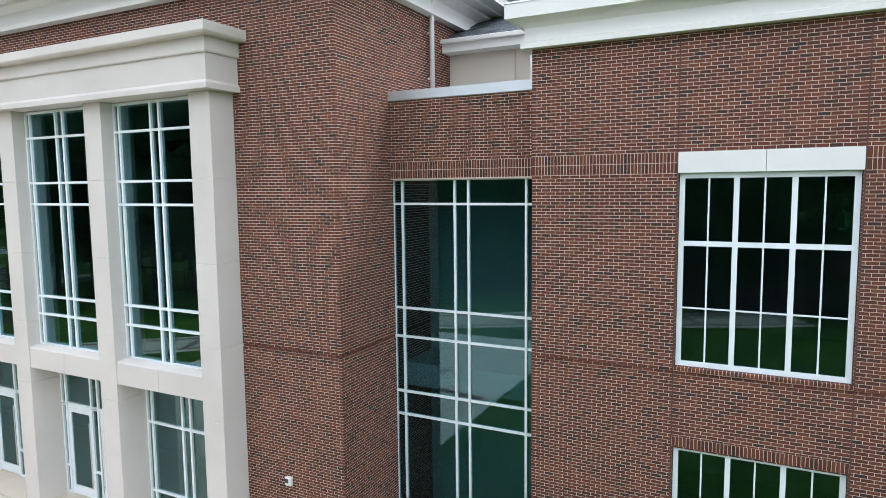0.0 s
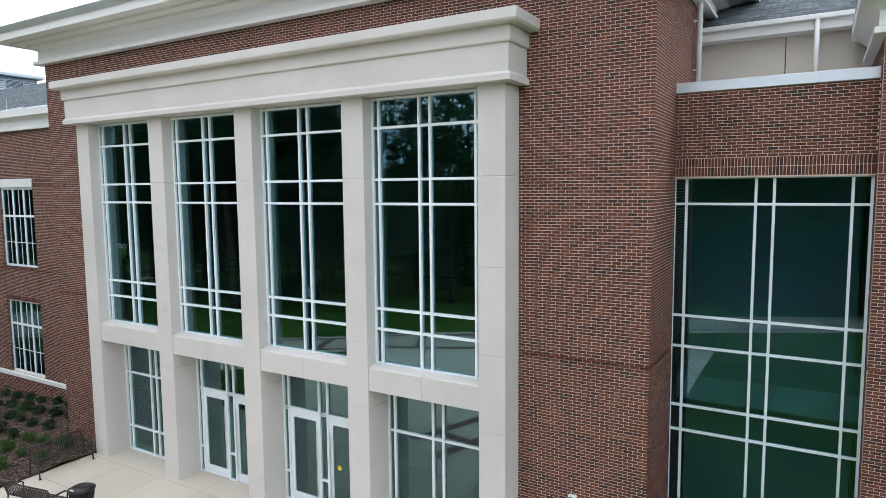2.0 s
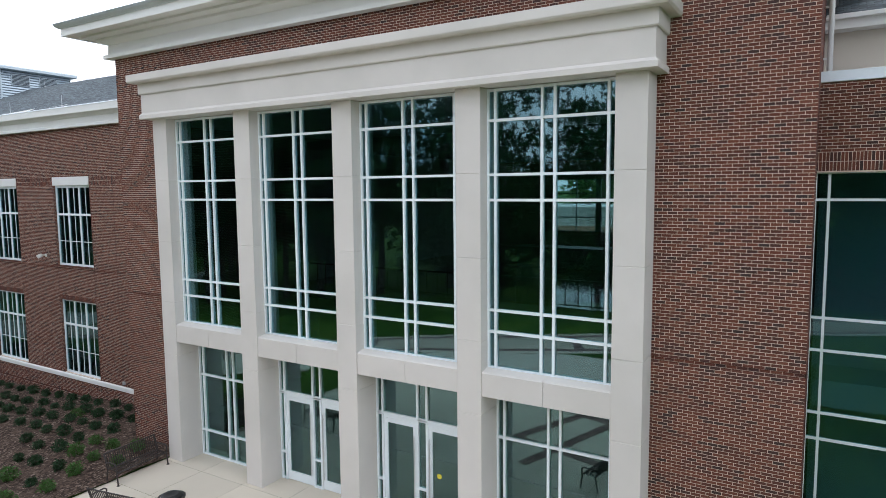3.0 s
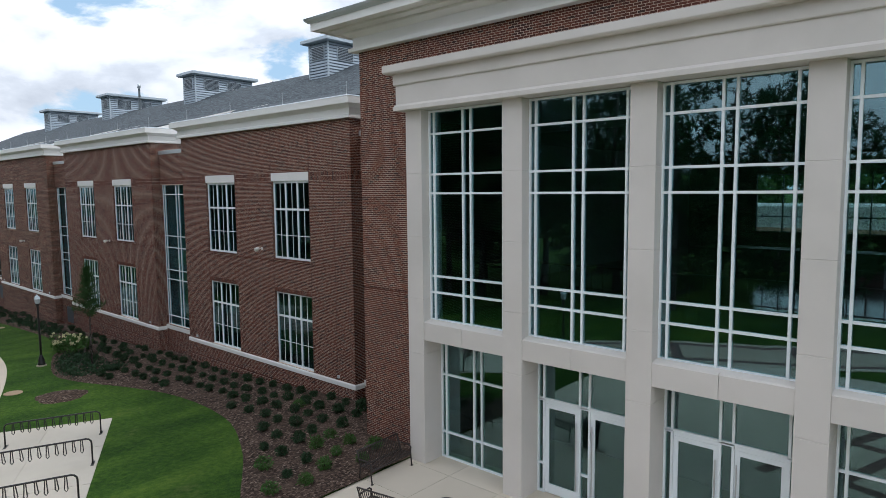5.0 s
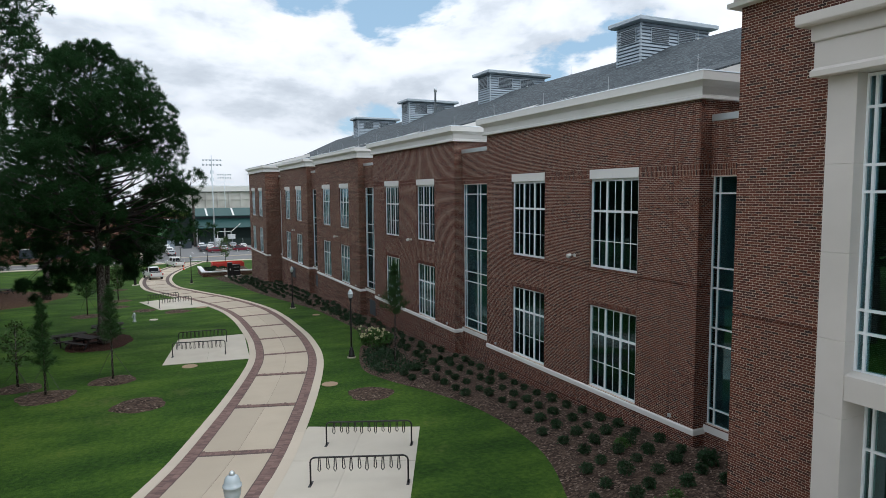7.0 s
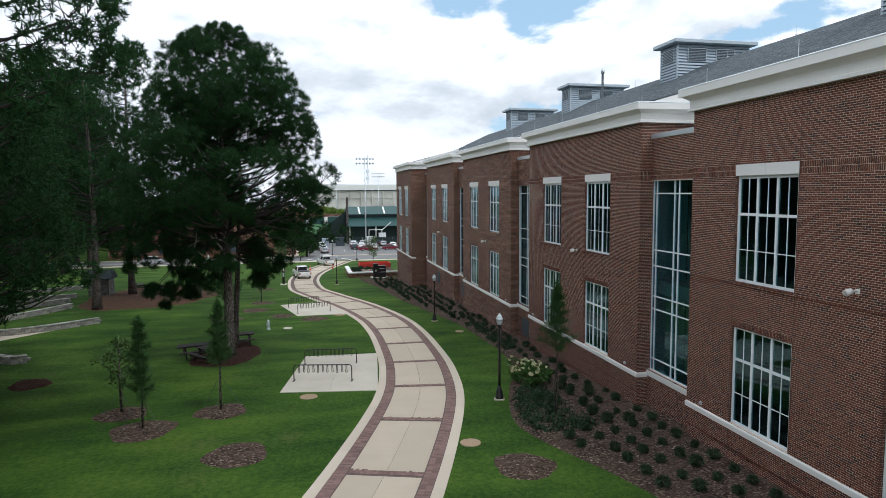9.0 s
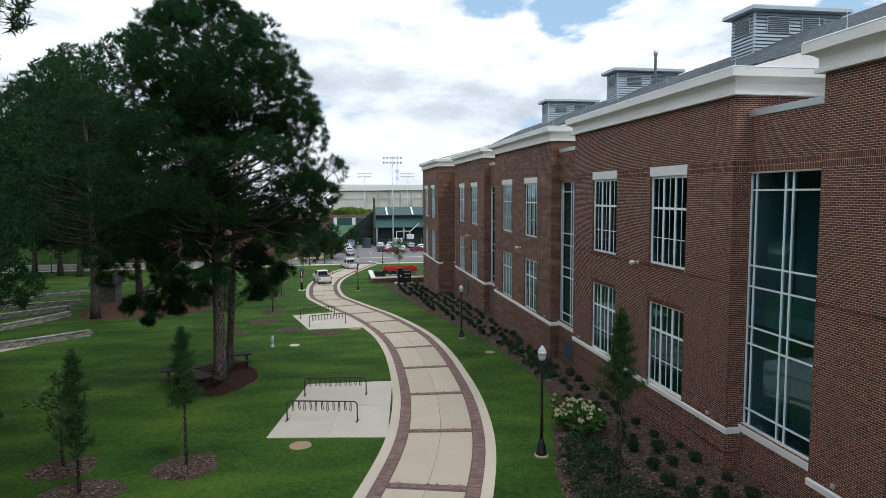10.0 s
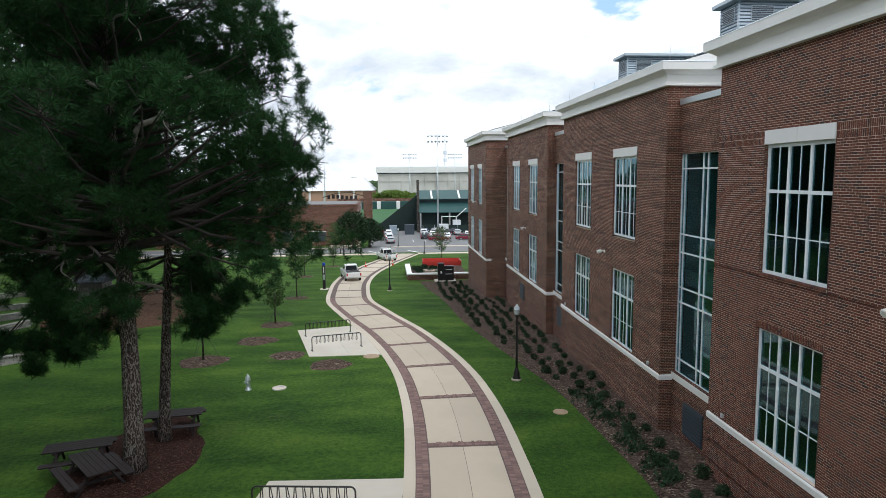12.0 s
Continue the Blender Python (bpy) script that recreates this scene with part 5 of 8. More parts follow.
# pads for the cycle stands
for tag, poly in (("a", [(-43.7, 2.6), (-41.35, 6.75), (-30.6, 1.6), (-33.2, -2.6)]), ("b", [(-68.6, -1.25), (-68.3, 3.5), (-58.8, 2.5), (-59.8, -2.6)]), ("c", [(-94.8, -3.9), (-96.2, 0.6), (-86.2, 3.1), (-86.2, -2.0)])):
    cx, cy = sum(p[0] for p in poly) / 4, sum(p[1] for p in poly) / 4
    pad = thing("pavement_pad", (cx, cy, level(cx)), "pale concrete pad beside the walk", "concrete pad", kind="structure")
    q = [Vector(p) for p in poly]
    n = 3 if tag == "a" else 2
    for i in range(n):
        for h in range(2):
            u0, u1, v0, v1 = i / n, (i + 1) / n, h / 2, (h + 1) / 2
            f = lambda u, v: (q[0].lerp(q[3], u)).lerp(q[1].lerp(q[2], u), v)
            e = 0.0012
            part("pad_slab", draped([f(u0 + e, v0 + e), f(u0 + e, v1 - e), f(u1 - e, v1 - e), f(u1 - e, v0 + e)], 0.022), PAD, pad)

# planting bed along the wing
BED_EDGE = [(-26.90, 4.25), (-29.2, 5.7), (-32.6, 7.8), (-36.7, 9.5), (-41.7, 10.1), (-45.3, 9.5), (-49.6, 8.1), (-52.6, 7.9), (-57.9, 9.5), (-60.2, 10.6), (-65.5, 11.6), (-69.5, 11.7), (-77, 11.4), (-83, 10.6), (-96.5, 8.9), (-108, 8.3), (-116, 7.6), (-124.5, 6.6)]
edge = spline(BED_EDGE, 0.25)
s = Shape()
NB = 14
lump = random.Random(8)
for p in edge:
    top = 10.55 if p.x > -27 else 15.0
    for k in range(NB + 1):
        y = p.y + (14.75 - p.y) * k / NB
        h = 0.0 if k == 0 else 0.07 + lump.uniform(-0.025, 0.035)
        s.v.append((p.x + (lump.uniform(-0.05, 0.05) if k and p.x < -27.2 else 0), y, level(p.x) + h))
for i in range(len(edge) - 1):
    for k in range(NB):
        a = i * (NB + 1) + k
        s.f.append((a, a + 1, a + NB + 2, a + NB + 1))
bed = part("ground_bed", s, MULCH, None, smooth=True)
tagged(bed, "brown bark mulch bed along the brick wing", "planting bed", kind="structure")


def ring(x, y, r, squash=0.9, mat=None, turn=0.0, name="mulch_ring", label="low round mound of bark mulch in the lawn", cat="mulch ring"):
    s = Shape()
    rr = random.Random(int(abs(x * 31 + y * 17)))
    n, m = 44, 5
    wild = 1.2 if name == "straw_ring" else 1.0
    for i in range(m + 1):
        for k in range(n):
            a = 2 * math.pi * k / n
            w = 1 + wild * (0.05 * math.sin(3 * a + x) + 0.035 * math.sin(5 * a + y) + 0.02 * math.sin(11 * a + x * y)) + rr.uniform(-0.012, 0.012) * wild
            q = r * i / m * w
            dx, dy = q * math.cos(a), q * squash * math.sin(a)
            px, py = x + dx * math.cos(turn) - dy * math.sin(turn), y + dx * math.sin(turn) + dy * math.cos(turn)
            s.v.append((px, py, level(px) + (0.0 if i == m else 0.10 * (1 - (i / m) ** 3) + rr.uniform(-0.01, 0.02))))
    for i in range(m):
        for k in range(n):
            s.f.append((i * n + k, i * n + (k + 1) % n, (i + 1) * n + (k + 1) % n, (i + 1) * n + k))
    ob = part(name, s, mat or MULCH, None, smooth=True)
    return tagged(ob, label, cat, "mulch rings", "structure")


for x, y, r in ((-54.9, -8.2, 1.5), (-57.0, -5.2, 1.35), (-50.9, -3.9, 1.35), (-57.8, -9.8, 1.3), (-47.2, 6.6, 1.25), (-84.1, -0.5, 1.35), (-86.8, -3.4, 1.2), (-91.5, -6.2, 1.5), (-97.4, -5.9, 1.4), (-112.9, -6.5, 1.4), (-85.9, -8.3, 1.6), (-131.8, -8.1, 1.3), (-144.9, -5.5, 1.2)):
    ring(x, y, r)
ring(-71.2, -6.6, 4.35, 0.5, STRAW, 0.0, "straw_ring", "reddish pine-straw bed under the tall pines", "straw bed")
SOIL = chip_material("bare_soil", ((0.045, 0.024, 0.015), (0.085, 0.046, 0.029), (0.125, 0.072, 0.046), (0.16, 0.10, 0.07), (0.22, 0.15, 0.11)), 14)
ring(-109.5, -19.8, 13.5, 0.55, SOIL, 0.12, "straw_ring", "reddish bare soil under far pines", "straw bed")
ring(-65.4, -16.6, 1.5, 0.7, STRAW, 0.3, "straw_ring", "small bare reddish patch in the lawn", "bare soil")
for x, y, r in ((-58.5, -1.1, 0.45), (-85.8, 1.85, 0.5), (-49.9, 5.25, 0.42), (-74.4, 10.7, 0.34)):
    c = thing("access_cover", (x, y, level(x)), "round tan access cover set in the lawn", "access cover", "access covers")
    part("lid", Shape().lathe([(r, -0.05), (r, 0.03), (r - 0.05, 0.045), (0.05, 0.05)], (x, y, level(x)), 24), CAST_IRON, c)

# street and car park beyond
road = thing("road", (-172, 0, -6.15), "grey asphalt street crossing beyond the walk", "road", kind="structure")
part("surface", box(-178.5, -167.0, -160, 200, -6.6, -6.02), ASPHALT, road)
part("kerb", box(-178.75, -178.5, -160, -2.5, -6.6, -5.88), KERB, road)
part("kerb", box(-178.75, -178.5, 3.5, 200, -6.6, -5.88), KERB, road)
part("kerb", box(-167.0, -166.75, 10.5, 200, -6.6, -5.86), KERB, road)
part("kerb", box(-167.0, -166.75, -160, 2.0, -6.6, -5.86), KERB, road)
part("lane_line", box(-172.8, -172.65, -160, -6, -6.018, -6.012), LINE, road)
part("stop_line", Shape().obox((-170.5, 0.2, -6.012), (5.5, 0.35, 0.01), pose(0, 0, 0, 0, 0, 28)), LINE, road)
part("stop_line", Shape().obox((-170.5, 8.0, -6.012), (5.5, 0.35, 0.01), pose(0, 0, 0, 0, 0, 28)), LINE, road)
lot = thing("road_car_park", (-200, 20, -6.3), "pale asphalt car park with marked bays", "car park", kind="structure")
part("surface", box(-228, -182.5, -1.0, 75, -6.7, -6.28), ASPHALT, lot)
part("drive", box(-182.6, -178.4, -2.0, 3.0, -6.7, -6.2), ASPHALT, lot)
for k in range(14):
    part("bay_line", box(-196.5, -191.5, 8.6 + 2.75 * k, 8.72 + 2.75 * k, -6.279, -6.272), LINE, lot)
pavement = thing("pavement_street", (-165, 20, -5.9), "concrete pavement along the street", "pavement", kind="structure")
part("slab", box(-166.74, -164.9, 8.5, 120, -6.3, -5.80), KERB, pavement)
part("slab", box(-166.74, -164.9, -120, 1.0, -6.3, -5.80), KERB, pavement)
part("slab", box(-181.6, -179.6, 4.0, 120, -6.6, -6.12), KERB, pavement)
part("slab", box(-199.0, -178.8, -9.5, -3.0, -6.6, -6.16), KERB, pavement)

terrace_path = part("pavement_terrace", draped([(-86.2, -20.9), (-80.2, -24.2), (-80.0, -38.0), (-84.0, -38.0)], 0.02), KERB, None)
tagged(terrace_path, "pale worn path below the stone terraces", "path", kind="structure")
# unseen sheet added so mirrored ground looks shaded; its brown carries that shade
straw = part("ground_straw", draped([(-26, -24), (40, -22), (46, -85), (-30, -88)], 0.004, thick=0.05), STRAW, None)
tagged(straw, "dark brown straw sheet added for shaded ground under the grove", "pine straw", kind="structure")


# ---- street furniture ----
def lamp_post(x, y, h=4.1):
    z = level(x)
    p = thing("street_lamp", (x, y, z), "black post lamp with a ribbed acorn glass", "street lamp", "post lamps")
    part("footing", Shape().lathe([(0.27, -0.1), (0.27, 0.06), (0.24, 0.08)], n=20), KERB, p, here=True)
    part("base", Shape().lathe([(0.21, 0.081), (0.21, 0.16), (0.17, 0.22), (0.17, 0.42), (0.12, 0.52), (0.10, 0.62), (0.075, 0.68)], n=16), BLACK, p, here=True, smooth=True)
    part("pole", Shape().lathe([(0.068, 0.66), (0.062, 1.4), (0.05, h - 0.85), (0.05, h - 0.72)], n=14), BLACK, p, here=True, smooth=True)
    part("collar", Shape().lathe([(0.055, h - 0.74), (0.10, h - 0.70), (0.08, h - 0.64), (0.13, h - 0.60), (0.13, h - 0.56)], n=16), BLACK, p, here=True, smooth=True)
    globe = part("globe", Shape().lathe([(0.09, h - 0.559), (0.13, h - 0.50), (0.152, h - 0.40), (0.158, h - 0.30), (0.172, h - 0.295), (0.172, h - 0.255), (0.148, h - 0.25), (0.142, h - 0.18), (0.115, h - 0.11), (0.06, h - 0.07)], n=20), GLOBE, p, "ribbed frosted acorn glass", here=True, smooth=True)
    part("finial", Shape().lathe([(0.06, h - 0.069), (0.045, h - 0.03), (0.02, h)], n=12), COPING, globe, here=True, smooth=True)
    return p


for x, y in ((-55.4, 8.16), (-79.6, 9.72), (-117.5, 3.07), (-29.2, -2.17), (-127.0, -15.6), (-165.0, 9.6), (-165.2, -5.3), (-158, -51), (-180.4, 5.0)):
    lamp_post(x, y, 3.95 if x == -29.2 else 4.33 if x == -55.4 else 4.1)


def bike_rack(x0, y0, x1, y1, h=0.92):
    """A long bent rail with hanging loops."""
    a, b = Vector((x0, y0)), Vector((x1, y1))
    L = (b - a).length
    m = (a + b) / 2
    r = thing("bike_rack", (m.x, m.y, level(m.x) + 0.022), "black steel bicycle rack with hanging loops", "bike rack", "bike racks", turn=math.degrees(math.atan2(b.y - a.y, b.x - a.x)))
    slope = (level(x1) - level(x0)) / L
    zz = lambda u: slope * u
    c = 0.16
    e = L / 2
    pts = [(-e, 0, zz(-e)), (-e, 0, zz(-e) + h - c)] + [(-e + c - c * math.cos(t), 0, zz(-e) + h - c + c * math.sin(t)) for t in (0.5, 1.05)] + [(-e + c, 0, zz(-e) + h), (e - c, 0, zz(e) + h)] + [(e - c + c * math.sin(t), 0, zz(e) + h - c + c * math.cos(t)) for t in (0.5, 1.05)] + [(e, 0, zz(e) + h - c), (e, 0, zz(e))]
    part("rail", Shape().tube(pts, 0.03, 8), BLACK, r, here=True, smooth=True)
    for sgn in (-1, 1):
        part("foot_plate", Shape().box(sgn * e - 0.05, sgn * e + 0.05, -0.22, 0.22, zz(sgn * e), zz(sgn * e) + 0.02), BLACK, r, here=True)
    n = 11
    for k in range(n):
        u = -e + 0.30 + k * (L - 0.6) / (n - 1)
        z = zz(u) + h
        tilt = 0.11 if k % 2 else -0.02
        loop = [(u - 0.02, 0, z), (u - 0.03, tilt * 0.5, z - 0.2), (u - 0.045, tilt, z - 0.40), (u, tilt * 1.2, z - 0.47), (u + 0.045, tilt, z - 0.40), (u + 0.03, tilt * 0.5, z - 0.2), (u + 0.02, 0, z)]
        part("loop", Shape().tube(loop, 0.018, 5), BLACK, r, here=True)


for q in ((-41.1, 2.7, -39.5, 5.6), (-37.5, 1.2, -36.05, 4.05), (-34.2, -0.35, -32.8, 2.5), (-66.2, -1.3, -65.8, 1.9), (-62.1, -1.9, -61.3, 1.3), (-87.8, -2.0, -88.8, 1.1), (-92.5, -3.0, -93.7, 0.1)):
    bike_rack(*q)


def bench(x, y, turn):
    """A slatted steel bench: curved back of upright straps, perforated seat, arm loops."""
    b = thing("bench", (x, y, 0.0), "dark bronze slatted steel bench on the plaza", "bench", "plaza benches", turn=turn)
    n, L = 24, 1.78
    for k in range(n):
        u = -L / 2 + 0.05 + k * (L - 0.1) / (n - 1)
        part("seat_strap", Shape().tube([(u, 0.24, 0.40), (u, 0.20, 0.44), (u, -0.16, 0.43), (u, -0.22, 0.47), (u, -0.27, 0.62), (u, -0.34, 0.86), (u, -0.37, 0.90)], 0.014, 4), BRONZE, b, here=True)
    for yy, z in ((0.24, 0.40), (-0.20, 0.44), (-0.37, 0.90)):
        part("cross_rail", Shape().tube([(-L / 2, yy, z), (L / 2, yy, z)], 0.022, 8), BRONZE, b, here=True, smooth=True)
    for s in (-1, 1):
        u = s * L / 2
        part("leg", Shape().tube([(u, 0.27, 0.0), (u, 0.22, 0.40), (u, 0.24, 0.60), (u, 0.16, 0.66), (u, -0.20, 0.66), (u, -0.30, 0.62)], 0.024, 8), BRONZE, b, here=True, smooth=True)
        part("leg", Shape().tube([(u, -0.30, 0.0), (u, -0.22, 0.42), (u, -0.28, 0.64), (u, -0.37, 0.90)], 0.024, 8), BRONZE, b, here=True, smooth=True)
        for yy in (0.27, -0.30):
            part("foot", box(u - 0.04, u + 0.04, yy - 0.04, yy + 0.04, 0.0, 0.012), BRONZE, b, here=True)


bench(-26.74, 9.36, -88)
bench(-24.43, 7.39, 10)
bench(-13.7, 6.7, 100)


def litter_bin(x, y):
    b = thing("litter_bin", (x, y, 0.0), "black slatted steel litter bin with a domed lid", "litter bin", "litter bins")
    n = 26
    for k in range(n):
        a = 2 * math.pi * k / n
        c, s = math.cos(a), math.sin(a)
        part("stave", Shape().tube([(0.24 * c, 0.24 * s, 0.05), (0.27 * c, 0.27 * s, 0.55), (0.31 * c, 0.31 * s, 0.82), (0.35 * c, 0.35 * s, 0.90)], 0.014, 4), BLACK, b, here=True)
    for r, z in ((0.245, 0.06), (0.275, 0.5), (0.345, 0.89)):
        part("hoop", Shape().lathe([(r - 0.012, z - 0.012), (r + 0.012, z - 0.012), (r + 0.012, z + 0.012), (r - 0.012, z + 0.012)], n=24), BLACK, b, here=True)
    part("liner", Shape().lathe([(0.21, 0.02), (0.24, 0.85), (0.225, 0.85), (0.2, 0.05)], n=20), RUBBER, b, here=True, smooth=True)
    lid = part("lid", Shape().lathe([(0.30, 0.86), (0.31, 0.90), (0.27, 0.95), (0.19, 0.985), (0.13, 0.96)], n=24), BLACK, b, here=True, smooth=True)
    part("badge", box(-0.09, 0.09, -0.285, -0.262, 0.93, 0.955), WHITE, lid, "small white mark on the lid", here=True)


litter_bin(-22.8, 7.74)


def hydrant(x, y):
    z = level(x)
    b = thing("fire_hydrant", (x, y, z), "silver-grey fire hydrant standing in the lawn", "fire hydrant")
    part("barrel", Shape().lathe([(0.17, 0), (0.17, 0.05), (0.11, 0.08), (0.11, 0.5), (0.15, 0.52), (0.15, 0.56), (0.12, 0.60), (0.13, 0.68), (0.06, 0.78), (0.03, 0.80), (0.03, 0.85)], n=16), COPING, b, here=True, smooth=True)
    for d in ((1, 0), (-1, 0), (0, -1)):
        part("nozzle", Shape().tube([(0.08 * d[0], 0.08 * d[1], 0.42), (0.2 * d[0], 0.2 * d[1], 0.42)], [0.06, 0.065], 10), COPING, b, here=True, smooth=True)


hydrant(-79.4, -4.25)
c = thing("lawn_disc", (-79.5, -2.7, level(-79.5)), "white round valve cover in the lawn", "valve cover")
part("lid", Shape().lathe([(0.36, -0.03), (0.36, 0.05), (0.22, 0.055), (0.2, 0.03)], n=24), PAD, c, here=True)


def call_pole(x, y):
    z = level(x)
    b = thing("emergency_pole", (x, y, z), "black emergency call pole with a blue top light", "call pole")
    part("footing", box(-0.6, 0.6, -0.45, 0.45, -0.1, 0.03), PAD, b, here=True)
    part("column", box(-0.17, 0.17, -0.17, 0.17, 0.03, 2.75), BLACK, b, here=True, bevel=0.03)
    part("blue_light", Shape().lathe([(0.15, 2.751), (0.16, 2.8), (0.16, 2.98), (0.08, 3.05)], n=16), material("blue_lens", (0.02, 0.06, 0.55), 0.25), b, "blue light lens", here=True, smooth=True)
    part("call_plate", box(0.171, 0.185, -0.12, 0.12, 1.1, 1.7), COPING, b, here=True)
    part("side_lettering", box(0.171, 0.176, -0.05, 0.05, 1.9, 2.6), WHITE, b, "white vertical bar of lettering", here=True)


call_pole(-120.1, -4.4)


def cone(x, y):
    z = level(x) + 0.03
    b = thing("traffic_cone", (x, y, z), "orange traffic cone on the walk", "traffic cone", "traffic cones")
    orange = bpy.data.materials.get("cone_orange") or material("cone_orange", (0.75, 0.10, 0.03), 0.5)
    part("base", box(-0.19, 0.19, -0.19, 0.19, 0.0, 0.04), orange, b, here=True)
    part("body", Shape().lathe([(0.15, 0.041), (0.04, 0.75), (0.03, 0.76)], n=16), orange, b, here=True, smooth=True)
    part("stripe", Shape().lathe([(0.108, 0.34), (0.088, 0.46), (0.08, 0.46)], n=16), WHITE, b, here=True)


cone(-143.1, -0.5)
cone(-144.9, 3.6)
for y in (-5.9, -4.0, -2.1):
    b = thing("bollard", (-169.0, y - 0.3, -6.0), "short black bollard at the kerb", "bollard", "bollards")
    part("post", Shape().lathe([(0.09, -0.05), (0.09, 0.85), (0.05, 0.95)], n=12), BLACK, b, here=True, smooth=True)

# ---- vehicles ----
CAR_GLASS = material("car_glass", (0.02, 0.025, 0.03), 0.08, vary=0.1)
LENS = material("lamp_lens", (0.6, 0.6, 0.58), 0.15)
RED_LENS = material("red_lens", (0.45, 0.02, 0.02), 0.2)
PAINTS = {}


def paint(c):
    if c not in PAINTS:
        PAINTS[c] = material("car_paint", c, 0.25, 0.05, vary=0.03, grain=1)
    return PAINTS[c]


def vehicle(x, y, z, turn, colour, words, pickup=False, suv=False, group="parked cars"):
    """A car that faces +x before its turn."""
    v = thing("pickup_truck" if pickup else "car", (x, y, z), words, "pickup truck" if pickup else "car", group, turn=turn)
    L, W = (5.6, 1.95) if pickup else (4.7, 1.82)
    w = W / 2
    r = 0.38 if pickup else 0.33
    f, b = L / 2, -L / 2
    low = 0.45 if pickup else 0.28
    belt = 1.12 if pickup else 0.92 if not suv else 1.0
    roof = 1.88 if pickup else 1.68 if suv else 1.43

    def loft(profile, half_low, half_top):
        """An outline in x and z, pulled across the width, narrower at the top."""
        s, n = Shape(), len(profile)
        zmin, zmax = min(p[1] for p in profile), max(p[1] for p in profile)
        for sg in (-1, 1):
            for px, pz in profile:
                k = (pz - zmin) / (zmax - zmin)
                s.v.append((px, sg * (half_low + (half_top - half_low) * k), pz))
        s.f = [tuple(range(n))[::-1], tuple(range(n, 2 * n))] + [(i, (i + 1) % n, n + (i + 1) % n, n + i) for i in range(n)]
        return s

    if pickup:
        shell = [(b, low), (f - 0.1, low), (f, low + 0.2), (f - 0.05, belt - 0.15), (f - 0.2, belt - 0.04), (1.1, belt), (b + 0.02, belt + 0.04), (b, belt)]
        cabin = [(-0.65, belt), (1.15, belt), (0.45, roof - 0.04), (0.3, roof), (-0.5, roof), (-0.6, roof - 0.06)]
        glass = [(-0.69, belt + 0.06), (1.08, belt + 0.06), (0.47, roof - 0.10), (-0.60, roof - 0.12)]
    else:
        tail = b + (0.25 if suv else 0.75)
        shell = [(b, low + 0.05), (f - 0.1, low), (f, low + 0.25), (f - 0.1, belt - 0.22), (f - 0.9, belt - 0.04), (1.0, belt), (tail, belt), (b + 0.05, belt - 0.05), (b, belt - 0.3)]
        cabin = [(tail - 0.1, belt), (1.15, belt), (0.35, roof - 0.03), (0.15, roof), (-0.9 if not suv else tail + 0.35, roof), (tail + 0.3, roof - 0.08)]
        glass = [(tail + 0.0, belt + 0.05), (1.06, belt + 0.05), (0.36, roof - 0.09), (tail + 0.34, roof - 0.12)]
    part("body", loft(shell, w, w - 0.06), paint(colour), v, here=True, bevel=0.06)
    part("cab" if pickup else "roof", loft(cabin, w - 0.10, w - 0.24), paint(colour), v, here=True, bevel=0.04)
    for sg in (-1, 1):
        s = Shape()
        n = len(glass)
        zmin, zmax = belt, roof
        for d in (0.0, 0.012):
            for px, pz in glass:
                k = (pz - zmin) / (zmax - zmin)
                s.v.append((px, sg * (w - 0.10 - 0.14 * k + 0.004 + d), pz))
        s.f = [tuple(range(n)), tuple(range(n, 2 * n))[::-1]] + [(i, (i + 1) % n, n + (i + 1) % n, n + i) for i in range(n)]
        part("side_window", s, CAR_GLASS, v, here=True)
    xa, xb, xc = (0.50, 1.13, belt + 0.06) if pickup else (0.40, 1.12, belt + 0.05)
    ws = Shape().add([(xb + 0.012, -w + 0.2, xc), (xb + 0.012, w - 0.2, xc), (xa + 0.012, w - 0.30, roof - 0.10), (xa + 0.012, -w + 0.30, roof - 0.10), (xb - 0.03, -w + 0.2, xc), (xb - 0.03, w - 0.2, xc), (xa - 0.03, w - 0.30, roof - 0.10), (xa - 0.03, -w + 0.30, roof - 0.10)],
                     [(0, 1, 2, 3), (4, 7, 6, 5), (0, 4, 5, 1), (1, 5, 6, 2), (2, 6, 7, 3), (3, 7, 4, 0)])
    part("windscreen", ws, CAR_GLASS, v, here=True)
    rx, rt = (-0.66, -0.60) if pickup else (tail - 0.08, tail + 0.28)
    part("rear_window", Shape().add([(rx - 0.014, -w + 0.25, belt + 0.08), (rx - 0.014, w - 0.25, belt + 0.08), (rt - 0.014, w - 0.32, roof - 0.14), (rt - 0.014, -w + 0.32, roof - 0.14), (rx + 0.03, -w + 0.25, belt + 0.08), (rx + 0.03, w - 0.25, belt + 0.08), (rt + 0.03, w - 0.32, roof - 0.14), (rt + 0.03, -w + 0.32, roof - 0.14)],
                                     [(0, 3, 2, 1), (4, 5, 6, 7), (0, 1, 5, 4), (1, 2, 6, 5), (2, 3, 7, 6), (3, 0, 4, 7)]), CAR_GLASS, v, here=True)
    if pickup:
        part("load_bed", box(b + 0.12, -0.75, -w + 0.12, w - 0.12, belt + 0.035, belt + 0.052), RUBBER, v, here=True)
    for px in (f - 0.95, b + 1.05):
        for sg in (-1, 1):
            tyre = part("tyre", Shape().tube([(px, sg * (w - 0.20), r), (px, sg * (w + 0.01), r)], r, 20), RUBBER, v, here=True)
            part("rim", Shape().tube([(px, sg * (w + 0.011), r), (px, sg * (w + 0.02), r)], r * 0.62, 14), STEEL, tyre, here=True)
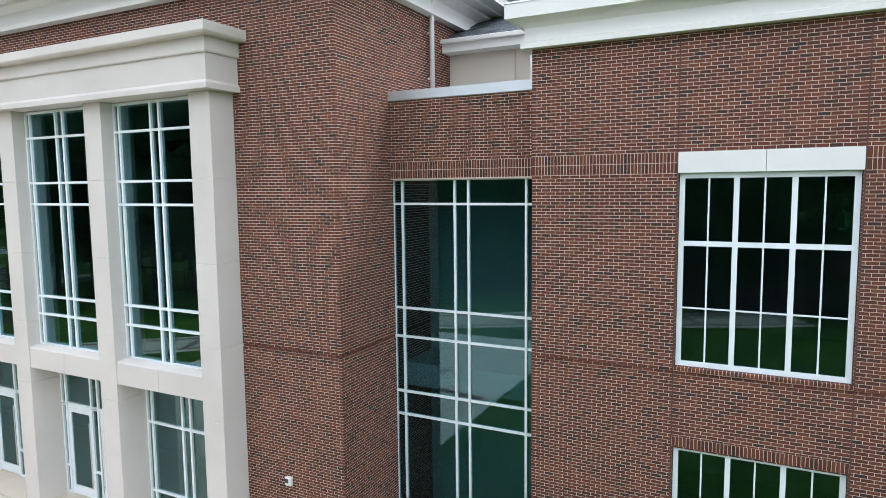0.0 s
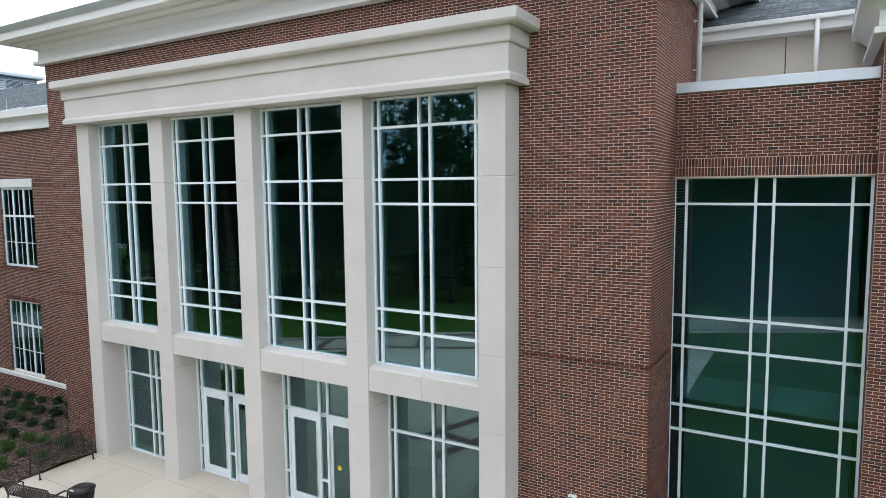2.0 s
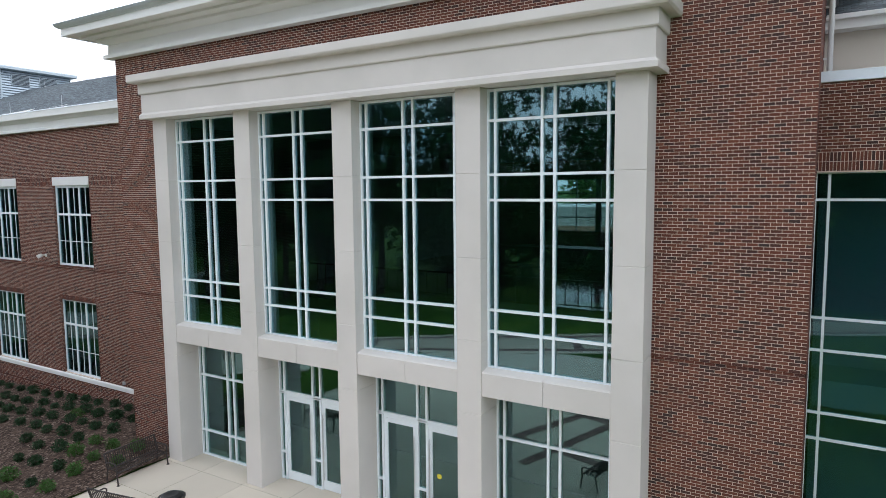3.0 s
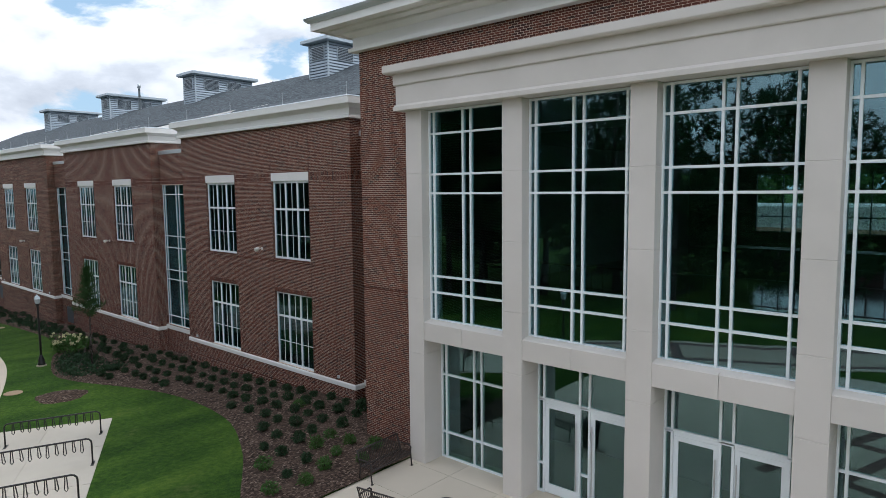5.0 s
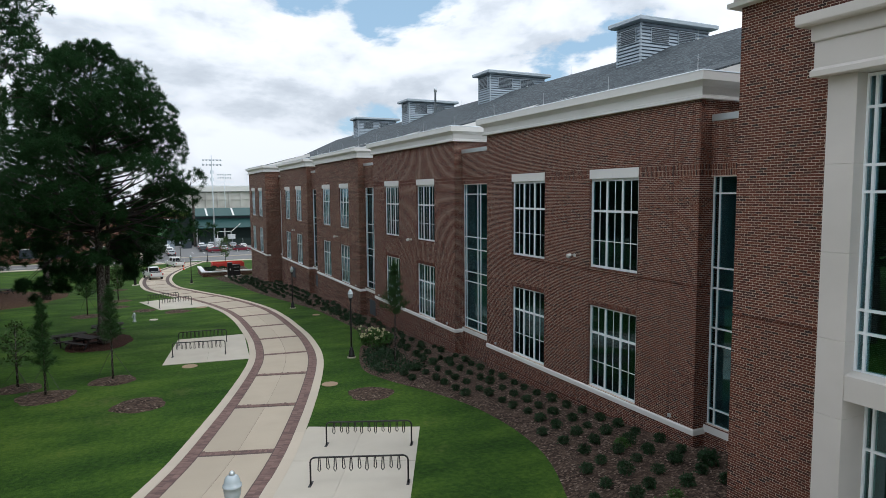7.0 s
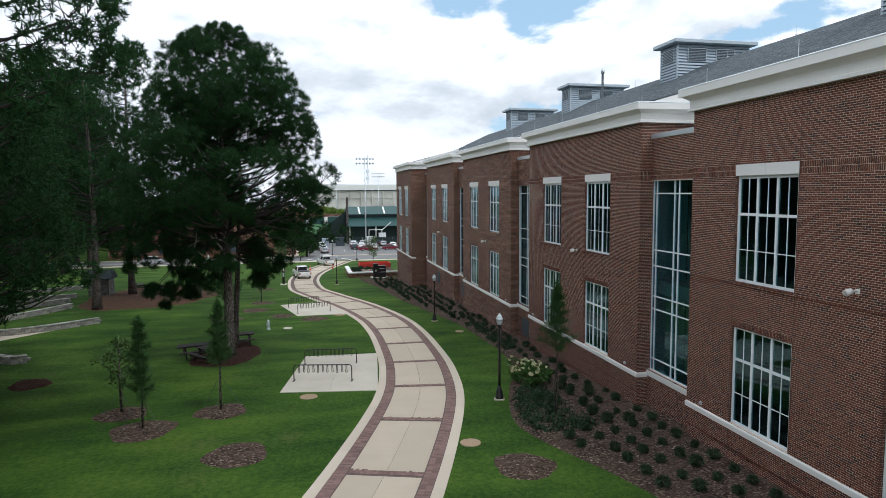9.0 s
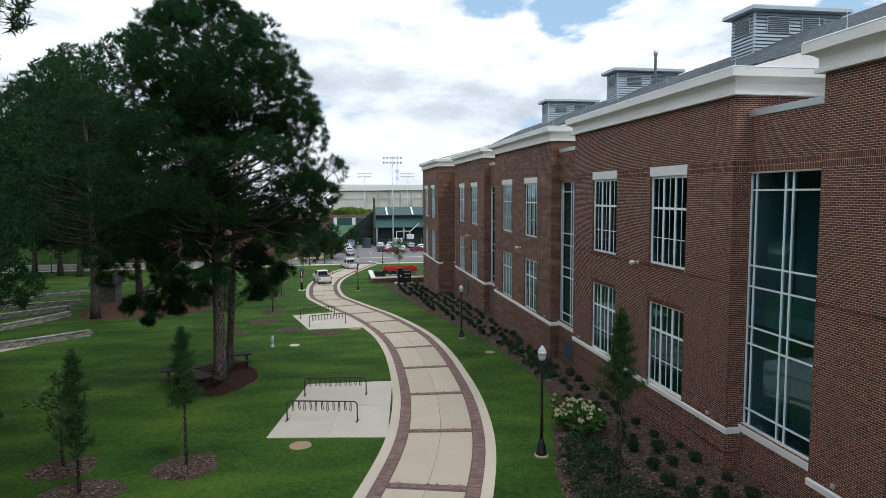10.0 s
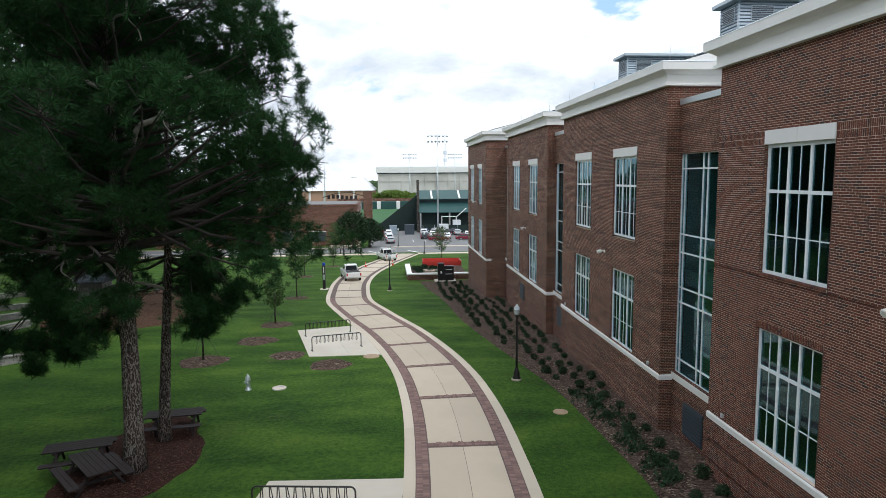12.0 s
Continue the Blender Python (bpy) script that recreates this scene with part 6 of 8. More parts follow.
    part("bumper", box(f - 0.06, f + 0.06, -w + 0.08, w - 0.08, low + 0.02, low + 0.22), STEEL if pickup else RUBBER, v, here=True, bevel=0.02)
    part("bumper", box(b - 0.08, b + 0.05, -w + 0.08, w - 0.08, low + 0.02, low + 0.22), STEEL if pickup else RUBBER, v, here=True, bevel=0.02)
    for sg in (-1, 1):
        part("headlight", box(f - 0.16, f - 0.01, sg * (w - 0.22) - 0.16, sg * (w - 0.22) + 0.16, belt - 0.36, belt - 0.2), LENS, v, here=True, bevel=0.02)
        part("tail_light", box(b - 0.02, b + 0.06, sg * (w - 0.14) - 0.08, sg * (w - 0.14) + 0.08, belt - 0.38, belt - 0.06), RED_LENS, v, here=True, bevel=0.015)
        part("mirror", box(0.85, 0.98, sg * (w + 0.10) - 0.09, sg * (w + 0.10) + 0.09, belt + 0.02, belt + 0.2), paint(colour), v, here=True, bevel=0.02)
    part("plate", box(b - 0.095, b - 0.081, -0.16, 0.16, low + 0.06, low + 0.17), LENS, v, here=True)
    return v


WHITE_PAINT, RED_PAINT, DARK_PAINT, SILVER_PAINT, BLUE_PAINT = (0.80, 0.80, 0.79), (0.16, 0.015, 0.03), (0.03, 0.035, 0.045), (0.42, 0.44, 0.45), (0.06, 0.10, 0.16)
vehicle(-128.6, -1.9, level(-128.6) + 0.03, -168, WHITE_PAINT, "white pickup truck parked on the walk", pickup=True, group="pickup trucks")
vehicle(-155.0, 2.6, level(-155.0) + 0.03, -162, WHITE_PAINT, "white pickup truck with a ladder rack on the walk", pickup=True, group="pickup trucks")
rack_on = [o for o in bpy.data.objects if o.name.startswith("pickup_truck")][-1]
for px in (-2.6, -0.9, 0.5):
    part("ladder_rack", Shape().tube([(px, -0.85, 1.16), (px, -0.85, 2.05), (px, 0.85, 2.05), (px, 0.85, 1.16)], 0.025, 6), WHITE, rack_on, here=True)
LOT_Z = -6.28
for x, y, turn, c, words, suv in ((-190.5, 3.4, 182, SILVER_PAINT, "silver car parked in the car park", False), (-196.5, 3.2, 182, WHITE_PAINT, "white SUV parked in the car park", True), (-203.0, 2.7, 182, SILVER_PAINT, "silver car parked in the car park", False), (-214.5, 0.8, 182, RED_PAINT, "dark red car parked in the car park", False),
                                 (-193.2, 14.6, 92, RED_PAINT, "dark red car parked in the car park", False), (-194.6, 21.0, 92, RED_PAINT, "dark red car parked in the car park", False),
                                 (-199.5, 11.6, 178, DARK_PAINT, "dark car parked in the car park", False), (-203.5, 12.0, 175, SILVER_PAINT, "silver car parked in the car park", False), (-208.0, 12.0, 175, WHITE_PAINT, "white SUV parked in the car park", True), (-213.0, 12.6, 175, BLUE_PAINT, "blue-grey car parked in the car park", False),
                                 (-199.0, 17.0, 175, WHITE_PAINT, "white car parked in the car park", False), (-203.0, 17.2, 176, DARK_PAINT, "dark SUV parked in the car park", True), (-208.0, 20.5, 175, SILVER_PAINT, "silver car parked in the car park", False), (-213.0, 20.0, 175, DARK_PAINT, "dark car parked in the car park", False), (-202.5, 22.5, 175, WHITE_PAINT, "white car parked in the car park", False),
                                 (-203.6, 13.9, 176, WHITE_PAINT, "white car parked in the car park", False), (-208.6, 14.6, 176, SILVER_PAINT, "silver SUV parked in the car park", True), (-213.4, 15.2, 176, SILVER_PAINT, "silver car parked in the car park", False), (-209.4, 18.2, 176, DARK_PAINT, "dark car parked in the car park", False), (-218.2, 14.6, 176, WHITE_PAINT, "white SUV parked in the car park", True), (-209.6, 3.0, 182, WHITE_PAINT, "white car parked in the car park", False),
                                 (-172.0, -33.0, 90, SILVER_PAINT, "silver SUV on the street", True)):
    vehicle(x, y, LOT_Z if x < -180 else -6.02, turn, c, words, suv=suv)

# ---- planter, sign and container near the wing's end ----
pl = thing("planter_wall", (-128, 8, level(-128)), "low brick planter wall with a white coping", "planter wall")
for a, b, c, d in ((-126.4, -125.9, 5.3, 13.0), (-135.0, -126.4, 5.3, 5.8)):
    part("wall_brick", box(a, b, c, d, -6.0, -3.75), BRICK_FAR, pl)
    part("coping", box(a - 0.08, b + 0.08, c - 0.08, d + 0.08, -3.749, -3.55), WHITE, pl, bevel=0.02)
sg = thing("sign_kiosk", (-124.6, 9.9, level(-124.6)), "black monument sign with plain white lettering bars", "sign")
zs = level(-124.6)
part("plinth", box(-125.6, -123.7, 8.6, 11.2, zs - 0.1, zs + 0.12), PAD, sg)
part("panel", box(-125.0, -124.3, 9.75, 10.95, zs + 0.121, zs + 1.9), BLACK, sg, bevel=0.03)
tall = part("panel", box(-125.0, -124.3, 9.0, 9.74, zs + 0.121, zs + 2.25), BLACK, sg, bevel=0.03)
part("lettering_bar", box(-124.299, -124.285, 9.95, 10.75, zs + 1.45, zs + 1.53), WHITE, sg)
part("lettering_bar", box(-124.299, -124.285, 9.95, 10.75, zs + 0.9, zs + 0.96), WHITE, sg)
part("lettering_bar", box(-124.299, -124.285, 9.3, 9.5, zs + 1.0, zs + 1.3), WHITE, sg)
RED_STEEL = material("red_painted_steel", (0.50, 0.045, 0.030), 0.55, vary=0.15, grain=2)
dm = thing("roll_off_container", (-136, 10, level(-136)), "red steel roll-off container by the planter", "container")
zd = level(-136)
part("floor", box(-138.2, -135.0, 7.75, 13.1, zd + 0.2, zd + 0.3), RED_STEEL, dm)
part("side", box(-135.08, -135.0, 7.75, 13.1, zd + 0.3, zd + 1.5), RED_STEEL, dm)
part("side", box(-138.2, -138.12, 7.75, 13.1, zd + 0.3, zd + 1.5), RED_STEEL, dm)
part("end", box(-138.12, -135.08, 7.75, 7.83, zd + 0.3, zd + 1.5), RED_STEEL, dm)
part("end", box(-138.12, -135.08, 13.02, 13.1, zd + 0.3, zd + 1.5), RED_STEEL, dm)
for k in range(10):
    part("rib", box(-135.0, -134.9, 7.8 + 0.575 * k, 7.9 + 0.575 * k, zd + 0.3, zd + 1.45), RED_STEEL, dm)
part("skid", box(-138.0, -135.2, 8.2, 12.7, zd, zd + 0.2), BLACK, dm)
pt = thing("timber_pallet", (-128.5, 8.3, level(-128.5)), "pale wooden pallet behind the planter wall", "pallet")
for k in range(6):
    part("board", box(-129.2, -127.6, 7.4 + 0.32 * k, 7.62 + 0.32 * k, -3.55, -3.5), material("pallet_wood", (0.42, 0.34, 0.25), 0.9) if k == 0 else bpy.data.materials["pallet_wood"], pt)
part("runner", box(-129.2, -127.6, 7.4, 9.3, -4.5, -3.551), bpy.data.materials["pallet_wood"], pt)

# ---- picnic tables, hut and stone terraces in the park ----
WOOD = material("brown_recycled_board", (0.016, 0.010, 0.010), 0.85, vary=0.2, grain=5)


def picnic_table(x, y, turn, group="picnic tables"):
    z = level(x) + 0.05
    t = thing("picnic_table", (x, y, z), "dark brown picnic table with fixed benches", "picnic table", group, turn=turn)
    t.scale = (1.2, 1.2, 1.04)
    for k in range(5):
        part("top_board", box(-0.95, 0.95, -0.37 + 0.15 * k, -0.23 + 0.15 * k, 0.71, 0.75), WOOD, t, here=True)
    for sg in (-1, 1):
        for k in range(2):
            part("bench_board", box(-0.95, 0.95, sg * 0.72 - 0.14 + 0.145 * k, sg * 0.72 - 0.005 + 0.145 * k, 0.42, 0.46), WOOD, t, here=True)
    for u in (-0.62, 0.62):
        part("bearer", box(u - 0.04, u + 0.04, -0.86, 0.86, 0.33, 0.419), WOOD, t, here=True)
        part("bearer", box(u - 0.04, u + 0.04, -0.36, 0.36, 0.62, 0.709), WOOD, t, here=True)
        for sg in (-1, 1):
            part("leg", Shape().tube([(u + 0.06, sg * 0.66, 0), (u + 0.06, sg * 0.25, 0.70)], 0.045, 4), WOOD, t, here=True)


for x, y, turn in ((-69.0, -7.3, 40), (-70.7, -8.5, 105), (-73.9, -6.1, 98), (-119.2, -23.4, 20), (-116.6, -19.9, 70)):
    picnic_table(x, y, turn)
STONE = material("pale_fieldstone", (0.30, 0.29, 0.26), 0.9, vary=0.2, grain=2, fine=25, island=0.35, bump=0.5)
STONE_DARK = material("dark_fieldstone", (0.13, 0.125, 0.115), 0.9, vary=0.35, grain=3, fine=25, bump=0.5, island=0.3)
MORTAR_DARK = material("dark_mortar", (0.06, 0.056, 0.05), 0.95)
hut = thing("stone_hut", (-113.5, -26.5, level(-113.5)), "small stone hut with a grey gable roof", "hut")
hz = level(-113.5)
part("wall", box(-114.7, -112.35, -27.8, -25.5, hz - 0.3, hz + 2.2), MORTAR_DARK, hut)
st = Shape()
hr = random.Random(17)
for h in range(9):
    z = hz + 0.02 + 0.24 * h
    u = -27.84
    while u < -25.55:
        l = hr.uniform(0.22, 0.55)
        st.box(-112.36, -112.28 + hr.uniform(-0.02, 0.02), u, min(u + l - 0.03, -25.46), z, z + 0.215)
        u += l
    u = -114.74
    while u < -112.4:
        l = hr.uniform(0.22, 0.55)
        st.box(u, min(u + l - 0.03, -112.29), -25.52, -25.44 + hr.uniform(-0.02, 0.02), z, z + 0.215)
        u += l
part("stone", st, STONE_DARK, hut, kind="stuff")
part("roof", Shape().add([(-115.0, -28.2, hz + 2.15), (-111.9, -28.2, hz + 2.15), (-111.9, -25.1, hz + 2.15), (-115.0, -25.1, hz + 2.15), (-113.45, -28.2, hz + 3.3), (-113.45, -25.1, hz + 3.3), (-115.0, -28.2, hz + 2.28), (-111.9, -28.2, hz + 2.28), (-111.9, -25.1, hz + 2.28), (-115.0, -25.1, hz + 2.28)], [(0, 3, 2, 1), (0, 1, 7, 4, 6), (3, 9, 5, 8, 2), (1, 2, 8, 7), (0, 6, 9, 3), (7, 8, 5, 4), (6, 4, 5, 9)]), SHINGLE, hut)
terr = [[(-117.4, -44), (-117.6, -40), (-122.8, -31.5)], [(-108.0, -42), (-107.0, -36), (-111.0, -28.5)], [(-100.0, -40), (-98.5, -33), (-105, -27.5)], [(-92.5, -38), (-90.5, -29.5), (-99.9, -25.5)], [(-85.5, -34), (-82.5, -25.2), (-87.5, -19.2)], [(-77.5, -30), (-73.2, -22.5), (-71.5, -20.0), (-71.9, -18.8)]]
for row in terr:
    pts = spline(row, 0.45)
    w = thing("stone_terrace", (row[1][0], row[1][1], level(row[1][0])), "low dry-stone retaining wall with a pale coping", "stone wall", "stone terraces")
    s, cap = Shape(), Shape()
    rr = random.Random(len(pts))
    for a, b in zip(pts, pts[1:]):
        ang = math.degrees(math.atan2(b.y - a.y, b.x - a.x))
        for h in range(3):
            o = rr.uniform(-0.02, 0.02)
            s.obox(((a.x + b.x) / 2 + (0.2 if h % 2 else 0) * math.cos(radians(ang)), (a.y + b.y) / 2 + (0.2 if h % 2 else 0) * math.sin(radians(ang)), level(a.x) + 0.08 + 0.16 * h), (0.42 + o, 0.35 + o, 0.15), pose(0, 0, 0, 0, 0, ang))
        cap.obox(((a.x + b.x) / 2, (a.y + b.y) / 2, level(a.x) + 0.50), (0.44, 0.46, 0.06), pose(0, 0, 0, 0, 0, ang))
    part("stone", s, STONE, w, kind="stuff")
    part("coping", cap, STONE, w, kind="stuff")


# ---- trees and planting ----
NEEDLE = leaf_material("pine_needles", (0.023, 0.060, 0.020), 0.4, 0.05)
NEEDLE_YOUNG = leaf_material("young_pine_needles", (0.040, 0.088, 0.028), 0.4, 0.1)
LEAF = leaf_material("broad_leaf", (0.055, 0.105, 0.026), 0.4)
LEAF_DARK = leaf_material("holly_leaf", (0.020, 0.052, 0.018), 0.5, 0.35)
LEAF_BRIGHT = leaf_material("shrub_leaf", (0.050, 0.115, 0.022), 0.4)
LEAF_LIME = leaf_material("light_leaf", (0.13, 0.20, 0.035), 0.35)
LEAF_DEEP = leaf_material("evergreen_leaf", (0.020, 0.042, 0.016), 0.45, 0.2)
BLOOM = leaf_material("hydrangea_bloom", (0.62, 0.60, 0.36), 0.25)
BARK = bark_material("pine_bark")
BARK_PALE = material("dead_limb_bark", (0.30, 0.275, 0.25), 0.95, vary=0.3, grain=6, fine=30, bump=0.6)
# bark for wood inside crowns, with the crown's shade put into the colour
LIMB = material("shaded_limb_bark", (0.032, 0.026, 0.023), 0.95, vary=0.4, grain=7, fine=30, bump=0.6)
STAKE = material("guy_wire", (0.07, 0.075, 0.06), 0.8)


def spray(name, centres, radii, per, length, width, seed, lift=0.25):
    """Needles: thin triangles that radiate from the heart of each tuft."""
    rng = np.random.default_rng(seed)
    n = len(centres) * per
    c = np.repeat(np.array(centres, float), per, axis=0)
    r = np.repeat(np.array(radii, float), per)
    d = rng.normal(size=(n, 3))
    d /= np.linalg.norm(d, axis=1)[:, None]
    base = c + d * (r * rng.uniform(0.0, 0.35, n))[:, None]
    way = d + rng.normal(size=(n, 3)) * 0.25 + np.array([0, 0, lift])
    way /= np.linalg.norm(way, axis=1)[:, None]
    side = np.cross(way, rng.normal(size=(n, 3)))
    side /= np.linalg.norm(side, axis=1)[:, None] + 1e-9
    L = (length + 0.6 * r)[:, None] * rng.uniform(0.6, 1.1, n)[:, None]
    v = np.empty((n * 3, 3))
    v[0::3], v[1::3], v[2::3] = base - side * width / 2, base + side * width / 2, base + way * L
    me = bpy.data.meshes.new(name)
    me.vertices.add(n * 3)
    me.loops.add(n * 3)
    me.polygons.add(n)
    me.vertices.foreach_set("co", v.ravel())
    me.loops.foreach_set("vertex_index", np.arange(n * 3))
    me.polygons.foreach_set("loop_start", np.arange(0, n * 3, 3))
    me.polygons.foreach_set("loop_total", np.full(n, 3))
    me.update()
    return me


def leaves(name, centres, radii, per, size, seed, flat=0.8, dome=False):
    """Leaves: small folded quads scattered over clumps."""
    rng = np.random.default_rng(seed)
    n = len(centres) * per
    c = np.repeat(np.array(centres, float), per, axis=0)
    r = np.repeat(np.array(radii, float), per)
    d = rng.normal(size=(n, 3))
    if dome:
        d[:, 2] = np.abs(d[:, 2]) * 0.9 - 0.12
    d /= np.linalg.norm(d, axis=1)[:, None]
    p = c + d * (r * rng.uniform(0.55, 1.05, n))[:, None] * np.array([1, 1, flat])
    a = d + rng.normal(size=(n, 3)) * 0.7
    a /= np.linalg.norm(a, axis=1)[:, None]
    b = np.cross(a, rng.normal(size=(n, 3)))
    b /= np.linalg.norm(b, axis=1)[:, None] + 1e-9
    s = (size * rng.uniform(0.6, 1.3, n))[:, None]
    v = np.empty((n * 4, 3))
    v[0::4], v[1::4], v[2::4], v[3::4] = p - a * s * 0.6, p + b * s * 0.35, p + a * s * 0.7, p - b * s * 0.35
    me = bpy.data.meshes.new(name)
    me.vertices.add(n * 4)
    me.loops.add(n * 4)
    me.polygons.add(n)
    me.vertices.foreach_set("co", v.ravel())
    me.loops.foreach_set("vertex_index", np.arange(n * 4))
    me.polygons.foreach_set("loop_start", np.arange(0, n * 4, 4))
    me.polygons.foreach_set("loop_total", np.full(n, 4))
    me.update()
    return me


def pine(x, y, H, profile, seed, lobes=90, size=(0.9, 1.5), tufts=40, per=42, needle=0.10, width=0.034, trunk=0.30, lean=(0.0, 0.0), clump=(0.24, 0.36), words="tall pine with a dark irregular crown", group="tall pines", dead=(), droop=(), cushions=(), hooked=(), side=0.0):
    """A loblolly pine: bare tapered trunk, curved limbs that end in rounded lobes, each lobe a shell of needle tufts.
    profile: (height, reach) of the crown; droop: (height, azimuth, reach) of low hanging limbs; dead: the same for bare ones;
    cushions: (x, y, height, radius) of low hanging sprays; hooked: (height, azimuth, reach, hook) of bare limbs near the ground."""
    rr = random.Random(seed)
    t = thing("pine_tree", (x, y, level(x)), words, "pine tree", group)
    axis = lambda h: Vector((lean[0] * h + 0.25 * math.sin(h * 0.21 + seed), lean[1] * h + 0.25 * math.sin(h * 0.17 + 2 * seed), h)) - Vector((0.25 * math.sin(seed), 0.25 * math.sin(2 * seed), 0))
    pts = [axis(H * 0.97 * k / 14) for k in range(15)]
    pts[0].z = -0.2
    rad = [trunk * (1 - 0.86 * k / 14) * (1.35 if k == 0 else 1) for k in range(15)]
    part("trunk", Shape().tube(pts, rad, 12), BARK, t, here=True, smooth=True)
    wood = Shape()
    centres, radii = [], []

    def reach_at(h):
        for (a, ra), (b, rb) in zip(profile, profile[1:]):
            if h <= b:
                return ra + (rb - ra) * max(0.0, (h - a) / (b - a))
        return profile[-1][1]

    def lobe(c, r, out, n):
        """A rounded cushion of tufts, thickest on its upper and outer sides."""
        for j in range(n):
            d = Vector((rr.gauss(0, 1), rr.gauss(0, 1), rr.gauss(0.35, 0.9))) + out * 0.45
            d = d.normalized() * r * rr.uniform(0.55, 1.0) ** 0.5
            d.z *= 0.72
            centres.append(c + d)
            radii.append(rr.uniform(*clump))
            if j % 16 == 0:
                wood.tube([c - Vector((0, 0, 0.3 * r)), c + d], [0.022, 0.008], 3)

    def limb(o, c, thick):
        mid = o.lerp(c, 0.5) + Vector((rr.uniform(-0.3, 0.3), rr.uniform(-0.3, 0.3), -0.05 * (c - o).length))
        q = mid.lerp(c, 0.55) + Vector((rr.uniform(-0.2, 0.2), rr.uniform(-0.2, 0.2), 0.0))
        wood.tube([o, mid, q, c], [thick, thick * 0.6 + 0.01, thick * 0.35 + 0.01, 0.014], 4)

    h0, h1 = profile[0][0], profile[-1][0]
    made = 0
    while made < lobes:
        h = rr.uniform(h0, h1)
        R = reach_at(h)
        if rr.random() > 0.25 + R / max(p[1] for p in profile):
            continue
        az = made * 2.399 + rr.uniform(-0.7, 0.7)
        r = rr.uniform(*size) * (0.62 + 0.38 * min(1.0, R / 4.0))
        q = max(0.0, R * (1 + side * math.sin(az)) - 0.75 * r) * (rr.uniform(0.70, 1.06) if made % 4 else rr.uniform(0.1, 0.7))
        out = Vector((math.cos(az), math.sin(az), 0))
        c = axis(h) + out * q
        limb(axis(max(h0 * rr.uniform(0.80, 1.12), h - 0.35 * q - 0.5)), c - Vector((0, 0, 0.35 * r)), max(0.03, trunk * 0.30 * (1 - 0.7 * (h - h0) / (h1 - h0))))
        lobe(c, r, out, tufts)
        made += 1
    for h, az, reach in droop:
        a = radians(az)
        out = Vector((math.cos(a), math.sin(a), 0))
        end = axis(h) + out * reach - Vector((0, 0, 0.30 * reach))
        limb(axis(h), end, 0.07)
        for u in (0.5, 0.72, 0.88, 1.0):
            lobe(axis(h).lerp(end, u) + Vector((rr.uniform(-0.4, 0.4), rr.uniform(-0.4, 0.4), rr.uniform(-0.3, 0.2))), size[0] * rr.uniform(0.45, 0.75), out, tufts // 3)
    for u, v, h, r in cushions:
        c = Vector((u, v, h))
        o = axis(h + 0.55 * math.hypot(u, v) + 0.4)
        q = o.lerp(c, 0.55) + Vector((0, 0, 0.12 * (c - o).length))
        wood.tube([o, o.lerp(q, 0.5) + Vector((0, 0, 0.1)), q, c], [0.055, 0.045, 0.03, 0.012], 5)
        for k in range(6):
            e = c + Vector((rr.gauss(0, 0.62), rr.gauss(0, 0.62), rr.gauss(-0.1, 0.42))) * r
            wood.tube([q, q.lerp(e, 0.6) + Vector((0, 0, 0.1)), e], [0.02, 0.014, 0.007], 4)
            lobe(e, r * rr.uniform(0.38, 0.66), (c - o).normalized(), int(6 + 9 * r))
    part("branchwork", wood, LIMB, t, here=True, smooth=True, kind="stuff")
    for h, az, l, hook in hooked:
        o, a = axis(h), radians(az)
        at = [(0.0, 0.0, 0.0), (0.25, 0.02, 0.36), (0.55, -0.02, 0.72), (0.88, 0.03, 0.92), (1.0, 0.05, 0.90), (1.03, 0.03, 0.55), (1.10, 0.06, 0.30), (0.93, 0.0, 0.10), (0.90, 0.06, -0.18)]
        if not hook:
            at = [(0.0, 0.0, 0.0), (0.2, 0.03, 0.12), (0.45, -0.02, 0.17), (0.75, 0.05, 0.10), (1.0, 0.03, 0.08), (1.25, 0.10, -0.06), (1.45, 0.02, -0.20)]
        way = spline([o + Vector((math.cos(a) * u * l - math.sin(a) * v * l, math.sin(a) * u * l + math.cos(a) * v * l, w * l)) for u, v, w in at], 0.10)
        n = len(way)
        bare = Shape().tube(way, [0.062 * (1 - 0.75 * i / n) * rr.uniform(0.85, 1.15) for i in range(n)], 7)
        for i in (n // 3, n // 2, 3 * n // 4, n - 2):
            twig = way[i] + Vector((rr.uniform(-0.25, 0.25), rr.uniform(-0.3, 0.1), rr.uniform(-0.4, 0.15)))
            bare.tube([way[i], way[i].lerp(twig, 0.5) + Vector((0.03, 0.03, -0.03)), twig], [0.018, 0.013, 0.006], 4)
        part("dead_limb", bare, BARK_PALE, t, "bare grey dead limb", here=True, smooth=True)
    for h, az, l, *more in dead:
        o, a = axis(h), radians(az)
        rise, thick = more if more else (0.0, 0.075)
        at = [(0.0, 0.0, 0.0), (0.16, 0.03, 0.08), (0.34, -0.03, 0.14), (0.5, 0.03, 0.16), (0.66, 0.04, 0.11), (0.8, 0.02, 0.0), (0.93, 0.10, -0.16), (1.0, 0.16, -0.36)]
        if rise:
            at = [(0.0, 0.0, 0.0), (0.15, 0.03, 0.00), (0.32, -0.02, 0.05), (0.48, 0.03, 0.03), (0.6, 0.02, 0.14), (0.78, 0.09, 0.13), (1.0, 0.05, 0.02)]
        way = spline([o + Vector((math.cos(a) * u * l - math.sin(a) * v * l, math.sin(a) * u * l + math.cos(a) * v * l, w * l + u * rise)) for u, v, w in at], 0.14)
        n = len(way)
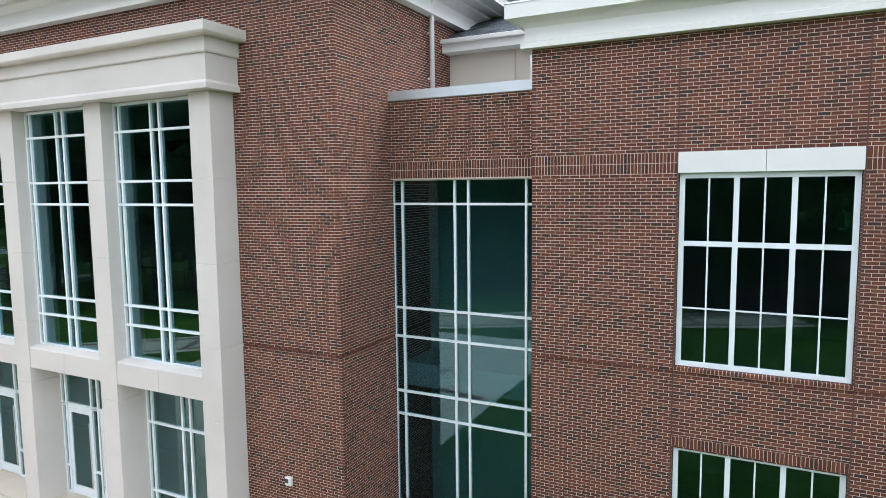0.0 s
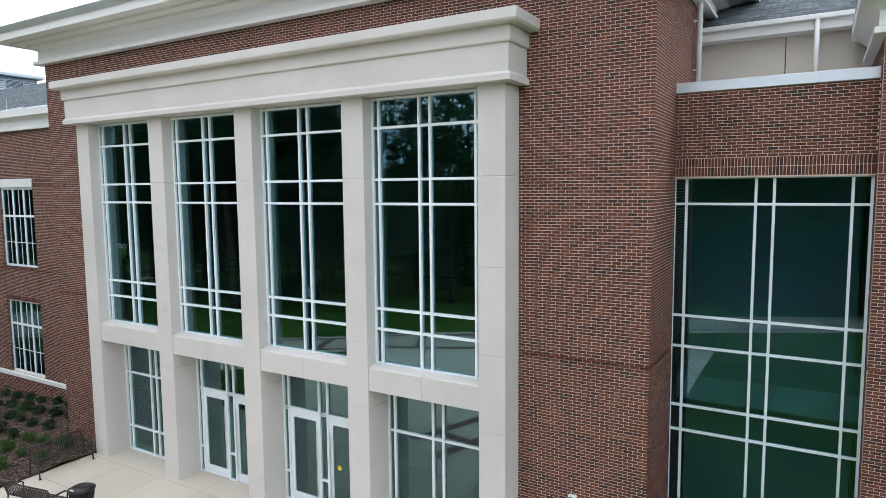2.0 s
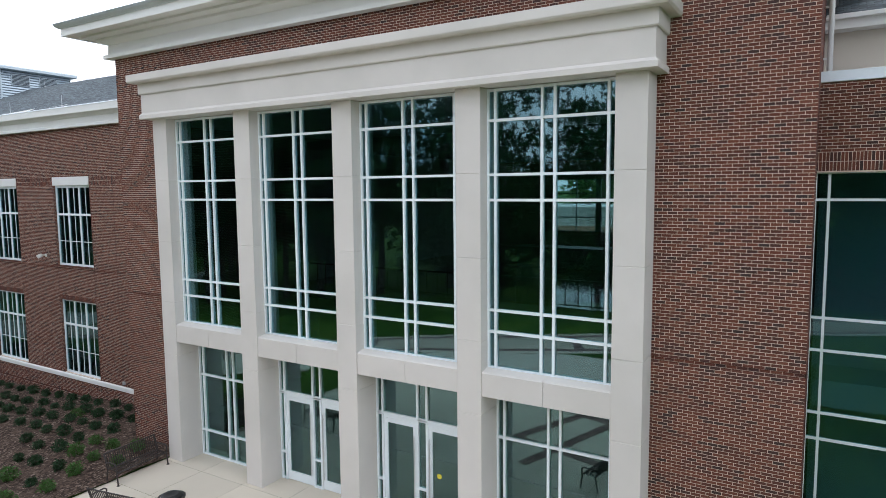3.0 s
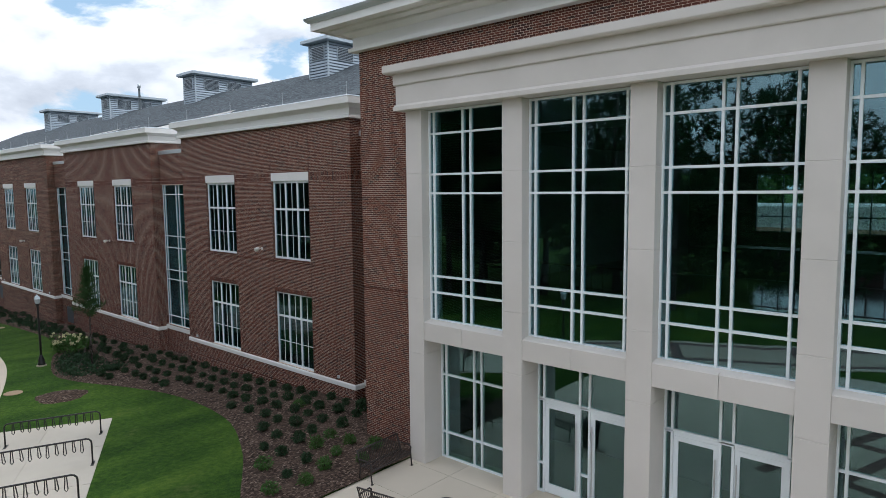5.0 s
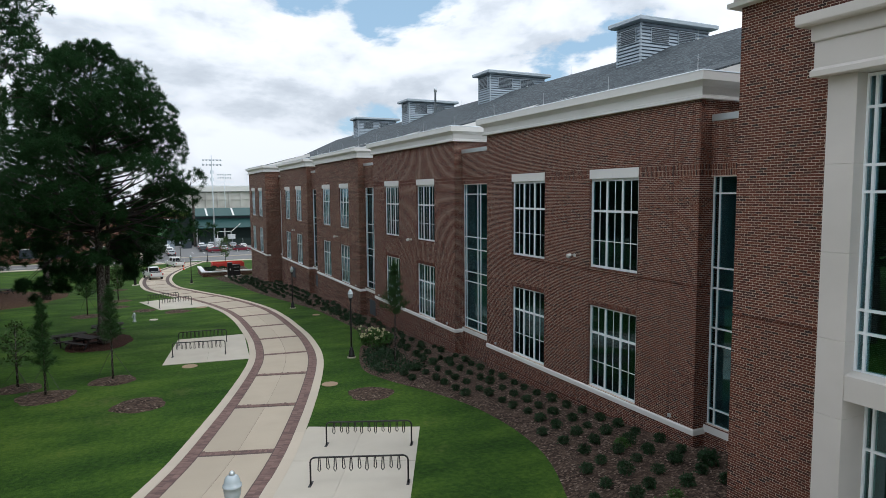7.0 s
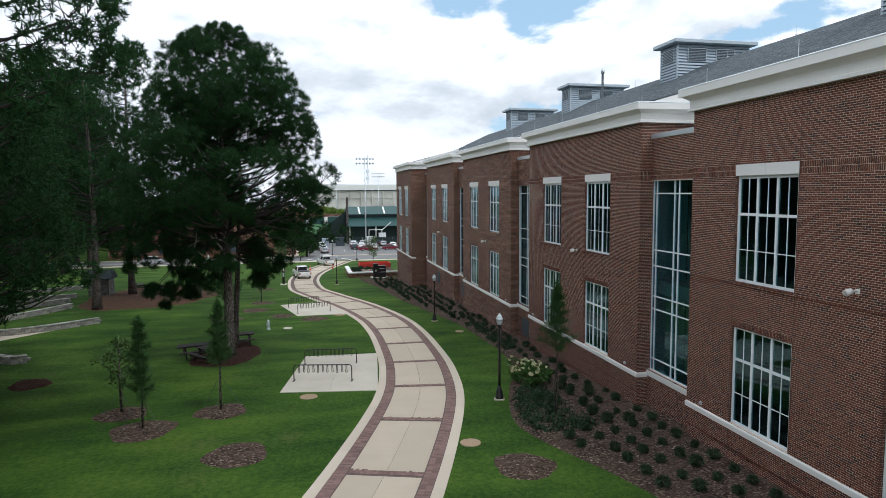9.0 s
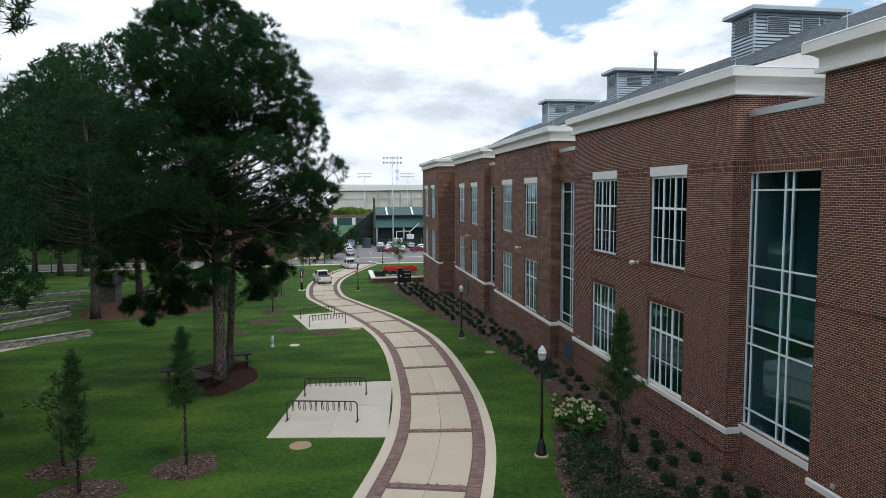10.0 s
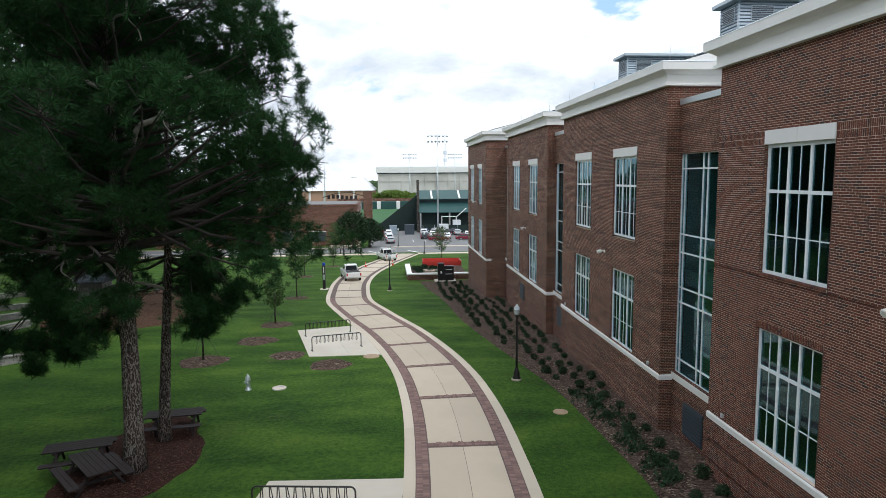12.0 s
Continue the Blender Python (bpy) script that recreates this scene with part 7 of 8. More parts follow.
        bare = Shape().tube(way, [thick * (1 - 0.85 * i / n) * rr.uniform(0.88, 1.12) for i in range(n)], 7)
        fork = way[n // 2]
        bare.tube(spline([fork, fork + Vector((0.15, 0.1, -0.10 * l)), fork + Vector((0.1, 0.35, -0.18 * l)), fork + Vector((0.25, 0.5, -0.3 * l))], 0.12), 0.018, 5)
        part("dead_limb", bare, BARK_PALE, t, "bare grey dead limb", here=True, smooth=True)
    part("crown", spray("crown", centres, radii, per, needle, width, seed, 0.35), NEEDLE, t, here=True)
    return t


# the two tall pines beside the walk
H1 = -level(-69.9)
pine(-69.9, -6.25, 21.2, [(9.0, 4.4), (10.4, 7.2), (12.0, 7.0), (13.4, 6.4), (14.6, 5.6), (16.8, 5.7), (18.0, 5.0), (19.8, 3.3), (21.2, 1.2)], 4, side=0.05, lobes=160, size=(1.0, 1.6), tufts=40, per=54, width=0.024, needle=0.12, trunk=0.36, lean=(-0.012, 0.032),
     hooked=((H1 + 4.8, 275, 1.8, True), (H1 + 5.6, 262, 1.75, False)), cushions=((-0.9, -1.6, H1 + 3.4, 1.15), (-1.2, -3.2, H1 + 3.9, 1.1), (1.0, 0.0, H1 + 4.3, 0.8), (-2.2, -4.1, H1 + 1.9, 0.8), (-0.8, -2.5, H1 + 2.5, 0.75), (0.2, -1.1, H1 + 3.2, 0.8), (-1.0, -4.4, H1 + 2.9, 0.9), (-0.6, -5.6, H1 + 4.6, 1.1), (0.5, -1.8, H1 + 4.6, 0.9), (-0.3, -2.4, H1 + 5.4, 1.0), (0.4, -0.9, H1 + 6.6, 1.0), (-1.6, -4.6, H1 + 6.4, 1.2), (0.6, -3.4, H1 + 7.0, 1.2)),
     dead=((11.2, 58, 4.6, 2.6, 0.13), (13.5, 285, 3.6, 1.6, 0.08), (15.0, 40, 3.6, 1.4, 0.06)),
     droop=((8.8, 262, 5.4), (8.2, 232, 5.0), (9.4, 288, 5.4), (10.0, 84, 6.6), (9.4, 66, 6.2), (10.6, 94, 7.4)), words="tall loblolly pine with furrowed bark and dense crown")
pine(-72.8, -6.2, 17.0, [(6.8, 2.2), (8.4, 3.8), (12.0, 4.4), (15.0, 3.4), (16.8, 0.8)], 9, lobes=44, size=(0.8, 1.3), tufts=34, per=54, width=0.024, needle=0.12, trunk=0.24, cushions=((0.7, 2.3, H1 + 3.6, 1.0), (1.0, 3.4, H1 + 4.0, 0.6), (-0.4, 1.2, H1 + 4.4, 0.9), (-2.6, 3.6, H1 + 5.4, 0.7), (-1.6, 4.2, H1 + 6.6, 0.9), (0.3, 2.0, H1 + 2.8, 0.75)), lean=(0.008, 0.022), dead=((6.2, 300, 2.6),), droop=((7.4, 70, 3.4), (6.6, 250, 2.4), (6.4, 45, 2.6)), words="slimmer pine close beside a taller one")
# pines deeper in the park: grown forms, repeated; some added to shade the lawn
forms = [pine(-48.0, -13.6, 27.0, [(11.5, 4.0), (13.5, 6.6), (18.0, 7.0), (23.0, 5.4), (26.6, 1.2)], 21, lobes=110, size=(1.1, 1.7), tufts=40, per=27, width=0.052, trunk=0.34, words="tall dark pine in the park"),
         pine(-112.4, -22.7, 31.0, [(6.5, 6.0), (9.0, 11.0), (15.0, 12.0), (22.0, 10.2), (27.0, 6.8), (30.5, 2.0)], 33, lobes=112, size=(1.7, 2.7), tufts=26, per=12, needle=0.22, width=0.15, trunk=0.42, clump=(0.45, 0.75), words="tall dark pine in the park"),
         pine(-151.7, -43.9, 39.0, [(5.5, 5.0), (9.0, 9.6), (24.0, 10.8), (32.0, 8.2), (36.0, 5.4), (38.6, 1.8)], 41, lobes=88, size=(2.0, 3.2), tufts=24, per=12, needle=0.28, width=0.20, trunk=0.5, clump=(0.6, 0.95), words="tall dark pine in the park")]
forms.append(pine(30, -48, 25.0, [(2.0, 5.0), (5.0, 7.0), (16.0, 7.4), (21.0, 5.0), (24.6, 1.2)], 52, lobes=64, size=(1.7, 2.6), tufts=15, per=8, needle=0.26, width=0.24, trunk=0.38, clump=(0.5, 0.85), words="tall dark pine in the park"))
# added at the view's left edge to block sky light from the lawn
forms.append(pine(-61.0, -19.5, 21.0, [(6.5, 4.0), (8.5, 6.6), (13.0, 7.2), (17.5, 5.4), (20.8, 1.2)], 63, lobes=84, size=(1.1, 1.8), tufts=26, per=15, needle=0.15, width=0.075, trunk=0.34, clump=(0.30, 0.46), words="tall dark pine in the park"))
grove = random.Random(12)
sites = [(-155.5, -48.5, 36, 2), (-163, -56, 36, 2), (-166, -44, 34, 2), (-178, -50, 33, 2), (-187, -70.8, 38, 2), (-203, -68, 36, 2), (-196, -56, 34, 2), (-214, -58, 33, 2), (-222, -82, 38, 2), (-236, -96, 36, 2),
         # (-72, -30) to (-45, -25): added to block the sky over the left lawn
         (-136, -58, 33, 2), (-121, -52, 31, 2), (-108, -50, 28, 3), (-100, -60, 28, 3), (-115, -75, 30, 2), (-84, -46, 24, 3), (-90, -70, 26, 3), (-72, -30, 21, 4), (-58, -15.4, 15, 4), (-66, -18.8, 16.5, 4), (-74, -25, 19, 4), (-82, -30, 20, 4), (-45, -25, 21, 4),
         (-62, -38, 22, 3), (-70, -50, 25, 3), (-48, -42, 23, 3), (-36, -33, 24, 3), (-30, -52, 19, 3), (-22, -38, 15, 3), (-12, -46, 16, 3), (-4, -34, 15, 3), (6, -50, 17, 3), (14, -38, 15, 3), (20, -30, 22, 3), (-40, -30, 24, 3), (-26, -29, 16, 3), (-17, -31, 13, 3), (-8, -28, 14, 3), (1, -30, 15, 3), (10, -27, 14, 3), (28, -32, 24, 3), (36, -28, 22, 3), (-33, -42, 26, 3), (-19, -52, 17, 3), (-2, -58, 18, 3), (16, -56, 18, 3), (26, -44, 24, 3), (-56, -30, 24, 3), (-50, -52, 26, 3), (-78, -38, 24, 3), (-92, -45, 26, 3), (-216, -46, 17, 3), (-224, -52, 18, 3), (-232, -60, 19, 3), (-222, -66, 17, 3), (-230, -76, 19, 3), (-240, -86, 20, 3), (-236, -70, 18, 3), (-244, -98, 20, 3), (-214, -74, 17, 3), (-248, -54, 18, 3),
         # from (-50, -22): added, mostly unseen, to shade the lawn and its reflection
         (-104.4, -13.7, 24, 4), (-97.5, -22.5, 24, 4), (-50, -22, 25, 0), (-43, -18.5, 26, 0), (-31, -21, 14, 3), (-22, -22, 15, 3), (-13, -23, 14, 3), (-4, -22, 15, 3), (6, -22, 15, 3),
         # added beside the view so that less sky reaches the left lawn
         (-52, -19.5, 19, 4), (-65, -25, 22, 4), (-42, -16.5, 20, 4),
         (-256, -118, 15, 3), (-258, -106, 14, 3), (-260, -95, 16, 3), (-257, -84, 14, 3), (-258, -73, 15, 3), (-254, -63, 14, 3), (-262, -128, 16, 3)]
for x, y, tall, form in sites:
    s = tall / (27.0, 30.5, 39.0, 25.0, 21.0)[form] * grove.uniform(0.96, 1.04)
    c = copy_thing(forms[form], pose(x, y, level(x), 0, 0, grove.uniform(0, 360)))
    c.scale = (s, s, s * grove.uniform(0.97, 1.05))


def young_pine(x, y, H, seed, words="young staked pine in a mulch ring", wide=1.0, bare=0.27):
    rr = random.Random(seed)
    t = thing("young_pine", (x, y, level(x)), words, "pine tree", "young pines")
    part("trunk", Shape().tube([(0, 0, -0.1), (0.03, 0.02, H * 0.5), (0, 0.05, H * 0.97)], [0.06, 0.04, 0.012], 8), BARK, t, here=True, smooth=True)
    centres, radii, wood = [], [], Shape()
    n = 30 if wide == 1.0 else 70
    for k in range(n):
        f = (k + rr.random()) / n
        h = H * (bare + (0.97 - bare) * f)
        r = (0.72 * (1 - f) + 0.14) * rr.uniform(0.4, 1.0) * wide
        az = k * 2.4 + rr.uniform(-0.4, 0.4)
        e = Vector((math.cos(az) * r, math.sin(az) * r, h + r * 0.45))
        wood.tube([(0, 0, h), e], [0.018, 0.008], 4)
        for u in (0.3, 0.65, 1.0):
            centres.append(Vector((0, 0, h)).lerp(e, u))
            radii.append(0.20 + 0.14 * (1 - f))
    for h in (0.9, 0.96, 1.0):
        centres.append(Vector((0, 0, H * h)))
        radii.append(0.16)
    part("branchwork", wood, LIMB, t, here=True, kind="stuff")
    part("crown", spray("crown", centres, radii, 70, 0.16, 0.016, seed, 0.55), NEEDLE_YOUNG, t, here=True)
    for k in range(3):
        a = 2.1 * k + seed
        part("guy_wire", Shape().tube([(math.cos(a) * 1.0, math.sin(a) * 1.0, 0.05), (0, 0, H * 0.34)], 0.012, 4), STAKE, t, here=True)


young_pine(-55.0, -8.2, 4.9, 1)
young_pine(-57.0, -5.2, 5.3, 2, bare=0.42)
young_pine(-52.1, 9.8, 6.1, 3, "young slender pine standing in the mulch bed", bare=0.50)
young_pine(-85.9, -8.3, 6.2, 4, "bushy young staked pine in a mulch ring", 3.0)


def small_tree(x, y, H, R, seed, words="small staked broad-leaved tree in a mulch ring", per=46, leaf=0.13, group="small trees", mat=None, z=None):
    rr = random.Random(seed)
    t = thing("small_tree", (x, y, level(x) if z is None else z), words, "tree", group)
    part("trunk", Shape().tube([(0, 0, -0.1), (0.04, 0, H * 0.4), (0, 0.05, H * 0.9)], [0.07, 0.05, 0.015], 8), BARK, t, here=True, smooth=True)
    wood, centres, radii = Shape(), [], []
    for k in range(26):
        f = (k + rr.random()) / 26
        h = H * (0.32 + 0.6 * f)
        r = R * math.sin(math.pi * (0.18 + 0.75 * f)) * rr.uniform(0.5, 1.05)
        az = k * 2.4 + rr.uniform(-0.5, 0.5)
        e = Vector((math.cos(az) * r, math.sin(az) * r, h + 0.4 * r))
        wood.tube([(0, 0, h - 0.2), e], [0.02, 0.008], 4)
        centres += [e, Vector((0, 0, h)).lerp(e, 0.6)]
        radii += [R * 0.24, R * 0.22]
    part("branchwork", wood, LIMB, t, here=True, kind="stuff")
    part("crown", leaves("crown", centres, radii, per, leaf, seed), mat or LEAF, t, here=True)
    if group == "small trees":
        for k in range(3):
            a = 2.1 * k + seed
            part("guy_wire", Shape().tube([(math.cos(a) * 0.9, math.sin(a) * 0.9, 0.05), (0, 0, H * 0.3)], 0.012, 4), STAKE, t, here=True)


small_tree(-57.8, -9.8, 3.9, 1.0, 5, per=12, words="thin sparse young tree in a mulch ring")
small_tree(-97.5, -6.0, 4.2, 1.1, 6)
small_tree(-112.9, -6.5, 6.3, 1.5, 7)
small_tree(-131.8, -8.1, 5.6, 1.6, 8, per=30)
small_tree(-144.9, -5.5, 5.6, 1.3, 9)
small_tree(-165.0, -6.8, 6.4, 1.7, 10, per=30)
small_tree(-146.0, 11.2, 6.2, 1.6, 11, "slender young tree on the lawn by the street", 30, 0.15, "street trees")


def evergreen(x, y, z, H, R, seed):
    """A broad evergreen, leafy down to the ground."""
    rr = random.Random(seed)
    t = thing("evergreen_tree", (x, y, z), "dense dark rounded evergreen by a brick building", "tree", "evergreens")
    part("trunk", Shape().tube([(0, 0, -0.1), (0.1, 0, H * 0.5), (0, 0.1, H * 0.8)], [0.3, 0.2, 0.06], 8), BARK, t, here=True, smooth=True)
    cs = []
    while len(cs) < 150:
        d = Vector((rr.gauss(0, 1), rr.gauss(0, 1), rr.uniform(-0.4, 1.6))).normalized()
        cs.append((d.x * R * rr.uniform(0.6, 0.95), d.y * R * rr.uniform(0.6, 0.95), H * 0.42 + d.z * H * 0.5 * rr.uniform(0.7, 1.0)))
    part("crown", leaves("crown", cs, [R * 0.24] * len(cs), 46, 0.30, seed), LEAF_DEEP, t, here=True)


evergreen(-178.0, -4.2, -6.3, 8.4, 3.9, 13)
evergreen(-181.0, -1.0, -6.3, 6.6, 3.0, 14)
for k, (x, y, H, R) in enumerate(((-300, 6, 9.0, 6), (-300, -2, 8.2, 5), (-298, 14, 8.2, 5), (-292, 27, 8.6, 5), (-250, 33, 10, 5), (-235, -60, 15, 9))):
    small_tree(x, y, H, R, 30 + k, "broad green tree beyond the car park", 110, 0.7, "far trees", LEAF_LIME if k < 4 else None, -6.5)

# shrubs in the mulch bed: three grown forms, repeated in staggered rows
shrub_forms = []
for k, (r, mat, words) in enumerate(((0.25, LEAF_DARK, "small dark green clipped shrub in bark mulch"), (0.28, LEAF_DARK, "small dark green clipped shrub in bark mulch"), (0.29, LEAF_BRIGHT, "small fresh green shrub in bark mulch"))):
    s = thing("shrub", (-33.0 - k, 12.6 - 0.3 * k, level(-33.0 - k) + 0.05), words, "shrub", "bed shrubs")
    rr = random.Random(60 + k)
    part("branchwork", Shape().tube([(0, 0, -0.05), (0.02, 0, r * 0.8)], [0.03, 0.012], 5), BARK, s, here=True)
    cs = [(rr.uniform(-0.3, 0.3) * r, rr.uniform(-0.3, 0.3) * r, r * rr.uniform(0.55, 0.85)) for _ in range(9)]
    part("foliage", leaves("foliage", cs, [r * 0.74] * 9, 56, 0.055, 70 + k, 0.9), mat, s, here=True)
    shrub_forms.append(s)
plant = random.Random(77)


def bed_south(x):
    for a, b in zip(edge, edge[1:]):
        if b.x <= x <= a.x:
            return a.y + (b.y - a.y) * (a.x - x) / max(a.x - b.x, 1e-6)
    return 99


row = 0
y = 13.45
while y > 5.0:
    x = -27.9 - (0.56 if row % 2 else 0)
    while x > -50.0:
        px, py = x + plant.uniform(-0.12, 0.12), y + plant.uniform(-0.10, 0.10)
        clear = (px < -30.2 or py < 10.7) and not (px > -27.6)
        if py > bed_south(px) + 0.55 and clear:
            k = 2 if px > -31.5 and py < 10.5 and plant.random() < 0.6 else plant.randrange(2)
            c = copy_thing(shrub_forms[k], pose(px, py, level(px) + 0.05, 0, 0, plant.uniform(0, 360)))
            q = plant.uniform(0.85, 1.2)
            c.scale = (q, q, q * plant.uniform(0.85, 1.1))
        x -= 1.13
    y -= 1.04
    row += 1
x = -50.5
while x > -124:
    south = bed_south(x)
    for k in range(6):
        py = 13.5 - 0.95 * k + plant.uniform(-0.2, 0.2)
        px = x + plant.uniform(-0.3, 0.3)
        if py > south + 0.4 and not (-60 < px < -50 and py < 11.2) and not (px < -109 and py > 12.2):
            c = copy_thing(shrub_forms[plant.randrange(2)], pose(px, py, level(px) + 0.05, 0, 0, plant.uniform(0, 360)))
            q = plant.uniform(0.8, 1.3)
            c.scale = (q, q, q * plant.uniform(0.8, 1.1))
    x -= 1.5


def spread(name, x0, x1, y0, y1, n, h, size, mat, seed, label, cat):
    """Low ground cover: leaves over an uneven patch."""
    rr = random.Random(seed)
    cs, rs = [], []
    for _ in range(n):
        px, py = rr.uniform(x0, x1), rr.uniform(y0, y1)
        if py > bed_south(px) + 0.3:
            cs.append((px, py, level(px) + 0.05 + rr.uniform(0, h)))
            rs.append(rr.uniform(0.18, 0.34))
    ob = part(name, leaves(name, cs, rs, 34, size, seed, 0.7), mat, None)
    tagged(ob, label, cat, kind="stuff")


spread("ground_cover", -57.2, -50.2, 8.2, 10.9, 210, 0.16, 0.10, LEAF_DARK, 90, "low green ground cover in the mulch bed", "ground cover")
spread("ground_cover", -77.5, -66.5, 11.6, 13.0, 120, 0.16, 0.11, LEAF_DARK, 91, "low green ground cover in the mulch bed", "ground cover")
hy = thing("hydrangea", (-58.1, 10.75, level(-58.1)), "hydrangea bush with creamy white flower heads", "flowering shrub")
rr = random.Random(95)
cs = [(rr.uniform(-1.5, 1.5), rr.uniform(-0.9, 0.9), rr.uniform(0.35, 0.95)) for _ in range(34)]
part("foliage", leaves("foliage", cs, [0.32] * 34, 60, 0.14, 96), LEAF_BRIGHT, hy, here=True)
heads = [(c[0] + rr.uniform(-0.1, 0.1), c[1] - 0.15, c[2] + 0.28) for c in cs for _ in range(2)][:58]
part("bloom", leaves("bloom", [(a + rr.uniform(-0.2, 0.2), b + rr.uniform(-0.2, 0.2), c + rr.uniform(-0.1, 0.1)) for a, b, c in heads], [0.085] * len(heads), 30, 0.07, 97), BLOOM, hy, "creamy white flower heads", here=True)
part("branchwork", Shape().tube([(0, 0, -0.05), (0.1, 0.05, 0.6)], [0.05, 0.02], 5), BARK, hy, here=True)

# low shrubs in the planter, and two larger ones in the corner beside the pavilion
for k in range(26):
    px, py = -127.2 - plant.uniform(0, 6.5), 6.4 + plant.uniform(0, 3.2)
    c = copy_thing(shrub_forms[k % 2], pose(px, py, -3.95, 0, 0, plant.uniform(0, 360)))
    c.scale = (1.7, 1.7, 1.5)
soil = part("ground_planter", box(-134.9, -126.41, 5.81, 13.0, -6.0, -3.9), MULCH, None)
tagged(soil, "dark soil filling the planter", "soil", kind="structure")
for px, py, q in ((-30.9, 13.3, 2.1), (-32.2, 13.2, 1.7)):
    c = copy_thing(shrub_forms[0], pose(px, py, level(px) + 0.03, 0, 0, 40 * q))
    c.scale = (q, q, q)


# ---- beyond the street ----
PANEL = material("weathered_panel", (0.60, 0.585, 0.55), 0.9, vary=0.08, grain=0.15, fine=2, bump=0.1, tint=(0.36, 0.34, 0.31), tint_scale=0.12, tint_amount=0.6)
PALE_ROOF = material("white_membrane_roof", (0.72, 0.74, 0.76), 0.6, vary=0.04, grain=0.2)
GREEN_ROOF = material("green_metal_roof", (0.026, 0.078, 0.074), 0.5, 0.3, vary=0.1, grain=0.4)
DARK_NET = material("dark_green_screen", (0.012, 0.025, 0.022), 0.9, vary=0.2, grain=0.5)
FIELD = material("infield_turf", (0.030, 0.105, 0.030), 0.95, vary=0.1, grain=0.3)
TAN = material("tan_render", (0.42, 0.26, 0.18), 0.9, vary=0.1, grain=0.2)

low = thing("brick_hall", (-192, -24, -6.4), "low red-brick hall with a flat pale roof", "building")
part("wall", box(-205, -186.0, -46, -3.7, -6.8, 2.3), BRICK_FAR, low)
part("parapet", box(-205.15, -185.85, -46.15, -3.55, 2.301, 2.65), BRICK_FAR, low)
part("roof", box(-204.6, -186.4, -45.6, -4.1, 2.651, 2.70), ASPHALT, low)
for k in range(5):
    w = part("window", box(-186.0, -185.96, -42 + 7 * k, -38.5 + 7 * k, -5.2, -3.2), LOUVRE, low)
    part("frame", box(-185.96, -185.93, -42.1 + 7 * k, -38.4 + 7 * k, -3.2, -3.05), WHITE, w)

park = thing("ballpark_stand", (-222, 28, -6.4), "ballpark grandstand with green metal roofs", "grandstand")
part("wall", box(-240, -217.0, 11.2, 75, -6.6, -0.3), DARK_NET, park)
s = Shape().add([(-215.0, 11.0, -0.9), (-215.0, 75, -0.9), (-219.5, 75, 1.7), (-219.5, 11.0, 1.7), (-215.0, 11.0, -1.05), (-215.0, 75, -1.05), (-219.5, 75, 1.5), (-219.5, 11.0, 1.5)], [(0, 1, 2, 3), (4, 7, 6, 5), (0, 4, 5, 1), (1, 5, 6, 2), (2, 6, 7, 3), (3, 7, 4, 0)])
part("lower_roof", s, GREEN_ROOF, park)
part("clerestory", box(-232, -219.6, 11.2, 75, 1.5, 2.5), LOUVRE, park)
s = Shape().add([(-218.4, 11.0, 2.5), (-218.4, 75, 2.5), (-224, 75, 4.7), (-224, 11.0, 4.7), (-236, 11.0, 2.6), (-236, 75, 2.6), (-218.4, 11.0, 2.35), (-218.4, 75, 2.35)], [(0, 1, 2, 3), (3, 2, 5, 4), (0, 6, 7, 1), (6, 4, 5, 7), (0, 3, 4, 6), (1, 7, 5, 2)])
part("upper_roof", s, GREEN_ROOF, park)
for k in range(30):
    part("seam", Shape().add([(-215.0, 12 + 2.1 * k, -0.89), (-215.0, 12.08 + 2.1 * k, -0.89), (-219.5, 12.08 + 2.1 * k, 1.71), (-219.5, 12 + 2.1 * k, 1.71), (-215.0, 12 + 2.1 * k, -0.84), (-215.0, 12.08 + 2.1 * k, -0.84), (-219.5, 12.08 + 2.1 * k, 1.76), (-219.5, 12 + 2.1 * k, 1.76)], [(0, 3, 2, 1), (4, 5, 6, 7), (0, 1, 5, 4), (1, 2, 6, 5), (2, 3, 7, 6), (3, 0, 4, 7)]), GREEN_ROOF, park)
for y in (14.5, 22.0, 33.0, 44.0):
    part("roof_light", Shape().add([(-218.6, y, 2.59), (-218.6, y + 0.5, 2.59), (-223.6, y + 0.5, 4.56), (-223.6, y, 4.56), (-218.6, y, 2.66), (-218.6, y + 0.5, 2.66), (-223.6, y + 0.5, 4.62), (-223.6, y, 4.62)], [(0, 3, 2, 1), (4, 5, 6, 7), (0, 1, 5, 4), (1, 2, 6, 5), (2, 3, 7, 6), (3, 0, 4, 7)]), LINTEL, park)
for y in (11.3, 19, 27, 35, 43, 51, 59, 67):
    part("post", box(-215.6, -215.2, y, y + 0.4, -6.6, -0.85), STEEL, park)
net = thing("screen_fence", (-226, 5, -6.4), "dark sloping wind screen beside the ballpark", "screen fence")
part("panel", Shape().add([(-222.0, 11.0, -6.6), (-222.0, 11.0, 3.6), (-222.0, -1.5, -6.0), (-222.0, -1.5, -6.6), (-222.3, 11.0, -6.6), (-222.3, 11.0, 3.6), (-222.3, -1.5, -6.0), (-222.3, -1.5, -6.6)], [(0, 1, 2, 3), (4, 7, 6, 5), (0, 4, 5, 1), (1, 5, 6, 2), (2, 6, 7, 3), (3, 7, 4, 0)]), DARK_NET, net)
part("post", Shape().tube([(-216.4, 10.9, -6.6), (-216.4, 10.9, 7.6)], 0.35, 10), BARK, net)
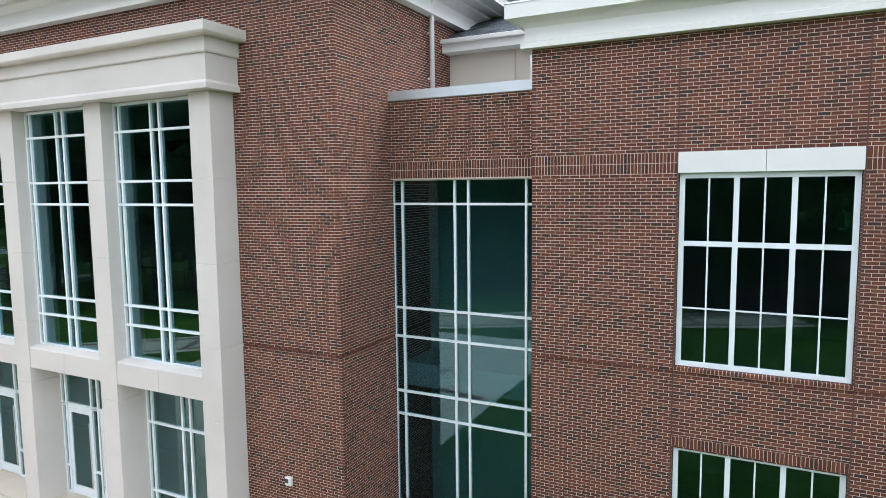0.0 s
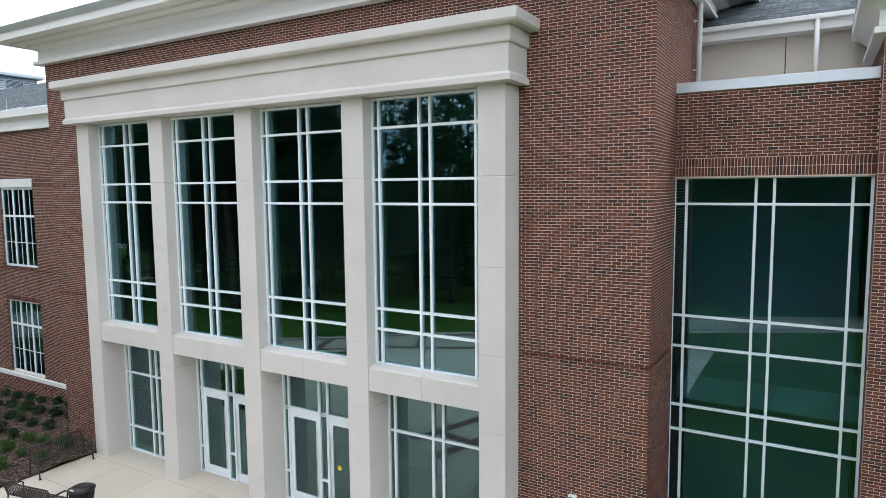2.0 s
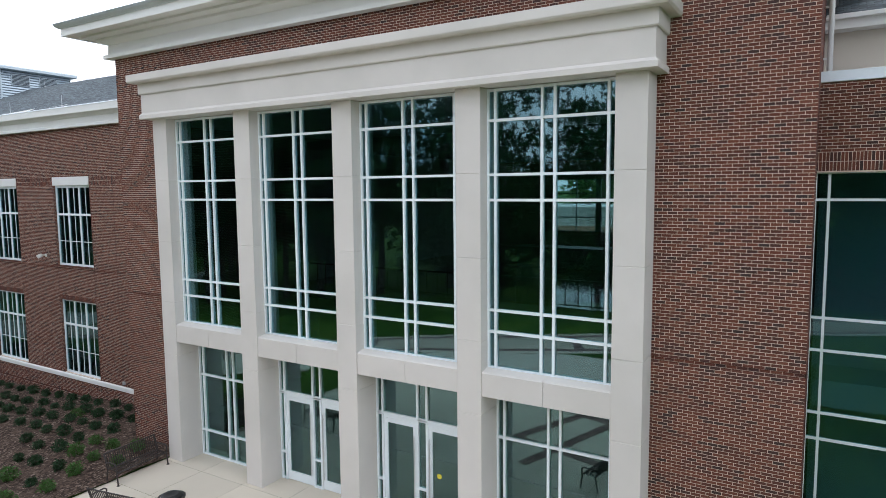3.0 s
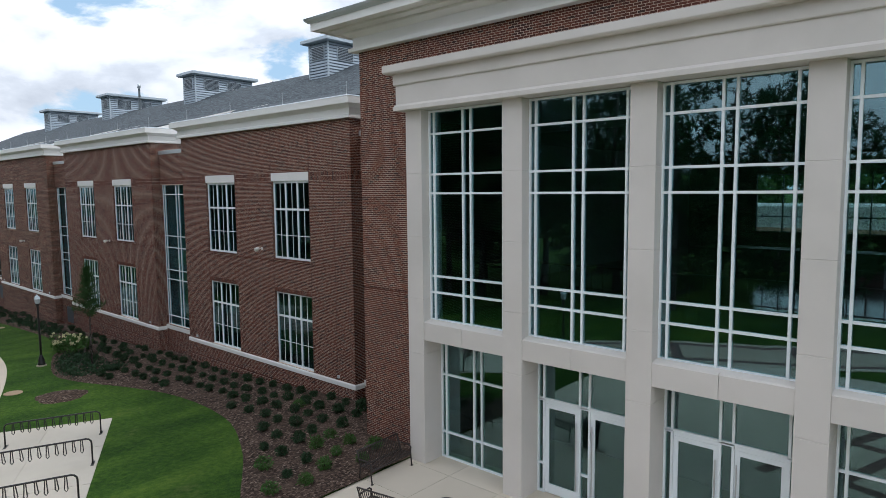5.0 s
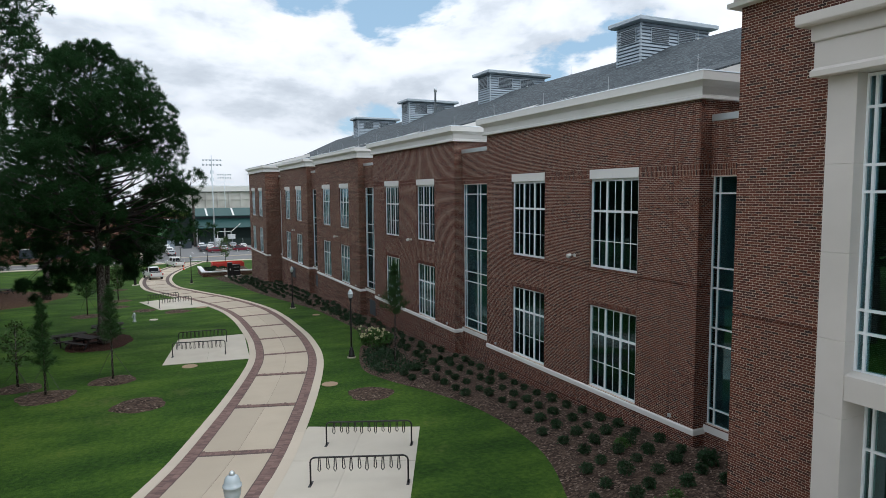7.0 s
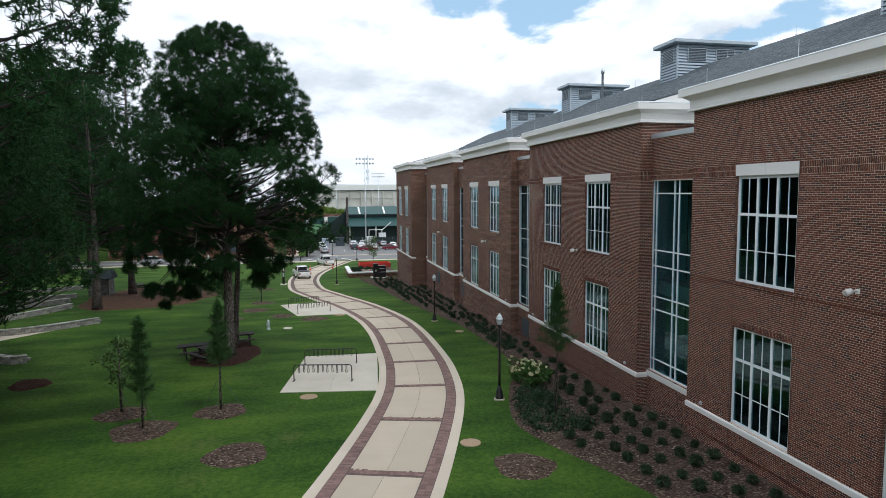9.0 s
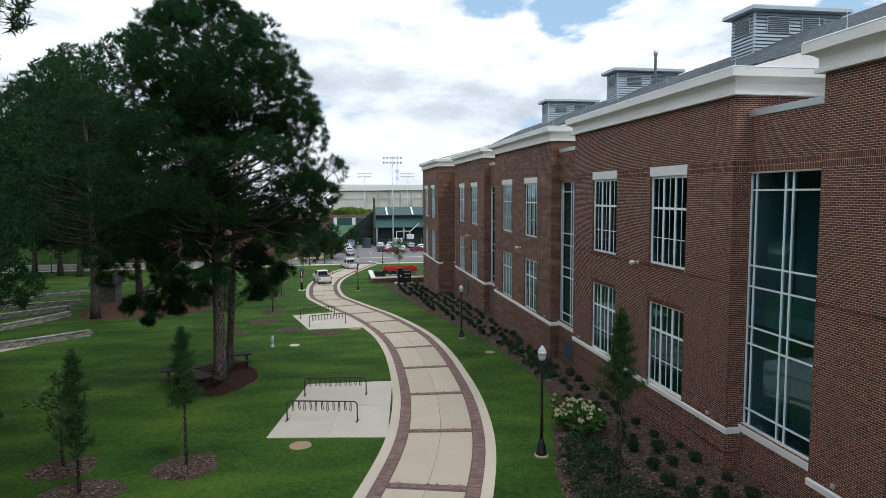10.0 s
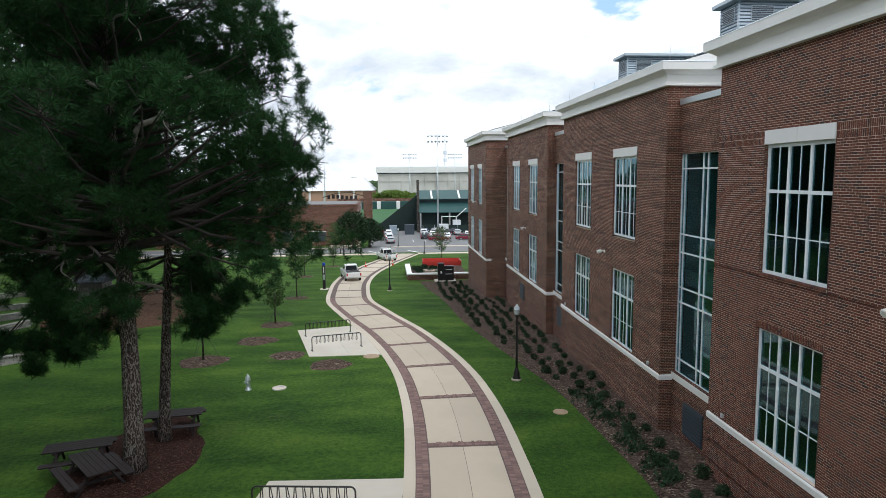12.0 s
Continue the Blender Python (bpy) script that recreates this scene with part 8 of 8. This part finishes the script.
fence = thing("yard_fence", (-213, 25, -6.3), "dark green chain-link fence behind the car park", "fence")
part("mesh_panel", box(-213.6, -213.5, 12.0, 60, -6.3, -4.2), DARK_NET, fence)
for k in range(17):
    part("post", Shape().tube([(-213.4, 12 + 3 * k, -6.4), (-213.4, 12 + 3 * k, -4.1)], 0.05, 6), STEEL, fence)
# yard equipment
for x, y, w, h, words in ((-214.5, 17.5, 2.4, 2.2, "pale electrical cabinet in the yard"), (-215.0, 21.0, 2.0, 3.2, "pale electrical cabinet in the yard"), (-211.0, 4.2, 1.8, 2.2, "grey metal waste container"), (-211.5, 8.4, 2.4, 2.4, "dark grey metal waste container")):
    c = thing("yard_cabinet", (x, y, -6.3), words, "cabinet", "yard cabinets")
    m = PALE_ROOF if "pale" in words else SIDING if "dark" not in words else LOUVRE
    part("body", box(x - w / 2, x + w / 2, y - w / 2, y + w / 2, -6.3, -6.3 + h), m, c, bevel=0.05)
    part("lid", box(x - w / 2 - 0.05, x + w / 2 + 0.05, y - w / 2 - 0.05, y + w / 2 + 0.05, -6.299 + h, -6.2 + h), m, c)
gantry = thing("pipe_gantry", (-214.2, 19.5, -6.3), "white pipe frame over the yard equipment", "pipe frame")
part("pipe", Shape().tube([(-214.0, 17.0, -6.3), (-214.0, 17.0, -2.0), (-214.0, 21.0, -2.0), (-214.0, 23.5, 0.2)], 0.12, 6), WHITE, gantry)
part("pipe", Shape().tube([(-214.0, 20.8, -6.3), (-214.0, 20.8, -2.0)], 0.12, 6), WHITE, gantry)
field = thing("ground_field", (-262, 5, -5.5), "bright green playing field bank", "playing field", kind="structure")
part("turf", Shape().add([(-240, -12, -5.2), (-240, 14, -5.2), (-285, 14, -3.4), (-285, -12, -3.4), (-240, -12, -7), (-240, 14, -7), (-285, 14, -7), (-285, -12, -7)], [(0, 1, 2, 3), (4, 7, 6, 5), (0, 4, 5, 1), (1, 5, 6, 2), (2, 6, 7, 3), (3, 7, 4, 0)]), FIELD, field)
stand = thing("bleacher", (-287, 5, -1), "row of dark bleachers with white rails", "bleachers")
for k in range(4):
    part("seat_block", box(-289.5, -286.0, -14 + 7.2 * k, -8.4 + 7.2 * k, -6, -0.6), GREEN_ROOF, stand)
    part("stair", box(-289.5, -285.9, -8.3 + 7.2 * k, -7.0 + 7.2 * k, -6, -0.7), LINTEL, stand)
part("back_wall", box(-291, -290, -16, 18, -6, 0.4), BRICK_FAR, stand)

col = thing("arena", (-360, 40, -6.5), "large pale concrete arena with tall pilasters", "arena")
part("wall", box(-420, -330.0, -1.4, 120, -6.6, 9.8), PANEL, col)
part("fascia", box(-421, -329.0, -2.2, 121, 10.2, 12.6), LINTEL, col)
# dark strip drawn as the fascia's shadow; there is no louvre here
part("eave_shadow", box(-420, -329.6, -1.6, 120, 9.801, 10.199), LOUVRE, col)
part("roof", box(-419, -331, -1.0, 119, 12.601, 13.1), PALE_ROOF, col)
part("string_course", box(-330.0, -329.7, -1.4, 120, 6.4, 6.7), PANEL, col)
for k in range(24):
    part("pilaster", box(-330.0, -329.2, -1.3 + 5.15 * k, -0.6 + 5.15 * k, -6.6, 9.8), PANEL, col)
hall = thing("white_roofed_hall", (-350, -20, -6.5), "hall with a white hipped roof and tan walls", "building")
part("wall", box(-372, -332.0, -40, -3.0, -6.6, 2.6), TAN, hall)
part("roof", Shape().add([(-373, -41, 2.601), (-331.0, -41, 2.601), (-331.0, -2.6, 2.601), (-373, -2.6, 2.601), (-360, -30, 8.2), (-342, -30, 8.2), (-342, -8, 8.2), (-360, -8, 8.2)], [(0, 3, 2, 1), (4, 5, 6, 7), (0, 1, 5, 4), (1, 2, 6, 5), (2, 3, 7, 6), (3, 0, 4, 7)]), PALE_ROOF, hall)
for k in range(6):
    part("column", box(-331.9, -331.4, -38 + 6.4 * k, -37.2 + 6.4 * k, -6.6, 2.6), LINTEL, hall)
gate = thing("brick_gate", (-236, -2.5, -6.4), "brick gate pier with a dark metal arch sign", "gate")
part("pier", box(-237, -235.4, -4.2, -1.6, -6.5, 4.4), BRICK_FAR, gate)
part("cap", box(-237.2, -235.2, -4.4, -1.4, 4.401, 4.8), LINTEL, gate)
part("arch", Shape().tube([(-236.2, -16, 2.6), (-236.2, -12, 3.8), (-236.2, -8, 4.0), (-236.2, -4.2, 3.0)], 0.12, 6), BLACK, gate)
for k in range(7):
    part("lettering_bar", box(-236.2, -236.1, -14.6 + 1.3 * k, -13.8 + 1.3 * k, 2.1 + 0.2 * math.sin(k), 3.2 + 0.2 * math.sin(k)), BLACK, gate)


def tower(x, y, top, wide=4.6, z0=-6.5):
    t = thing("light_tower", (x, y, z0), "tall grey floodlight mast with two lamp rows", "light tower", "floodlight masts")
    part("mast", Shape().lathe([(0.22, 0), (0.17, (top - z0) * 0.5), (0.10, top - z0)], n=12), COPING, t, here=True, smooth=True)
    h = top - z0
    for r, zz in enumerate((h - 0.4, h - 1.7)):
        part("cross_arm", Shape().tube([(0, -wide / 2, zz), (0, wide / 2, zz)], 0.05, 6), COPING, t, here=True)
        for k in range(6):
            yy = -wide / 2 + wide * k / 5
            part("lamp_head", Shape().tube([(0.1, yy, zz + 0.1), (0.45, yy, zz - 0.25)], [0.16, 0.28], 10), COPING, t, here=True)


tower(-206.5, 15.4, 18.9)
tower(-300, 11.7, 17.6, 5.0)
tower(-300, 29.5, 17.6, 5.0)
tower(-260, -17.6, 21.6, 5.0)
mast = thing("lattice_mast", (-400, 34.6, -6.5), "thin lattice radio mast in the distance", "radio mast")
part("leg", Shape().tube([(-400.7, 34.0, -6.5), (-400.1, 34.6, 31)], [0.16, 0.08], 5), COPING, mast)
part("leg", Shape().tube([(-399.3, 34.0, -6.5), (-399.9, 34.6, 31)], [0.16, 0.08], 5), COPING, mast)
part("leg", Shape().tube([(-400, 35.4, -6.5), (-400, 34.7, 31)], [0.16, 0.08], 5), COPING, mast)
br = Shape()
for k in range(24):
    z = -5 + 1.5 * k
    w = 0.75 - 0.026 * k
    br.tube([(-400 - w, 34.6 - w, z), (-400 + w, 34.6 - w, z + 0.75), (-400, 34.6 + w, z + 1.5)], 0.05, 4)
part("lattice", br, COPING, mast)
for z in (16.5, 20.5):
    part("antenna_ring", Shape().lathe([(1.0, z), (1.0, z + 1.8), (0.8, z + 1.8), (0.8, z)], (-400, 34.6, 0), 10), COPING, mast)

# what the lobby's rear window looks out on
annex = thing("pale_annex", (-16, 75, -0.2), "low pale building with a red-brown base", "building")
part("wall", box(-60, 30, 75, 90, -0.5, 6.6), PANEL, annex)
part("base", box(-60, 30, 74.8, 74.99, -0.5, 4.2), TAN, annex)
for k in range(9):
    part("window", box(-50 + 8 * k, -47 + 8 * k, 74.7, 74.79, 1.2, 3.4), LOUVRE, annex)
for k in range(8):
    small_tree(-40 + 7 * k, 98 + 3 * (k % 2), 13.5 + (k * 5 % 3), 5, 80 + k, "broad green tree behind the building", 34, 0.75, "trees behind", LEAF_BRIGHT, 0.0)

# far woods on the skyline
woods = random.Random(200)
cs, rs = [], []
for k in range(420):
    yy = woods.uniform(-420, 320)
    xx = woods.uniform(-620, -520)
    cs.append((xx, yy, woods.uniform(-3, 6) + 1.5 * math.sin(yy * 0.02)))
    rs.append(woods.uniform(4, 6))
for k in range(260):
    xx = woods.uniform(-520, 120)
    cs.append((xx, woods.uniform(-260, -150), woods.uniform(0, 16)))
    rs.append(woods.uniform(4, 7))
ob = part("far_woods", leaves("far_woods", cs, rs, 60, 2.2, 201), leaf_material("far_foliage", (0.05, 0.085, 0.035), 0.3), None)
tagged(ob, "hazy line of distant woods", "woods", kind="stuff")
# a plain wooded bank closes the view behind the camera
bank = part("backdrop_bank", Shape().add([(-520, -270, -8), (160, -270, -8), (160, -300, 16), (-520, -300, 16), (160, -320, -8), (-520, -320, -8)], [(0, 1, 2, 3), (3, 2, 4, 5), (0, 3, 5), (1, 4, 2), (0, 5, 4, 1)]), GRASS, None)
tagged(bank, "grassy bank far behind the park", "bank", kind="structure")


# ---- bricks picked out one by one, nearest the camera's way ----
brick_meshes = {}
for parent, wall, rows in SINGLES:
    for u0, u1, z0, z1, d in rows:
        key = (wall.axis, wall.out, round(u1 - u0, 2), round(z1 - z0, 2))
        if key not in brick_meshes:
            s = Shape()
            w, h, o = (u1 - u0) / 2, (z1 - z0) / 2, wall.out * PROUD
            if wall.axis == "x":
                s.add([(-w, 0, -h), (w, 0, -h), (w, 0, h), (-w, 0, h), (-w, o, -h), (w, o, -h), (w, o, h), (-w, o, h)], [(4, 5, 6, 7), (0, 1, 5, 4), (1, 2, 6, 5), (2, 3, 7, 6), (3, 0, 4, 7)])
            else:
                s.add([(0, -w, -h), (0, w, -h), (0, w, h), (0, -w, h), (o, -w, -h), (o, w, -h), (o, w, h), (o, -w, h)], [(4, 5, 6, 7), (0, 1, 5, 4), (1, 2, 6, 5), (2, 3, 7, 6), (3, 0, 4, 7)])
            me = s.mesh("brick")
            me.materials.append(BRICK_ONE)
            brick_meshes[key] = me
        b = new("brick", brick_meshes[key])
        b.parent = parent
        u, z = (u0 + u1) / 2, (z0 + z1) / 2
        p = Vector((u, wall.at, z)) if wall.axis == "x" else Vector((wall.at, u, z))
        b.location = p - parent.location
